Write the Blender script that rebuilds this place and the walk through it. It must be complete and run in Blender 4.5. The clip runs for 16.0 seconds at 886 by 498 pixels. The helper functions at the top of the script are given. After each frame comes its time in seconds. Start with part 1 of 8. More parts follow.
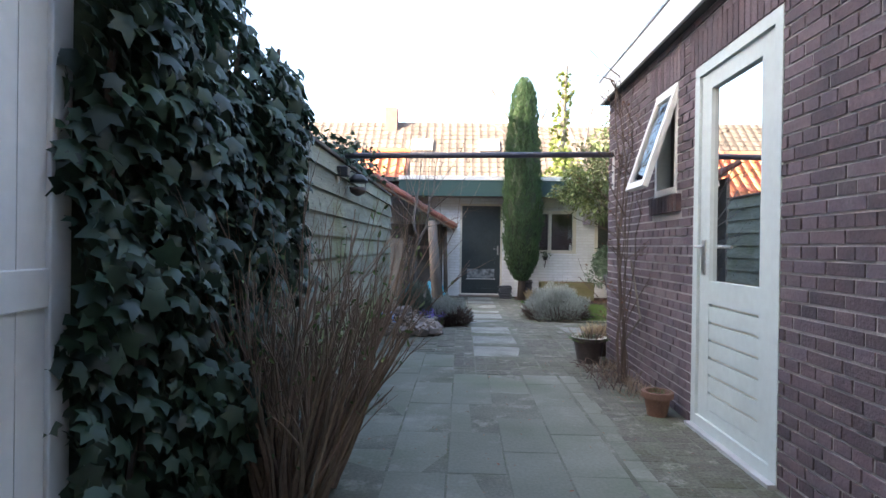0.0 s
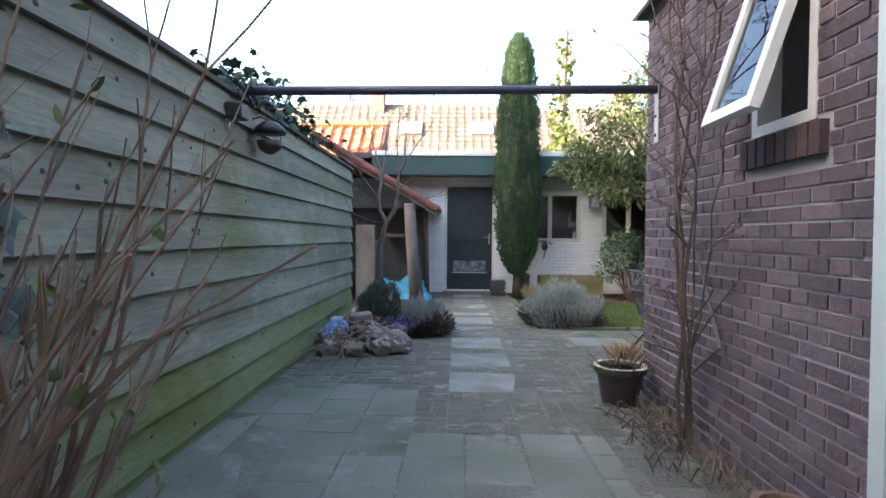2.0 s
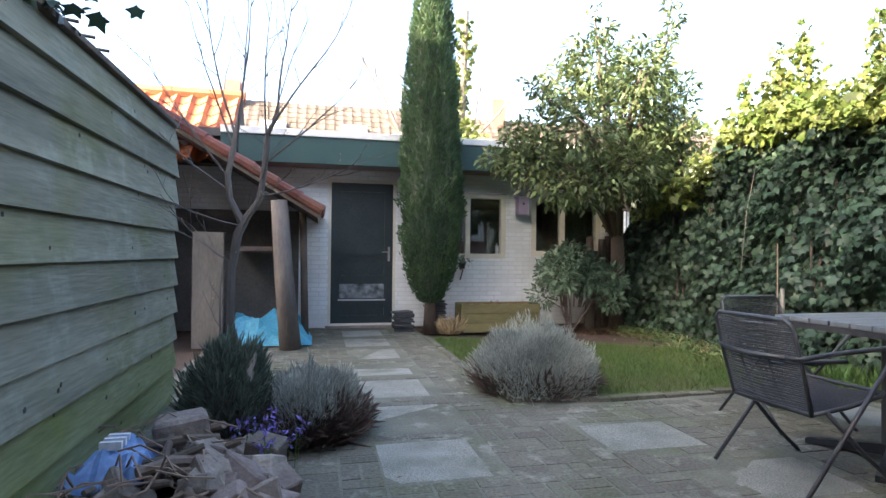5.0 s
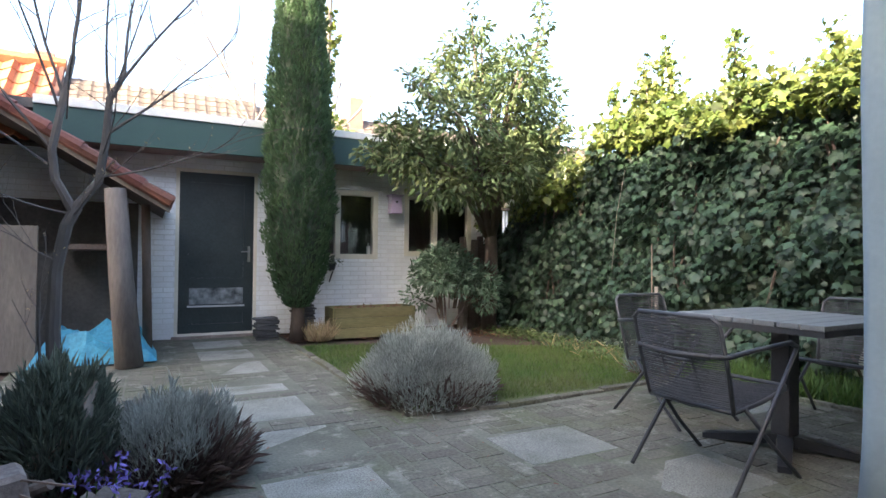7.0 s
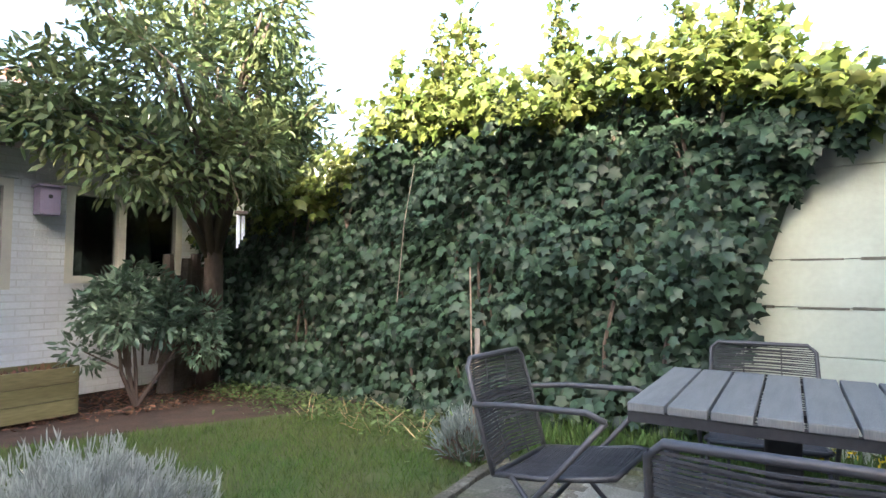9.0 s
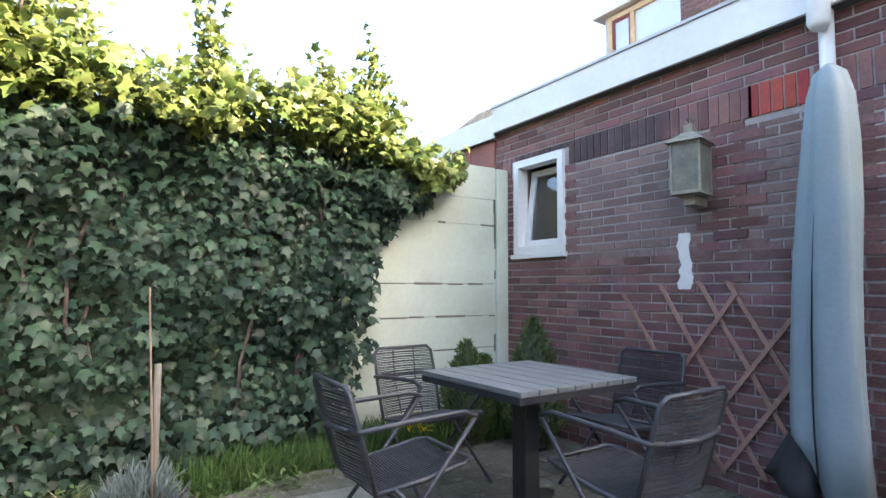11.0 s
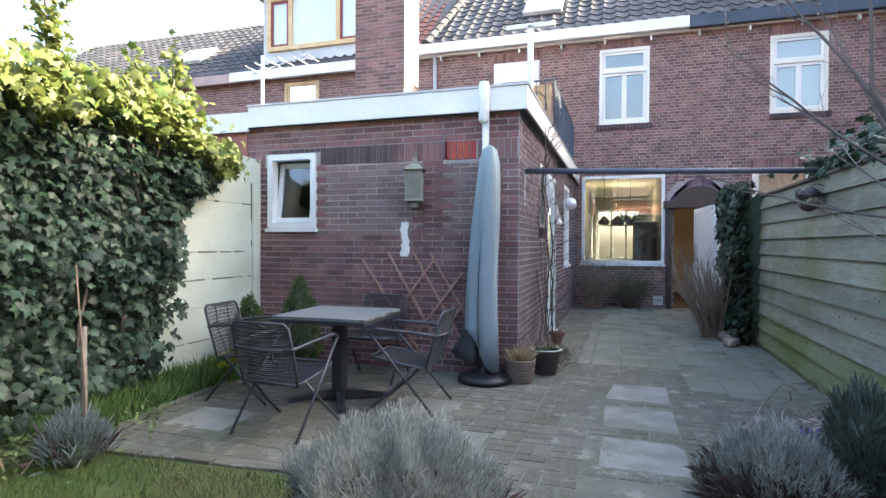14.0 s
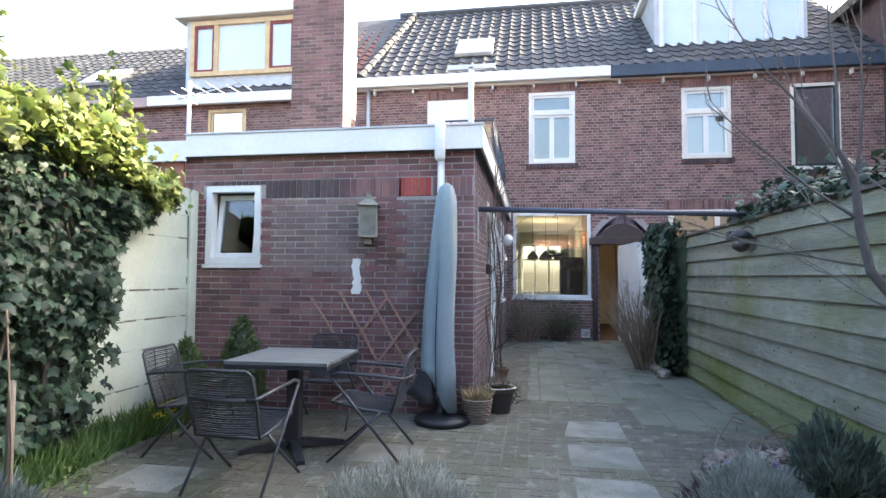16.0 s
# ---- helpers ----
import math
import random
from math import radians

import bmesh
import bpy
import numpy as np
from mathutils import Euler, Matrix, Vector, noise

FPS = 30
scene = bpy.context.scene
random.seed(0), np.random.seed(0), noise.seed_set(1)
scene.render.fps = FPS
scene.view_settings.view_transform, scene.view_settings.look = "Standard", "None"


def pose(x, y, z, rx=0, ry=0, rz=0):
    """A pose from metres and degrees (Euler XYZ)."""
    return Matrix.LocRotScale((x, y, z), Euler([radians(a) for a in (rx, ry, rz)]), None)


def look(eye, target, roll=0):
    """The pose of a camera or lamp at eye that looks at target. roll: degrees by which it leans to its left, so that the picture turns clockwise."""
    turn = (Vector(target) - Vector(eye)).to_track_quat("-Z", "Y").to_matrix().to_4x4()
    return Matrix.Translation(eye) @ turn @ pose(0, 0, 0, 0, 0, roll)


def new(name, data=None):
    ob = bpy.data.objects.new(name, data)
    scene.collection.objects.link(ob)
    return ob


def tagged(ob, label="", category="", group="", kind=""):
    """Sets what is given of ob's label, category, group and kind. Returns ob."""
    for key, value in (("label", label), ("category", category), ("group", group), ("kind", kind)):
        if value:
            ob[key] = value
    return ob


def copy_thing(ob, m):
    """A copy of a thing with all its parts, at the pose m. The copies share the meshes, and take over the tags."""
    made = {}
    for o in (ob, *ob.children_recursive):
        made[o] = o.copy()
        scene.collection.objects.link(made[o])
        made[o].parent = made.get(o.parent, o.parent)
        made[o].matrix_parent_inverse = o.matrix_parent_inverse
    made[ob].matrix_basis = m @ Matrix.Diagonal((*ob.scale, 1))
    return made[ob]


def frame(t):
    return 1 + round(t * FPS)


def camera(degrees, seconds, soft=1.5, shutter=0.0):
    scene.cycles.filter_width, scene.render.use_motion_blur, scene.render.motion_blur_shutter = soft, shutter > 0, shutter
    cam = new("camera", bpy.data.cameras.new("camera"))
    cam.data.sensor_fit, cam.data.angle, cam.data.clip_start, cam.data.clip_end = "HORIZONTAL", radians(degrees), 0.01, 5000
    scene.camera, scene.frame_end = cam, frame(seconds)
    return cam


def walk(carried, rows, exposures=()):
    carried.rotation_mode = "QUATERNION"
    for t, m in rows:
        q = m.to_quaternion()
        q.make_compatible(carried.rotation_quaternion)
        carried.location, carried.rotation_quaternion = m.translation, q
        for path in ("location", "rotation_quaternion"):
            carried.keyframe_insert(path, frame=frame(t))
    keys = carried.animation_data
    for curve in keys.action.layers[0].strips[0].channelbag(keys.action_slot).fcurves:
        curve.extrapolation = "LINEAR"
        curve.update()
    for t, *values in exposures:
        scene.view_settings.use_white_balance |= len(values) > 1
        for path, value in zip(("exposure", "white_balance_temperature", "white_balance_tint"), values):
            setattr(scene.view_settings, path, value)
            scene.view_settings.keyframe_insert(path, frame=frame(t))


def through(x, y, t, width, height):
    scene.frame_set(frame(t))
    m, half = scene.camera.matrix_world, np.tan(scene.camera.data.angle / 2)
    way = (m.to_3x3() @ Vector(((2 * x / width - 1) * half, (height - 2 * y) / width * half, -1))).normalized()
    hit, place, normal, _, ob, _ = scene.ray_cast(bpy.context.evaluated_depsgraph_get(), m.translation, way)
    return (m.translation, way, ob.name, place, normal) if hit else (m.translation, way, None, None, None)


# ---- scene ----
cam = camera(77.0, 16.0)
PATH = [
    (0, (0.428, 0.59, 1.099), (0.361, 2.589, 1.09), 0.8),
    (0.5, (0.468, 0.88, 1.063), (0.405, 2.879, 1.037), 0.6),
    (1, (0.509, 1.306, 1.05), (0.45, 3.305, 1.017), 0.6),
    (1.5, (0.563, 1.815, 1.041), (0.512, 3.814, 1.002), 0.6),
    (2, (0.616, 2.426, 1.057), (0.567, 4.425, 1.014), 0.5),
    (2.5, (0.636, 3.056, 1.083), (0.593, 5.055, 1.039), 0.6),
    (3, (0.662, 3.661, 1.093), (0.625, 5.66, 1.052), 0.6),
    (3.2, (0.646, 3.895, 1.105), (0.613, 5.894, 1.065), 0.6),
    (5.3, (0.204, 5.319, 1.026), (0.752, 7.242, 1.059), 0.7),
    (5.5, (0.173, 5.364, 1.024), (0.794, 7.265, 1.063), 0.8),
    (6, (0.098, 5.433, 1.028), (0.884, 7.272, 1.071), 0.7),
    (6.5, (0.086, 5.514, 1.031), (0.957, 7.314, 1.071), 0.6),
    (7, (0.122, 5.697, 1.008), (1.054, 7.467, 1.04), 0.6),
    (7.5, (0.258, 6.063, 1.018), (1.296, 7.773, 1.04), 0.5),
    (8, (0.417, 6.523, 1.029), (1.608, 8.13, 1.054), 0.6),
    (8.5, (0.727, 6.967, 1.071), (2.15, 8.371, 1.117), 0.5),
    (9, (1.097, 7.389, 1.075), (2.753, 8.505, 1.183), 0.1),
    (9.5, (1.042, 7.877, 1.153), (2.992, 8.294, 1.303), 0.1),
    (10, (1.075, 8.317, 1.157), (3.054, 8.114, 1.358), 0.4),
    (10.2, (1.009, 8.485, 1.14), (2.957, 8.089, 1.359), 0.6),
    (12.3, (0.935, 10.865, 1.242), (2.002, 9.174, 1.181), 0.6),
    (12.5, (0.933, 11.005, 1.264), (1.926, 9.269, 1.215), 0.6),
    (13, (0.9, 11.303, 1.272), (1.745, 9.49, 1.245), 0.4),
    (13.5, (0.932, 11.504, 1.268), (1.654, 9.639, 1.243), 0.3),
    (14, (0.956, 11.581, 1.283), (1.567, 9.677, 1.264), 0.3),
    (14.5, (0.988, 11.591, 1.3), (1.517, 9.662, 1.289), 0.3),
    (15, (1.116, 11.571, 1.305), (1.582, 9.626, 1.308), 0.3),
    (15.5, (1.279, 11.572, 1.31), (1.669, 9.611, 1.351), 0.5),
    (16, (1.337, 11.602, 1.335), (1.657, 9.63, 1.432), 0.4),
]
walk(cam, [(t, look(eye, target, roll)) for t, eye, target, roll in PATH], [(0, 2.98, 6540, 10), (2, 2.95, 6540, 10), (3, 2.88, 6580, 10), (8, 2.88, 6500, 10), (9, 3.02, 6420, 10), (10, 2.9, 6450, 10), (12.5, 3.02, 6600, 10), (16, 3.06, 6600, 10)])

# ---- world, sun, exposure ----
world = bpy.data.worlds.new("world")
scene.world = world
world.use_nodes = True
wn = world.node_tree
sky = wn.nodes.new("ShaderNodeTexSky")
sky.sky_type = "NISHITA"
sky.sun_disc = False
sky.sun_elevation = radians(27.7)
sky.sun_rotation = radians(243.4)
sky.air_density, sky.dust_density, sky.ozone_density = 1.0, 4.0, 1.0
wn.nodes["Background"].inputs["Strength"].default_value = 0.15
wn.links.new(sky.outputs[0], wn.nodes["Background"].inputs["Color"])
sun = new("sun", bpy.data.lights.new("sun", "SUN"))
sun.data.energy, sun.data.angle, sun.data.color = 5.0, radians(0.6), (1.0, 0.88, 0.66)
sun.matrix_world = look((-8.6, -4.3, 5.05), (0, 0, 0))


# ---- materials ----
def mat(name, a, b=None, rough=0.8, scale=3.0, fine=45.0, bump=0.25, metal=0.0, rnd=0.0, island=0.0, spec=0.4,
        stain=None, stain_scale=1.2, stain_amount=0.5, stretch=(1, 1, 1), through=0.0, grain=0.2,
        dust=None, dust_scale=6.0, dust_amount=0.6, dust_from=0.54):
    """A procedural surface: two colours mixed by a coarse noise, a fine grain, optional stains, random shade by piece."""
    m = bpy.data.materials.new(name)
    m.use_nodes = True
    nt = m.node_tree
    N, L = nt.nodes, nt.links
    bsdf = N["Principled BSDF"]
    geo = N.new("ShaderNodeNewGeometry")
    mp = N.new("ShaderNodeMapping")
    mp.inputs["Scale"].default_value = stretch
    L.new(geo.outputs["Position"], mp.inputs["Vector"])
    n1 = N.new("ShaderNodeTexNoise")
    n1.inputs["Scale"].default_value, n1.inputs["Detail"].default_value = scale, 5
    n2 = N.new("ShaderNodeTexNoise")
    n2.inputs["Scale"].default_value, n2.inputs["Detail"].default_value = fine, 4
    L.new(mp.outputs[0], n1.inputs["Vector"])
    L.new(mp.outputs[0], n2.inputs["Vector"])
    ramp = N.new("ShaderNodeMapRange")
    ramp.inputs["From Min"].default_value, ramp.inputs["From Max"].default_value = 0.32, 0.68
    L.new(n1.outputs["Fac"], ramp.inputs["Value"])
    mix = N.new("ShaderNodeMix")
    mix.data_type = "RGBA"
    b = b or tuple(c * 0.7 for c in a)
    mix.inputs["A"].default_value, mix.inputs["B"].default_value = (*a, 1), (*b, 1)
    L.new(ramp.outputs[0], mix.inputs["Factor"])
    col = mix.outputs["Result"]
    if stain:
        n3 = N.new("ShaderNodeTexNoise")
        n3.inputs["Scale"].default_value, n3.inputs["Detail"].default_value = stain_scale, 6
        L.new(geo.outputs["Position"], n3.inputs["Vector"])
        r3 = N.new("ShaderNodeMapRange")
        r3.inputs["From Min"].default_value, r3.inputs["From Max"].default_value = 0.52, 0.72
        r3.inputs["To Max"].default_value = stain_amount
        L.new(n3.outputs["Fac"], r3.inputs["Value"])
        mx = N.new("ShaderNodeMix")
        mx.data_type = "RGBA"
        L.new(r3.outputs[0], mx.inputs["Factor"])
        L.new(col, mx.inputs["A"])
        mx.inputs["B"].default_value = (*stain, 1)
        col = mx.outputs["Result"]
    if dust:
        n4 = N.new("ShaderNodeTexNoise")
        n4.inputs["Scale"].default_value, n4.inputs["Detail"].default_value, n4.inputs["Roughness"].default_value = dust_scale, 8, 0.68
        L.new(geo.outputs["Position"], n4.inputs["Vector"])
        r4 = N.new("ShaderNodeMapRange")
        r4.inputs["From Min"].default_value, r4.inputs["From Max"].default_value = dust_from, dust_from + 0.13
        r4.inputs["To Max"].default_value = dust_amount
        L.new(n4.outputs["Fac"], r4.inputs["Value"])
        md = N.new("ShaderNodeMix")
        md.data_type = "RGBA"
        L.new(r4.outputs[0], md.inputs["Factor"])
        L.new(col, md.inputs["A"])
        md.inputs["B"].default_value = (*dust, 1)
        col = md.outputs["Result"]
    hsv = N.new("ShaderNodeHueSaturation")
    L.new(col, hsv.inputs["Color"])
    val = N.new("ShaderNodeMapRange")
    val.inputs["From Min"].default_value, val.inputs["From Max"].default_value = 0.25, 0.75
    val.inputs["To Min"].default_value, val.inputs["To Max"].default_value = 1 - grain, 1 + grain
    L.new(n2.outputs["Fac"], val.inputs["Value"])
    v = val.outputs[0]
    if rnd or island:
        if rnd:
            src = N.new("ShaderNodeObjectInfo").outputs["Random"]
        else:
            src = geo.outputs["Random Per Island"]
        k = rnd or island
        mr = N.new("ShaderNodeMapRange")
        mr.inputs["To Min"].default_value, mr.inputs["To Max"].default_value = 1 - k, 1 + k
        L.new(src, mr.inputs["Value"])
        mul = N.new("ShaderNodeMath")
        mul.operation = "MULTIPLY"
        L.new(v, mul.inputs[0])
        L.new(mr.outputs[0], mul.inputs[1])
        v = mul.outputs[0]
        wn2 = N.new("ShaderNodeTexWhiteNoise")
        wn2.noise_dimensions = "1D"
        L.new(src, wn2.inputs["W"])
        hr = N.new("ShaderNodeMapRange")
        hr.inputs["To Min"].default_value, hr.inputs["To Max"].default_value = 0.5 - k * 0.05, 0.5 + k * 0.05
        L.new(wn2.outputs["Value"], hr.inputs["Value"])
        L.new(hr.outputs[0], hsv.inputs["Hue"])
    L.new(v, hsv.inputs["Value"])
    L.new(hsv.outputs[0], bsdf.inputs["Base Color"])
    bsdf.inputs["Roughness"].default_value = rough
    bsdf.inputs["Metallic"].default_value = metal
    bsdf.inputs["Specular IOR Level"].default_value = spec
    if bump:
        bp = N.new("ShaderNodeBump")
        bp.inputs["Strength"].default_value, bp.inputs["Distance"].default_value = bump, 0.01
        L.new(n2.outputs["Fac"], bp.inputs["Height"])
        L.new(bp.outputs[0], bsdf.inputs["Normal"])
    if through:
        tr = N.new("ShaderNodeBsdfTranslucent")
        L.new(hsv.outputs[0], tr.inputs["Color"])
        ms = N.new("ShaderNodeMixShader")
        ms.inputs[0].default_value = through
        L.new(bsdf.outputs[0], ms.inputs[1])
        L.new(tr.outputs[0], ms.inputs[2])
        L.new(ms.outputs[0], N["Material Output"].inputs["Surface"])
    return m


def glass(name, tint=(0.9, 0.95, 0.95), rough=0.0):
    m = bpy.data.materials.new(name)
    m.use_nodes = True
    nt = m.node_tree
    b = nt.nodes["Principled BSDF"]
    tr = nt.nodes.new("ShaderNodeBsdfTransparent")
    tr.inputs["Color"].default_value = (*tint, 1)
    gl = nt.nodes.new("ShaderNodeBsdfGlossy")
    gl.inputs["Roughness"].default_value = rough
    fr = nt.nodes.new("ShaderNodeFresnel")
    fr.inputs["IOR"].default_value = 2.1
    ms = nt.nodes.new("ShaderNodeMixShader")
    nt.links.new(fr.outputs[0], ms.inputs[0])
    nt.links.new(tr.outputs[0], ms.inputs[1])
    nt.links.new(gl.outputs[0], ms.inputs[2])
    nt.links.new(ms.outputs[0], nt.nodes["Material Output"].inputs["Surface"])
    nt.nodes.remove(b)
    return m


BRICK_P = mat("purple_brick", (0.135, 0.096, 0.106), (0.094, 0.076, 0.09), 0.88, 6, 70, 0.5, rnd=0.3, dust=(0.21, 0.175, 0.175), dust_scale=3, dust_amount=0.4)
BRICK_PI = mat("purple_brick_wall", (0.135, 0.096, 0.106), (0.094, 0.076, 0.09), 0.88, 6, 70, 0.5, island=0.3, dust=(0.21, 0.175, 0.175), dust_scale=3, dust_amount=0.4)
BRICK_R = mat("red_brick", (0.205, 0.095, 0.088), (0.13, 0.072, 0.075), 0.88, 5, 70, 0.5, rnd=0.33, dust=(0.30, 0.21, 0.20), dust_scale=2.6, dust_amount=0.45)
BRICK_RI = mat("red_brick_wall", (0.205, 0.095, 0.088), (0.13, 0.072, 0.075), 0.88, 5, 70, 0.5, island=0.33, dust=(0.30, 0.21, 0.20), dust_scale=2.6, dust_amount=0.45)
BRICK_H = mat("house_brick", (0.225, 0.125, 0.11), (0.155, 0.092, 0.085), 0.85, 3, 60, 0.3, island=0.4)
BRICK_N = mat("rust_brick", (0.30, 0.14, 0.10), (0.20, 0.10, 0.08), 0.85, 3, 60, 0.3, island=0.3)
BRICK_PATCH = mat("patched_brick", (0.225, 0.15, 0.135), (0.165, 0.11, 0.10), 0.9, 4, 60, 0.4, island=0.2, dust=(0.33, 0.27, 0.25), dust_scale=4, dust_amount=0.5)
BRICK_BRIGHT = mat("bright_red_brick", (0.36, 0.06, 0.045), (0.25, 0.05, 0.045), 0.85, 8, 60, 0.3, island=0.2)
BRICK_SOOT = mat("sooty_brick", (0.06, 0.045, 0.05), (0.10, 0.06, 0.06), 0.9, 8, 60, 0.3, island=0.3)
BRICK_W = mat("white_brick", (0.84, 0.86, 0.88), (0.78, 0.80, 0.82), 0.75, 4, 40, 0.4, island=0.05, stain=(0.5, 0.49, 0.45), stain_amount=0.25, grain=0.05)
MORTAR = mat("mortar", (0.44, 0.39, 0.375), (0.32, 0.28, 0.27), 0.95, 3, 90, 0.5, stain=(0.19, 0.15, 0.15), stain_scale=2.4, stain_amount=0.6)
MORTAR_D = mat("dark_mortar", (0.44, 0.41, 0.41), (0.32, 0.30, 0.30), 0.95, 3, 90, 0.5)
MORTAR_W = mat("white_mortar", (0.76, 0.77, 0.77), (0.66, 0.67, 0.67), 0.9, 3, 90, 0.5, grain=0.05)
WHITE = mat("white_paint", (0.745, 0.75, 0.735), (0.67, 0.675, 0.66), 0.45, 2, 20, 0.03, stain=(0.5, 0.49, 0.43), stain_amount=0.16, grain=0.05)
DOORPAINT = mat("greenish_white_door_paint", (0.55, 0.62, 0.615), (0.50, 0.56, 0.555), 0.55, 2, 20, 0.04, stain=(0.42, 0.44, 0.40), stain_amount=0.2, grain=0.05)
CREAM = mat("cream_frame_paint", (0.74, 0.71, 0.62), (0.66, 0.63, 0.54), 0.5, 2, 20, 0.06, grain=0.05)
WOODY = mat("varnished_frame_wood", (0.62, 0.46, 0.24), (0.5, 0.35, 0.18), 0.5, 4, 30, 0.1)
REDSASH = mat("oxblood_sash_paint", (0.22, 0.03, 0.025), None, 0.4, 4, 30, 0.05)
GREEN_D = mat("dark_green_door_paint", (0.026, 0.038, 0.042), (0.034, 0.046, 0.05), 0.36, 5, 40, 0.06)
FASCIA_G = mat("dark_green_fascia_paint", (0.022, 0.060, 0.062), (0.03, 0.072, 0.07), 0.5, 2, 30, 0.06, grain=0.05)
BLUE_G = mat("blue_gutter_paint", (0.05, 0.075, 0.11), None, 0.5, 2, 30, 0.06)
ZINC = mat("zinc", (0.52, 0.53, 0.54), (0.42, 0.43, 0.44), 0.45, 4, 30, 0.05, metal=0.15, grain=0.05)
STEEL = mat("steel", (0.55, 0.55, 0.54), None, 0.3, 8, 60, 0.03, metal=1.0)
BLACK = mat("black_coated_metal", (0.022, 0.024, 0.028), (0.034, 0.035, 0.04), 0.42, 6, 60, 0.08)
CHAIRM = mat("grey_coated_tube", (0.045, 0.048, 0.056), (0.06, 0.062, 0.07), 0.4, 6, 60, 0.05)
CORD = mat("dark_grey_cord", (0.035, 0.038, 0.045), (0.055, 0.057, 0.065), 0.6, 20, 120, 0.2, island=0.2)
SLATE = mat("grey_table_slat", (0.125, 0.135, 0.14), (0.16, 0.17, 0.172), 0.6, 5, 50, 0.1, stretch=(1, 8, 1))
PIPE = mat("blue_black_pipe_paint", (0.055, 0.062, 0.095), (0.075, 0.078, 0.105), 0.45, 3, 30, 0.1)
FENCE = mat("weathered_green_grey_board", (0.262, 0.257, 0.202), (0.156, 0.153, 0.118), 0.85, 2.6, 34, 0.4, rnd=0.14,
            stretch=(1, 0.2, 2.2), stain=(0.135, 0.14, 0.045), stain_scale=1.5, stain_amount=0.7, dust=(0.30, 0.31, 0.265), dust_scale=3.2, dust_amount=0.5, spec=0.12)
FENCE_M = mat("mossy_board", (0.21, 0.225, 0.135), (0.14, 0.16, 0.075), 0.9, 2.2, 30, 0.35, rnd=0.18,
              stretch=(1, 0.25, 2.2), stain=(0.10, 0.13, 0.02), stain_scale=1.3, stain_amount=0.8, spec=0.12)
KNOT = mat("dark_knot", (0.05, 0.045, 0.035), None, 0.9, 9, 60, 0.2)
CONCRETE = mat("cream_painted_concrete", (0.56, 0.61, 0.52), (0.48, 0.525, 0.435), 0.85, 1.6, 30, 0.25, stain=(0.36, 0.37, 0.30), stain_scale=1.7, stain_amount=0.45, grain=0.05)
CRACK = mat("dark_joint", (0.21, 0.20, 0.16), (0.13, 0.125, 0.10), 0.95, 9, 60, 0.3)
TILE = mat("grey_concrete_tile", (0.195, 0.20, 0.165), (0.142, 0.147, 0.116), 0.82, 1.4, 60, 0.15, grain=0.12, rnd=0.08, stain=(0.10, 0.125, 0.075), stain_scale=1.1, stain_amount=0.6, dust=(0.30, 0.30, 0.265), dust_scale=1.9, dust_amount=0.5, spec=0.15)
PAVER = mat("grey_brown_paver", (0.148, 0.14, 0.115), (0.10, 0.096, 0.077), 0.9, 5, 60, 0.5, rnd=0.12, stain=(0.09, 0.105, 0.055), stain_scale=1.5, stain_amount=0.85, grain=0.3, dust=(0.29, 0.285, 0.245), dust_scale=5, dust_amount=0.65, dust_from=0.53, spec=0.15)
PAVER_I = mat("grey_brown_pavers", (0.148, 0.14, 0.115), (0.10, 0.096, 0.077), 0.9, 5, 60, 0.5, island=0.13, stain=(0.09, 0.105, 0.055), stain_scale=1.5, stain_amount=0.85, grain=0.3, dust=(0.29, 0.285, 0.245), dust_scale=5, dust_amount=0.65, dust_from=0.53, spec=0.15)
SLAB = mat("exposed_aggregate_slab", (0.27, 0.272, 0.245), (0.19, 0.193, 0.17), 0.88, 4, 130, 0.9, rnd=0.12, stain=(0.11, 0.12, 0.085), stain_scale=2.6, stain_amount=0.75, grain=0.5, spec=0.15)
JOINT = mat("sandy_joint", (0.175, 0.172, 0.142), (0.105, 0.108, 0.084), 0.95, 2.2, 60, 0.6, stain=(0.085, 0.10, 0.05), stain_scale=1.6, stain_amount=0.8, dust=(0.30, 0.295, 0.255), dust_scale=5, dust_amount=0.6, spec=0.15)
SOIL = mat("bark_and_soil", (0.085, 0.055, 0.042), (0.05, 0.036, 0.03), 0.95, 8, 60, 1.0)
LAWN = mat("lawn_ground", (0.052, 0.085, 0.022), (0.085, 0.09, 0.035), 0.95, 2, 60, 0.6)
GRASS = mat("grass_blade", (0.065, 0.125, 0.022), (0.10, 0.14, 0.036), 0.6, 2, 20, 0, island=0.35, through=0.3, stain=(0.15, 0.13, 0.06), stain_scale=1.6, stain_amount=0.45)
GRASS_L = mat("lush_grass_blade", (0.07, 0.145, 0.035), (0.105, 0.175, 0.05), 0.55, 3, 20, 0, island=0.35, through=0.3)
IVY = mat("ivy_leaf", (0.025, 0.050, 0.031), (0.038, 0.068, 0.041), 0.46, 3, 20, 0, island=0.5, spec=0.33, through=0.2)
# yellower copy of the ivy colour, for leaves that stand in the sun
IVY_SUN = mat("sunlit_ivy_leaf", (0.105, 0.145, 0.032), (0.155, 0.18, 0.05), 0.5, 3, 20, 0, island=0.5, spec=0.4, through=0.4)
LAUREL = mat("laurel_leaf", (0.088, 0.13, 0.062), (0.13, 0.155, 0.06), 0.5, 3, 20, 0, island=0.5, spec=0.32, through=0.32)
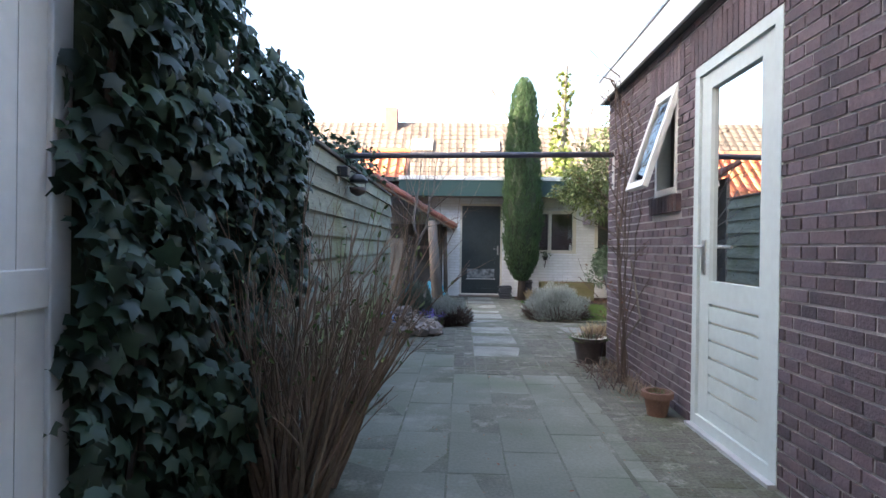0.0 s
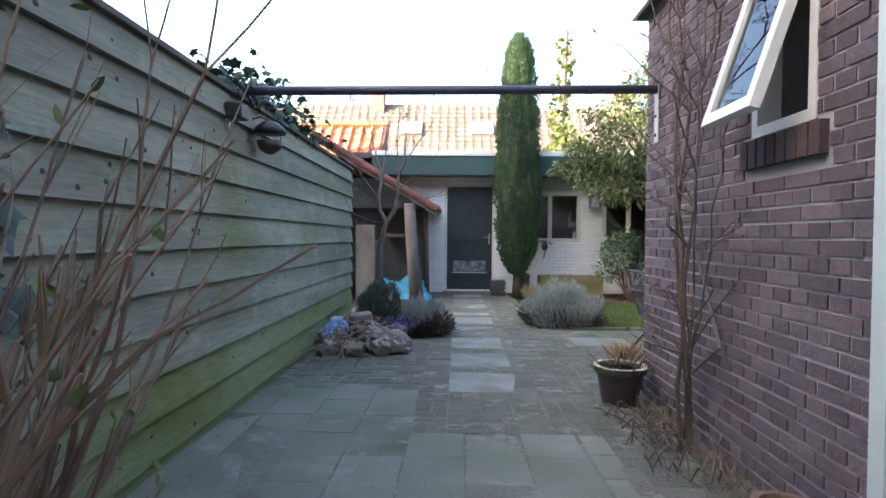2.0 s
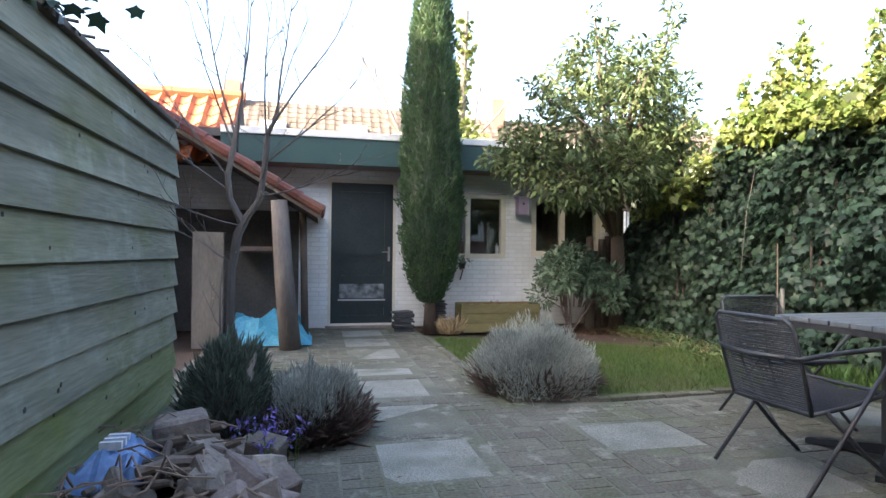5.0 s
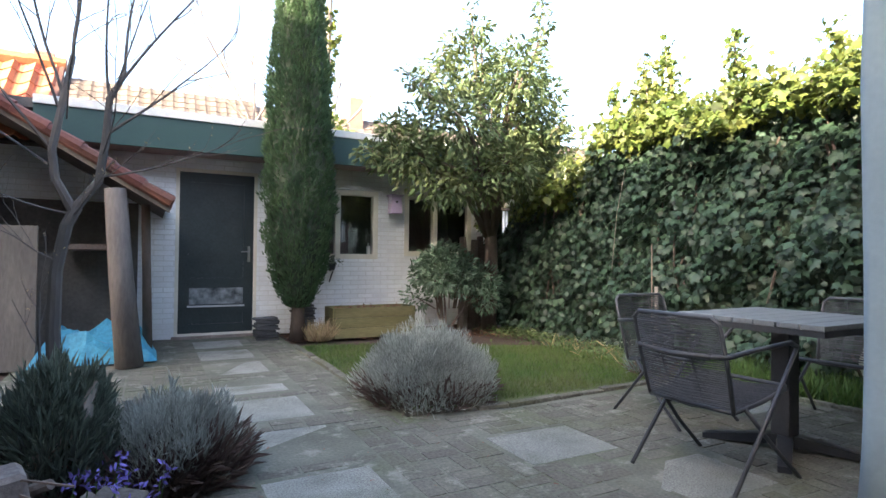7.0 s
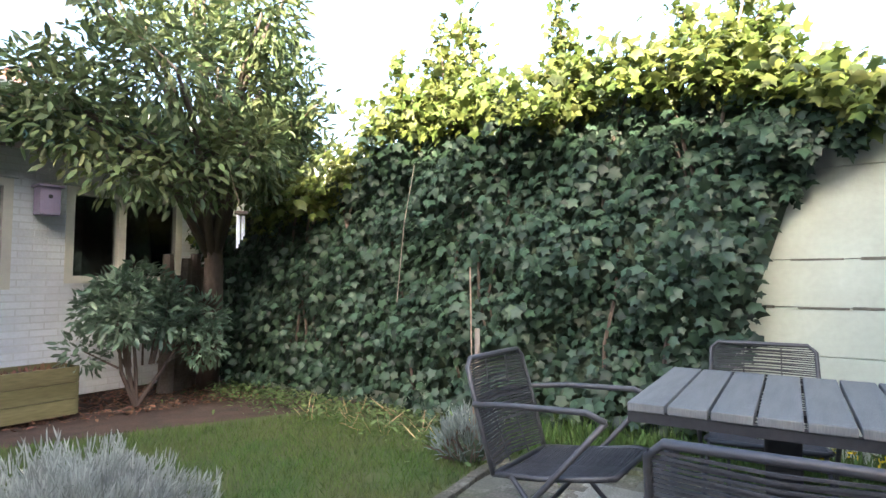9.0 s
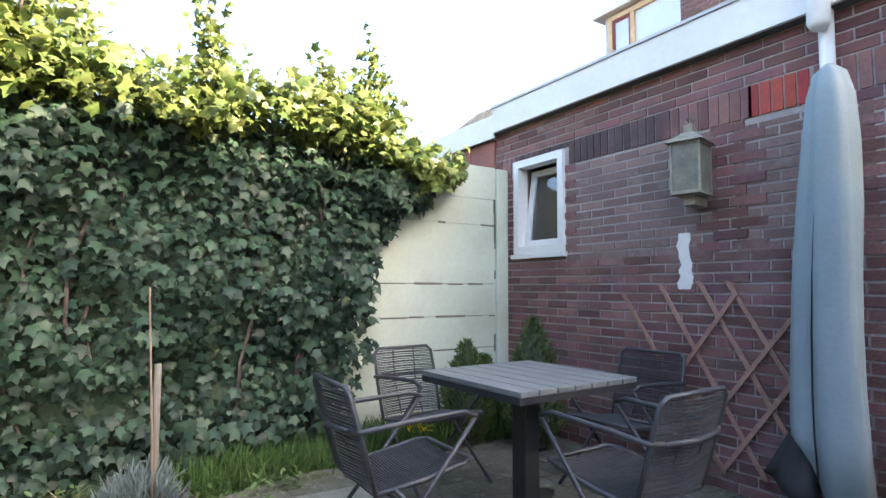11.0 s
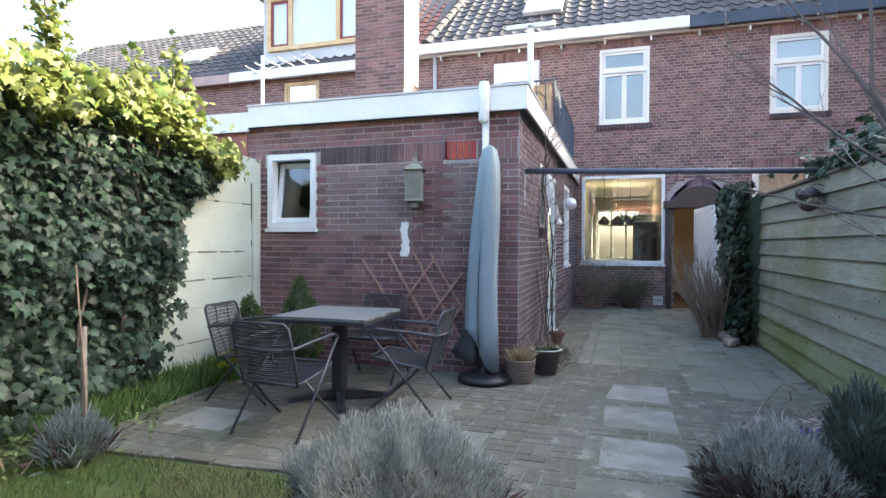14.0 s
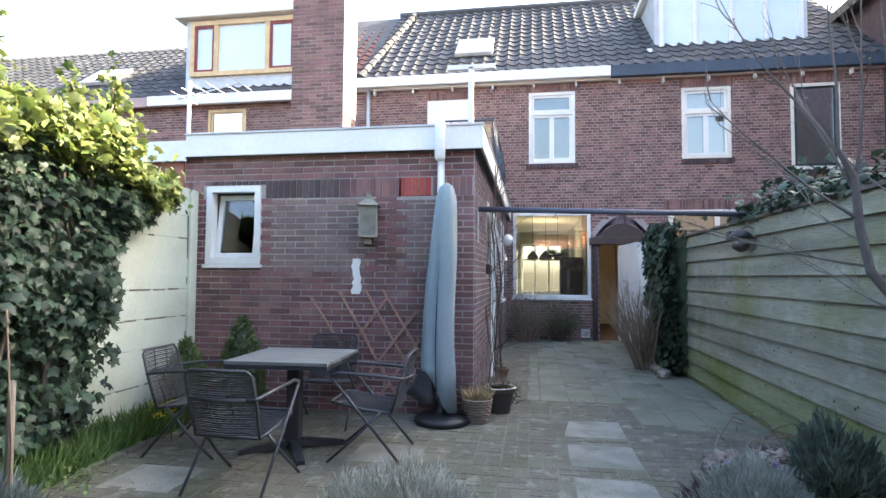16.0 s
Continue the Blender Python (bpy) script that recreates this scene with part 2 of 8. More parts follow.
RHODO = mat("rhododendron_leaf", (0.10, 0.17, 0.115), (0.14, 0.20, 0.135), 0.4, 3, 20, 0, island=0.4, spec=0.5, through=0.15)
CYPRESS = mat("cypress_spray", (0.10, 0.165, 0.075), (0.064, 0.12, 0.064), 0.7, 3, 20, 0, island=0.4, through=0.38)
# filler colour that stands for the shade in gaps between leaves
SHADE_CORE = mat("shaded_foliage_core", (0.055, 0.075, 0.046), (0.035, 0.05, 0.03), 0.95, 9, 50, 0.5)
LAVENDER = mat("lavender_stem", (0.44, 0.46, 0.415), (0.31, 0.33, 0.30), 0.75, 4, 20, 0, island=0.35, through=0.32)
# the same filler shade, greyer, for the lavender
LAV_SHADE_CORE = mat("shaded_lavender_core", (0.15, 0.15, 0.14), (0.10, 0.095, 0.088), 0.95, 9, 50, 0.5)
LAV_BROWN = mat("woody_lavender_stem", (0.15, 0.11, 0.095), None, 0.9, 4, 40, 0, island=0.3)
ROSEMARY = mat("dark_shrub_needle", (0.11, 0.145, 0.115), (0.15, 0.18, 0.14), 0.7, 4, 20, 0, island=0.4, through=0.1)
CONIFER = mat("conifer_spray", (0.08, 0.13, 0.04), (0.12, 0.16, 0.05), 0.7, 4, 20, 0, island=0.4, through=0.15)
BARK = mat("grey_bark", (0.23, 0.20, 0.165), (0.15, 0.13, 0.11), 0.9, 5, 40, 0.6, stretch=(1, 1, 0.3))
BARK_T = mat("grey_twig_bark", (0.155, 0.135, 0.125), (0.09, 0.08, 0.075), 0.9, 5, 40, 0.6, stretch=(1, 1, 0.3))
BARK_D = mat("dark_bark", (0.12, 0.09, 0.075), (0.08, 0.062, 0.05), 0.9, 5, 40, 0.6, stretch=(1, 1, 0.3))
TWIG = mat("brown_twig", (0.29, 0.215, 0.16), (0.18, 0.13, 0.098), 0.85, 5, 40, 0.3, island=0.25)
FARTREE = mat("far_bare_twig", (0.20, 0.17, 0.155), None, 0.9, 5, 40, 0)
RED_TILE = mat("orange_pantile", (0.50, 0.17, 0.075), (0.38, 0.13, 0.065), 0.7, 4, 40, 0.3, rnd=0.25)
RED_TILE_D = mat("dark_red_pantile", (0.17, 0.062, 0.045), (0.115, 0.05, 0.04), 0.75, 4, 40, 0.3, rnd=0.3, stain=(0.07, 0.05, 0.045), stain_amount=0.6)
ROOF = mat("charcoal_roof_tile", (0.075, 0.075, 0.078), (0.05, 0.05, 0.053), 0.75, 1.5, 40, 0.3, island=0.3, stain=(0.16, 0.12, 0.08), stain_scale=0.7, stain_amount=0.25)
ROOF_TAN = mat("tan_roof_tile", (0.115, 0.088, 0.075), (0.085, 0.066, 0.056), 0.8, 0.6, 20, 0.2, island=0.2)
BITUMEN = mat("roof_felt", (0.10, 0.10, 0.105), (0.07, 0.07, 0.07), 0.9, 3, 70, 0.3)
TERRA = mat("terracotta", (0.20, 0.105, 0.075), (0.15, 0.085, 0.062), 0.85, 7, 60, 0.2, stain=(0.45, 0.40, 0.34), stain_scale=5, stain_amount=0.4)
GLAZED = mat("dark_glazed_pot", (0.040, 0.034, 0.034), (0.058, 0.044, 0.04), 0.35, 7, 40, 0.05)
WICKER = mat("grey_brown_wicker", (0.23, 0.18, 0.14), (0.16, 0.125, 0.10), 0.85, 15, 60, 0.3, island=0.25)
CANVAS = mat("grey_green_umbrella_cover", (0.245, 0.305, 0.335), (0.20, 0.25, 0.275), 0.7, 2, 50, 0.2, stain=(0.30, 0.33, 0.20), stain_scale=2.2, stain_amount=0.2, grain=0.05)
BASE_B = mat("black_plastic", (0.016, 0.016, 0.018), None, 0.4, 8, 40, 0.1)
TARP = mat("turquoise_tarpaulin", (0.10, 0.42, 0.56), (0.08, 0.34, 0.48), 0.5, 4, 40, 0.2)
BAG = mat("blue_plastic_bag", (0.09, 0.19, 0.42), (0.20, 0.32, 0.55), 0.4, 9, 40, 0.2)
PALE = mat("pale_print", (0.72, 0.75, 0.8), None, 0.5, 9, 40, 0.05)
STONE = mat("rubble_stone", (0.255, 0.215, 0.185), (0.15, 0.12, 0.105), 0.92, 6, 50, 0.6, rnd=0.4, dust=(0.36, 0.33, 0.29), dust_scale=9, dust_amount=0.5)
LOG = mat("old_wood", (0.17, 0.135, 0.11), (0.11, 0.085, 0.07), 0.9, 6, 50, 0.5, rnd=0.3)
LILAC = mat("lilac_painted_wood", (0.37, 0.32, 0.45), (0.31, 0.27, 0.39), 0.6, 5, 40, 0.1, grain=0.05)
PLANTER = mat("mossy_pine_board", (0.20, 0.175, 0.085), (0.14, 0.125, 0.055), 0.85, 4, 40, 0.35, rnd=0.15, stretch=(0.3, 1, 2))
SLATES = mat("stacked_slate", (0.05, 0.052, 0.058), (0.075, 0.075, 0.08), 0.7, 6, 50, 0.3, rnd=0.3)
STRAW = mat("dry_grass", (0.42, 0.33, 0.19), (0.32, 0.23, 0.13), 0.8, 6, 40, 0, island=0.35)
LANTERN = mat("weathered_lantern_metal", (0.30, 0.29, 0.23), (0.20, 0.19, 0.15), 0.75, 9, 50, 0.3)
TRELLIS = mat("reddish_lath", (0.38, 0.23, 0.18), (0.30, 0.17, 0.135), 0.85, 6, 50, 0.2)
BROWN = mat("dark_brown_frame_paint", (0.055, 0.035, 0.03), (0.04, 0.027, 0.024), 0.5, 5, 40, 0.08)
OCHRE = mat("ochre_plaster", (0.48, 0.40, 0.28), (0.40, 0.33, 0.23), 0.85, 2, 30, 0.15)
PINKISH = mat("pinkish_soffit", (0.42, 0.32, 0.30), (0.34, 0.26, 0.25), 0.85, 3, 40, 0.15)
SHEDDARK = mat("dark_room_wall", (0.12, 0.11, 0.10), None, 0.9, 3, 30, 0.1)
ROOMWALL = mat("warm_room_plaster", (0.46, 0.45, 0.40), (0.38, 0.37, 0.33), 0.85, 1, 20, 0.05, grain=0.05)
FLOORW = mat("parquet", (0.25, 0.15, 0.08), (0.18, 0.11, 0.06), 0.4, 6, 40, 0.1)
YELLOW = mat("yellow_petal", (0.75, 0.58, 0.03), None, 0.6, 9, 40, 0)
PURPLE = mat("violet_petal", (0.16, 0.12, 0.42), (0.22, 0.18, 0.5), 0.6, 9, 40, 0)
GLASS = glass("window_glass")
DUSTY = mat("dusty_lantern_glass", (0.20, 0.20, 0.165), (0.13, 0.13, 0.11), 0.35, 12, 40, 0.05)
FROST = mat("frosted_bag_pane", (0.33, 0.36, 0.38), (0.05, 0.06, 0.065), 0.25, 9, 20, 0.05)
OPAL = mat("white_opal_glass", (0.82, 0.82, 0.80), (0.78, 0.78, 0.76), 0.25, 2, 20, 0, grain=0.05)
# blind colour; on rooflight and dormer panes it paints the sky's reflection
BLIND_SKY = mat("pale_blue_blind_and_sky_pane", (0.62, 0.72, 0.78), (0.56, 0.66, 0.73), 0.8, 2, 30, 0.05, grain=0.05)
GREYBLIND = mat("dull_grey_blind", (0.30, 0.31, 0.31), (0.24, 0.25, 0.25), 0.8, 2, 30, 0.05, grain=0.05)
RENDERED = mat("white_render", (0.80, 0.79, 0.76), (0.72, 0.71, 0.68), 0.9, 2, 40, 0.2, grain=0.05)
DEADLEAF = mat("dead_leaf", (0.20, 0.10, 0.06), (0.14, 0.075, 0.05), 0.8, 9, 40, 0, island=0.4)
MOSS = mat("moss_flat_leaf", (0.09, 0.14, 0.045), (0.12, 0.16, 0.06), 0.6, 4, 30, 0, island=0.4, through=0.15)
GREYLEAF = mat("grey_green_leaf", (0.20, 0.24, 0.23), (0.15, 0.19, 0.19), 0.7, 4, 30, 0, island=0.3, through=0.15)


# ---- building helpers ----
class G:
    """Collects vertices and faces of one mesh."""

    def __init__(self):
        self.v, self.f, self.smooth = [], [], False

    def add(self, vs, fs):
        k = len(self.v)
        self.v.extend(tuple(p) for p in vs)
        self.f.extend(tuple(i + k for i in f) for f in fs)
        return self

    def box(self, x0, y0, z0, x1, y1, z1, c=0.0):
        if c <= 0:
            vs = [(x, y, z) for z in (z0, z1) for y in (y0, y1) for x in (x0, x1)]
            return self.add(vs, [(0, 2, 3, 1), (4, 5, 7, 6), (0, 1, 5, 4), (2, 6, 7, 3), (0, 4, 6, 2), (1, 3, 7, 5)])
        bm = bmesh.new()
        bmesh.ops.create_cube(bm, size=1)
        for v in bm.verts:
            v.co = Vector(((x0 + x1) / 2 + v.co.x * (x1 - x0), (y0 + y1) / 2 + v.co.y * (y1 - y0), (z0 + z1) / 2 + v.co.z * (z1 - z0)))
        bmesh.ops.bevel(bm, geom=bm.edges[:], offset=c, segments=2, affect="EDGES", profile=0.5)
        self.bm(bm)
        return self

    def bm(self, bm, m=None):
        bm.verts.ensure_lookup_table()
        bm.verts.index_update()
        vs = [(m @ v.co if m else v.co) for v in bm.verts]
        self.add(vs, [[v.index for v in f.verts] for f in bm.faces])
        bm.free()
        return self

    def put(self, other, m):
        return self.add([m @ Vector(p) for p in other.v], other.f)

    def tube(self, pts, r, seg=8, cap=True):
        pts = [Vector(p) for p in pts]
        rs = r if isinstance(r, (list, tuple)) else [r] * len(pts)
        k, side = len(self.v), None
        for i, p in enumerate(pts):
            d = (pts[min(i + 1, len(pts) - 1)] - pts[max(i - 1, 0)]).normalized()
            if side is None:
                side = d.orthogonal().normalized()
            side = (side - d * side.dot(d)).normalized()
            up = d.cross(side)
            for j in range(seg):
                a = 2 * math.pi * j / seg
                self.v.append(tuple(p + (side * math.cos(a) + up * math.sin(a)) * rs[i]))
        for i in range(len(pts) - 1):
            for j in range(seg):
                a, b = k + i * seg + j, k + i * seg + (j + 1) % seg
                self.f.append((a, b, b + seg, a + seg))
        if cap:
            self.f.append(tuple(k + j for j in reversed(range(seg))))
            self.f.append(tuple(k + (len(pts) - 1) * seg + j for j in range(seg)))
        return self

    def lathe(self, prof, c=(0, 0, 0), seg=24):
        k = len(self.v)
        for r, z in prof:
            for j in range(seg):
                a = 2 * math.pi * j / seg
                self.v.append((c[0] + r * math.cos(a), c[1] + r * math.sin(a), c[2] + z))
        for i in range(len(prof) - 1):
            for j in range(seg):
                a, b = k + i * seg + j, k + i * seg + (j + 1) % seg
                self.f.append((a, b, b + seg, a + seg))
        self.f.append(tuple(k + j for j in reversed(range(seg))))
        self.f.append(tuple(k + (len(prof) - 1) * seg + j for j in range(seg)))
        return self

    def poly(self, pts, z0, z1):
        """An upright prism over a ground outline."""
        n = len(pts)
        vs = [(x, y, z0) for x, y in pts] + [(x, y, z1) for x, y in pts]
        return self.add(vs, [tuple(reversed(range(n))), tuple(range(n, 2 * n))] + [(i, (i + 1) % n, n + (i + 1) % n, n + i) for i in range(n)])

    def extrude(self, pts, d):
        """A prism: an outline of points in space, pushed along d."""
        n, d = len(pts), Vector(d)
        vs = [Vector(p) for p in pts]
        return self.add(vs + [p + d for p in vs], [tuple(reversed(range(n))), tuple(range(n, 2 * n))] + [(i, (i + 1) % n, n + (i + 1) % n, n + i) for i in range(n)])

    def mesh(self, name, material, smooth=False):
        me = bpy.data.meshes.new(name)
        me.from_pydata(self.v, [], self.f)
        me.materials.append(material)
        if smooth or self.smooth:
            me.polygons.foreach_set("use_smooth", [True] * len(me.polygons))
        me.update()
        return me


def part(name, g, material, parent=None, label="", smooth=False, kind=""):
    ob = new(name, g.mesh(name, material, smooth))
    if parent:
        ob.parent = parent
    return tagged(ob, label=label, kind=kind)


def thing(name, label, category, at=(0, 0, 0), rz=0.0, group="", kind=""):
    ob = new(name)
    ob.empty_display_size = 0.1
    ob.matrix_world = pose(*at, 0, 0, rz)
    return tagged(ob, label, category, group, kind)


def solo(name, g, material, label, category, kind="", smooth=False, group=""):
    return tagged(part(name, g, material, smooth=smooth), label, category, group, kind)


def frames_of(normals, spin, up=(0, 0, 1)):
    """Rotation matrices whose z runs along the normals, turned by spin."""
    n = normals / np.linalg.norm(normals, axis=1, keepdims=True)
    ref = np.tile(np.array(up, float), (len(n), 1))
    bad = np.abs((n * ref).sum(1)) > 0.95
    ref[bad] = (1, 0, 0)
    x = np.cross(ref, n)
    x /= np.linalg.norm(x, axis=1, keepdims=True)
    y = np.cross(n, x)
    c, s = np.cos(spin)[:, None], np.sin(spin)[:, None]
    return np.stack([x * c + y * s, y * c - x * s, n], axis=2)


def scatter(name, tv, tf, places, rots, sizes, material, parent=None, label="", kind="stuff"):
    """One mesh of many small copies of a template (leaves, blades)."""
    tv = np.array(tv, float)
    n, k = len(places), len(tv)
    vs = np.einsum("nij,kj->nki", rots, tv) * np.asarray(sizes)[:, None, None] + np.asarray(places)[:, None, :]
    vs = vs.reshape(-1, 3)
    loops = np.concatenate([np.array(f) for f in tf])
    lens = np.array([len(f) for f in tf])
    allv = (loops[None, :] + (np.arange(n) * k)[:, None]).ravel()
    alll = np.tile(lens, n)
    me = bpy.data.meshes.new(name)
    me.vertices.add(len(vs))
    me.vertices.foreach_set("co", vs.ravel())
    me.loops.add(len(allv))
    me.loops.foreach_set("vertex_index", allv)
    me.polygons.add(len(alll))
    me.polygons.foreach_set("loop_start", np.concatenate([[0], np.cumsum(alll)[:-1]]))
    me.update(calc_edges=True)
    me.validate()
    me.materials.append(material)
    ob = new(name, me)
    if parent:
        ob.parent = parent
    return tagged(ob, label=label, kind=kind)


IVY_V = [(0, 0.04, 0), (0.34, 0.0, -0.08), (0.30, 0.28, 0.0), (0.52, 0.53, -0.11), (0.22, 0.63, 0.01), (0, 1.02, -0.14),
         (-0.22, 0.63, 0.01), (-0.52, 0.53, -0.11), (-0.30, 0.28, 0.0), (-0.34, 0.0, -0.08), (0, 0.38, 0.06)]
IVY_F = [(10, i, i + 1) for i in range(0, 9)] + [(10, 9, 0)]
OVAL_V = [(0, 0, 0), (0.17, 0.3, 0.04), (0.15, 0.7, 0.02), (0, 1, -0.08), (-0.15, 0.7, 0.02), (-0.17, 0.3, 0.04), (0, 0.5, -0.03)]
OVAL_F = [(6, 0, 1), (6, 1, 2), (6, 2, 3), (6, 3, 4), (6, 4, 5), (6, 5, 0)]
BLADE_V = [(-0.03, 0, 0), (0.03, 0, 0), (0.022, 0.55, 0.05), (-0.022, 0.55, 0.05), (0, 1, 0.18)]
BLADE_F = [(0, 1, 2, 3), (3, 2, 4)]
SPRAY_V = [(-0.10, 0, 0), (0.10, 0, 0), (0.16, 0.4, 0.03), (0.05, 0.6, 0.0), (0.10, 0.85, 0.03), (0, 1.0, 0), (-0.09, 0.8, 0.02), (-0.05, 0.55, 0), (-0.16, 0.35, 0.03),
           (0, 0.05, -0.1), (0, 0.05, 0.1), (0.02, 0.5, 0.14), (0, 0.9, 0.02), (0.02, 0.5, -0.12)]
SPRAY_F = [(0, 1, 2, 3), (0, 3, 7, 8), (3, 4, 5, 6), (3, 6, 7), (9, 10, 11, 13), (13, 11, 12)]
STEM_V = [(-0.035, 0, 0), (0.035, 0, 0), (0.05, 0.6, 0), (0, 1, 0), (-0.05, 0.6, 0), (0, 0.05, -0.035), (0, 0.05, 0.035), (0, 0.6, 0.05), (0, 0.6, -0.05)]
STEM_F = [(0, 1, 2, 4), (4, 2, 3), (5, 6, 7, 8), (8, 7, 3)]
RNG = np.random.default_rng(7)


def dirs_y(y, spin):
    """Rotations that turn a template's y to the given directions."""
    y = y / np.linalg.norm(y, axis=1, keepdims=True)
    ref = np.tile(np.array((0.0, 0.0, 1.0)), (len(y), 1))
    ref[np.abs(y[:, 2]) > 0.95] = (1, 0, 0)
    x = np.cross(y, ref)
    x /= np.linalg.norm(x, axis=1, keepdims=True)
    z = np.cross(x, y)
    c, s = np.cos(spin)[:, None], np.sin(spin)[:, None]
    return np.stack([x * c + z * s, y, z * c - x * s], axis=2)


def cut(spans, a, b):
    out = []
    for s, e in spans:
        if b <= s or a >= e:
            out.append((s, e))
        else:
            if a > s:
                out.append((s, a))
            if b < e:
                out.append((b, e))
    return out


def wall_core(g, o, u, n, length, z0, z1, th, holes):
    """A wall's body with openings; o: start of its outer face, u along, n outwards."""
    o, u, n = Vector(o), Vector(u), Vector(n)
    xs = sorted({0, length, *[h[0] for h in holes], *[h[1] for h in holes]})
    zs = sorted({z0, z1, *[h[2] for h in holes], *[h[3] for h in holes]})
    index = {}

    def vid(i, j, k):
        if (i, j, k) not in index:
            p = o + u * xs[i] - n * th * k
            index[(i, j, k)] = len(g.v)
            g.v.append((p.x, p.y, zs[j]))
        return index[(i, j, k)]

    def solid(i, j):
        if not (0 <= i < len(xs) - 1 and 0 <= j < len(zs) - 1):
            return False
        a, c = (xs[i] + xs[i + 1]) / 2, (zs[j] + zs[j + 1]) / 2
        return not any(h[0] < a < h[1] and h[2] < c < h[3] for h in holes)
    for i in range(len(xs) - 1):
        for j in range(len(zs) - 1):
            if not solid(i, j):
                continue
            for k in (0, 1):
                q = (vid(i, j, k), vid(i + 1, j, k), vid(i + 1, j + 1, k), vid(i, j + 1, k))
                g.f.append(q if k == 0 else q[::-1])
            for di, dj, e in ((-1, 0, ((0, 0), (0, 1))), (1, 0, ((1, 0), (1, 1))), (0, -1, ((0, 0), (1, 0))), (0, 1, ((0, 1), (1, 1)))):
                if not solid(i + di, j + dj):
                    (a, b), (c, d) = e
                    g.f.append((vid(i + a, j + b, 0), vid(i + c, j + d, 0), vid(i + c, j + d, 1), vid(i + a, j + b, 1)))


def bricks(parent, o, u, n, length, z0, z1, holes, joined, single=None, zone=None, bond="cross", course=0.0625, bl=0.22, proud=0.007, skip=None):
    """Brick faces standing proud of a mortared wall. zone: (a, b, c, d) of the stretch laid as single pieces."""
    o, u, n = Vector(o), Vector(u), Vector(n)
    gap = 0.013
    g = G()
    count = 0
    rnd = random.Random(5)
    meshes = {}
    row = 0
    z = z0
    while z + course * 0.5 < z1:
        h = min(course, z1 - z) - gap
        head = bond == "cross" and row % 2 == 1
        w = bl / 2 if head else bl
        off = (-bl / 4 if head else (-bl / 2 if (row // (2 if bond == "cross" else 1)) % 2 else 0))
        s = off
        while s < length:
            spans = [(max(s, 0) + gap / 2, min(s + w, length) - gap / 2)]
            for a, b, c, d in holes:
                if z + h > c + 0.01 and z < d - 0.01:
                    spans = cut(spans, a, b)
            for a, b in spans:
                if b - a < 0.02 or (skip and skip((a + b) / 2, z + h / 2)):
                    continue
                full = abs((b - a) - (w - gap)) < 1e-6 and abs(h - (course - gap)) < 1e-6
                pr = proud + rnd.uniform(-0.0025, 0.0025)
                if single and full and zone and zone[0] <= a and b <= zone[1] and zone[2] <= z <= zone[3] and count < 300:
                    if head not in meshes:
                        q = G().box(-(w - gap) / 2, -0.03, 0, (w - gap) / 2, 0, h, 0)
                        meshes[head] = q.mesh("brick", single)
                    ob = new("brick", meshes[head])
                    ob.parent = parent
                    k = 1 if u.x * n.y - u.y * n.x > 0 else -1
                    m = Matrix(((u.x * k, n.x, 0, 0), (u.y * k, n.y, 0, 0), (0, 0, 1, 0), (0, 0, 0, 1)))
                    p = o + u * ((a + b) / 2) + n * pr
                    m.translation = (p.x, p.y, z + gap / 2)
                    ob.matrix_local = m
                    count += 1
                    continue
                p0, p1 = o + u * a - n * 0.01, o + u * b - n * 0.01
                q0, q1 = o + u * a + n * pr, o + u * b + n * pr
                zz, zt = z + gap / 2, z + gap / 2 + h
                g.add([(p0.x, p0.y, zz), (p1.x, p1.y, zz), (p1.x, p1.y, zt), (p0.x, p0.y, zt), (q0.x, q0.y, zz), (q1.x, q1.y, zz), (q1.x, q1.y, zt), (q0.x, q0.y, zt)],
                      [(4, 5, 6, 7), (0, 1, 5, 4), (1, 2, 6, 5), (2, 3, 7, 6), (3, 0, 4, 7)])
            s += w
        z += course
        row += 1
    return part("brickwork", g, joined, parent, kind="stuff")


def bar_frame(g, o, u, n, w, h, t, d, proud=0.0, rails=(), posts=()):
    """A window or door frame of bars: o its lower start on the wall face; bars t wide, d deep."""
    o, u, n = Vector(o), Vector(u), Vector(n)

    def bar(a, b, c, e, dd=d):
        p = [o + u * a + n * proud, o + u * b + n * proud, o + u * b + n * (proud - dd), o + u * a + n * (proud - dd)]
        g.extrude([(q.x, q.y, o.z + c) for q in p], (0, 0, e - c))
    bar(0, t, 0, h), bar(w - t, w, 0, h), bar(t, w - t, 0, t), bar(t, w - t, h - t, h)
    for r in rails:
        bar(t, w - t, r - t / 2, r + t / 2, d * 0.92)
    for a, c, e in posts:
        bar(a - t / 2, a + t / 2, c, e, d * 0.9)
    return g


def slab_on(g, o, u, n, a, b, c, d, back, front):
    """A block on a wall face: along a..b, up c..d, from depth back to front along the normal."""
    o, u, n = Vector(o), Vector(u), Vector(n)
    p = [o + u * a + n * front, o + u * b + n * front, o + u * b + n * back, o + u * a + n * back]
    return g.extrude([(q.x, q.y, o.z + c) for q in p], (0, 0, d - c))


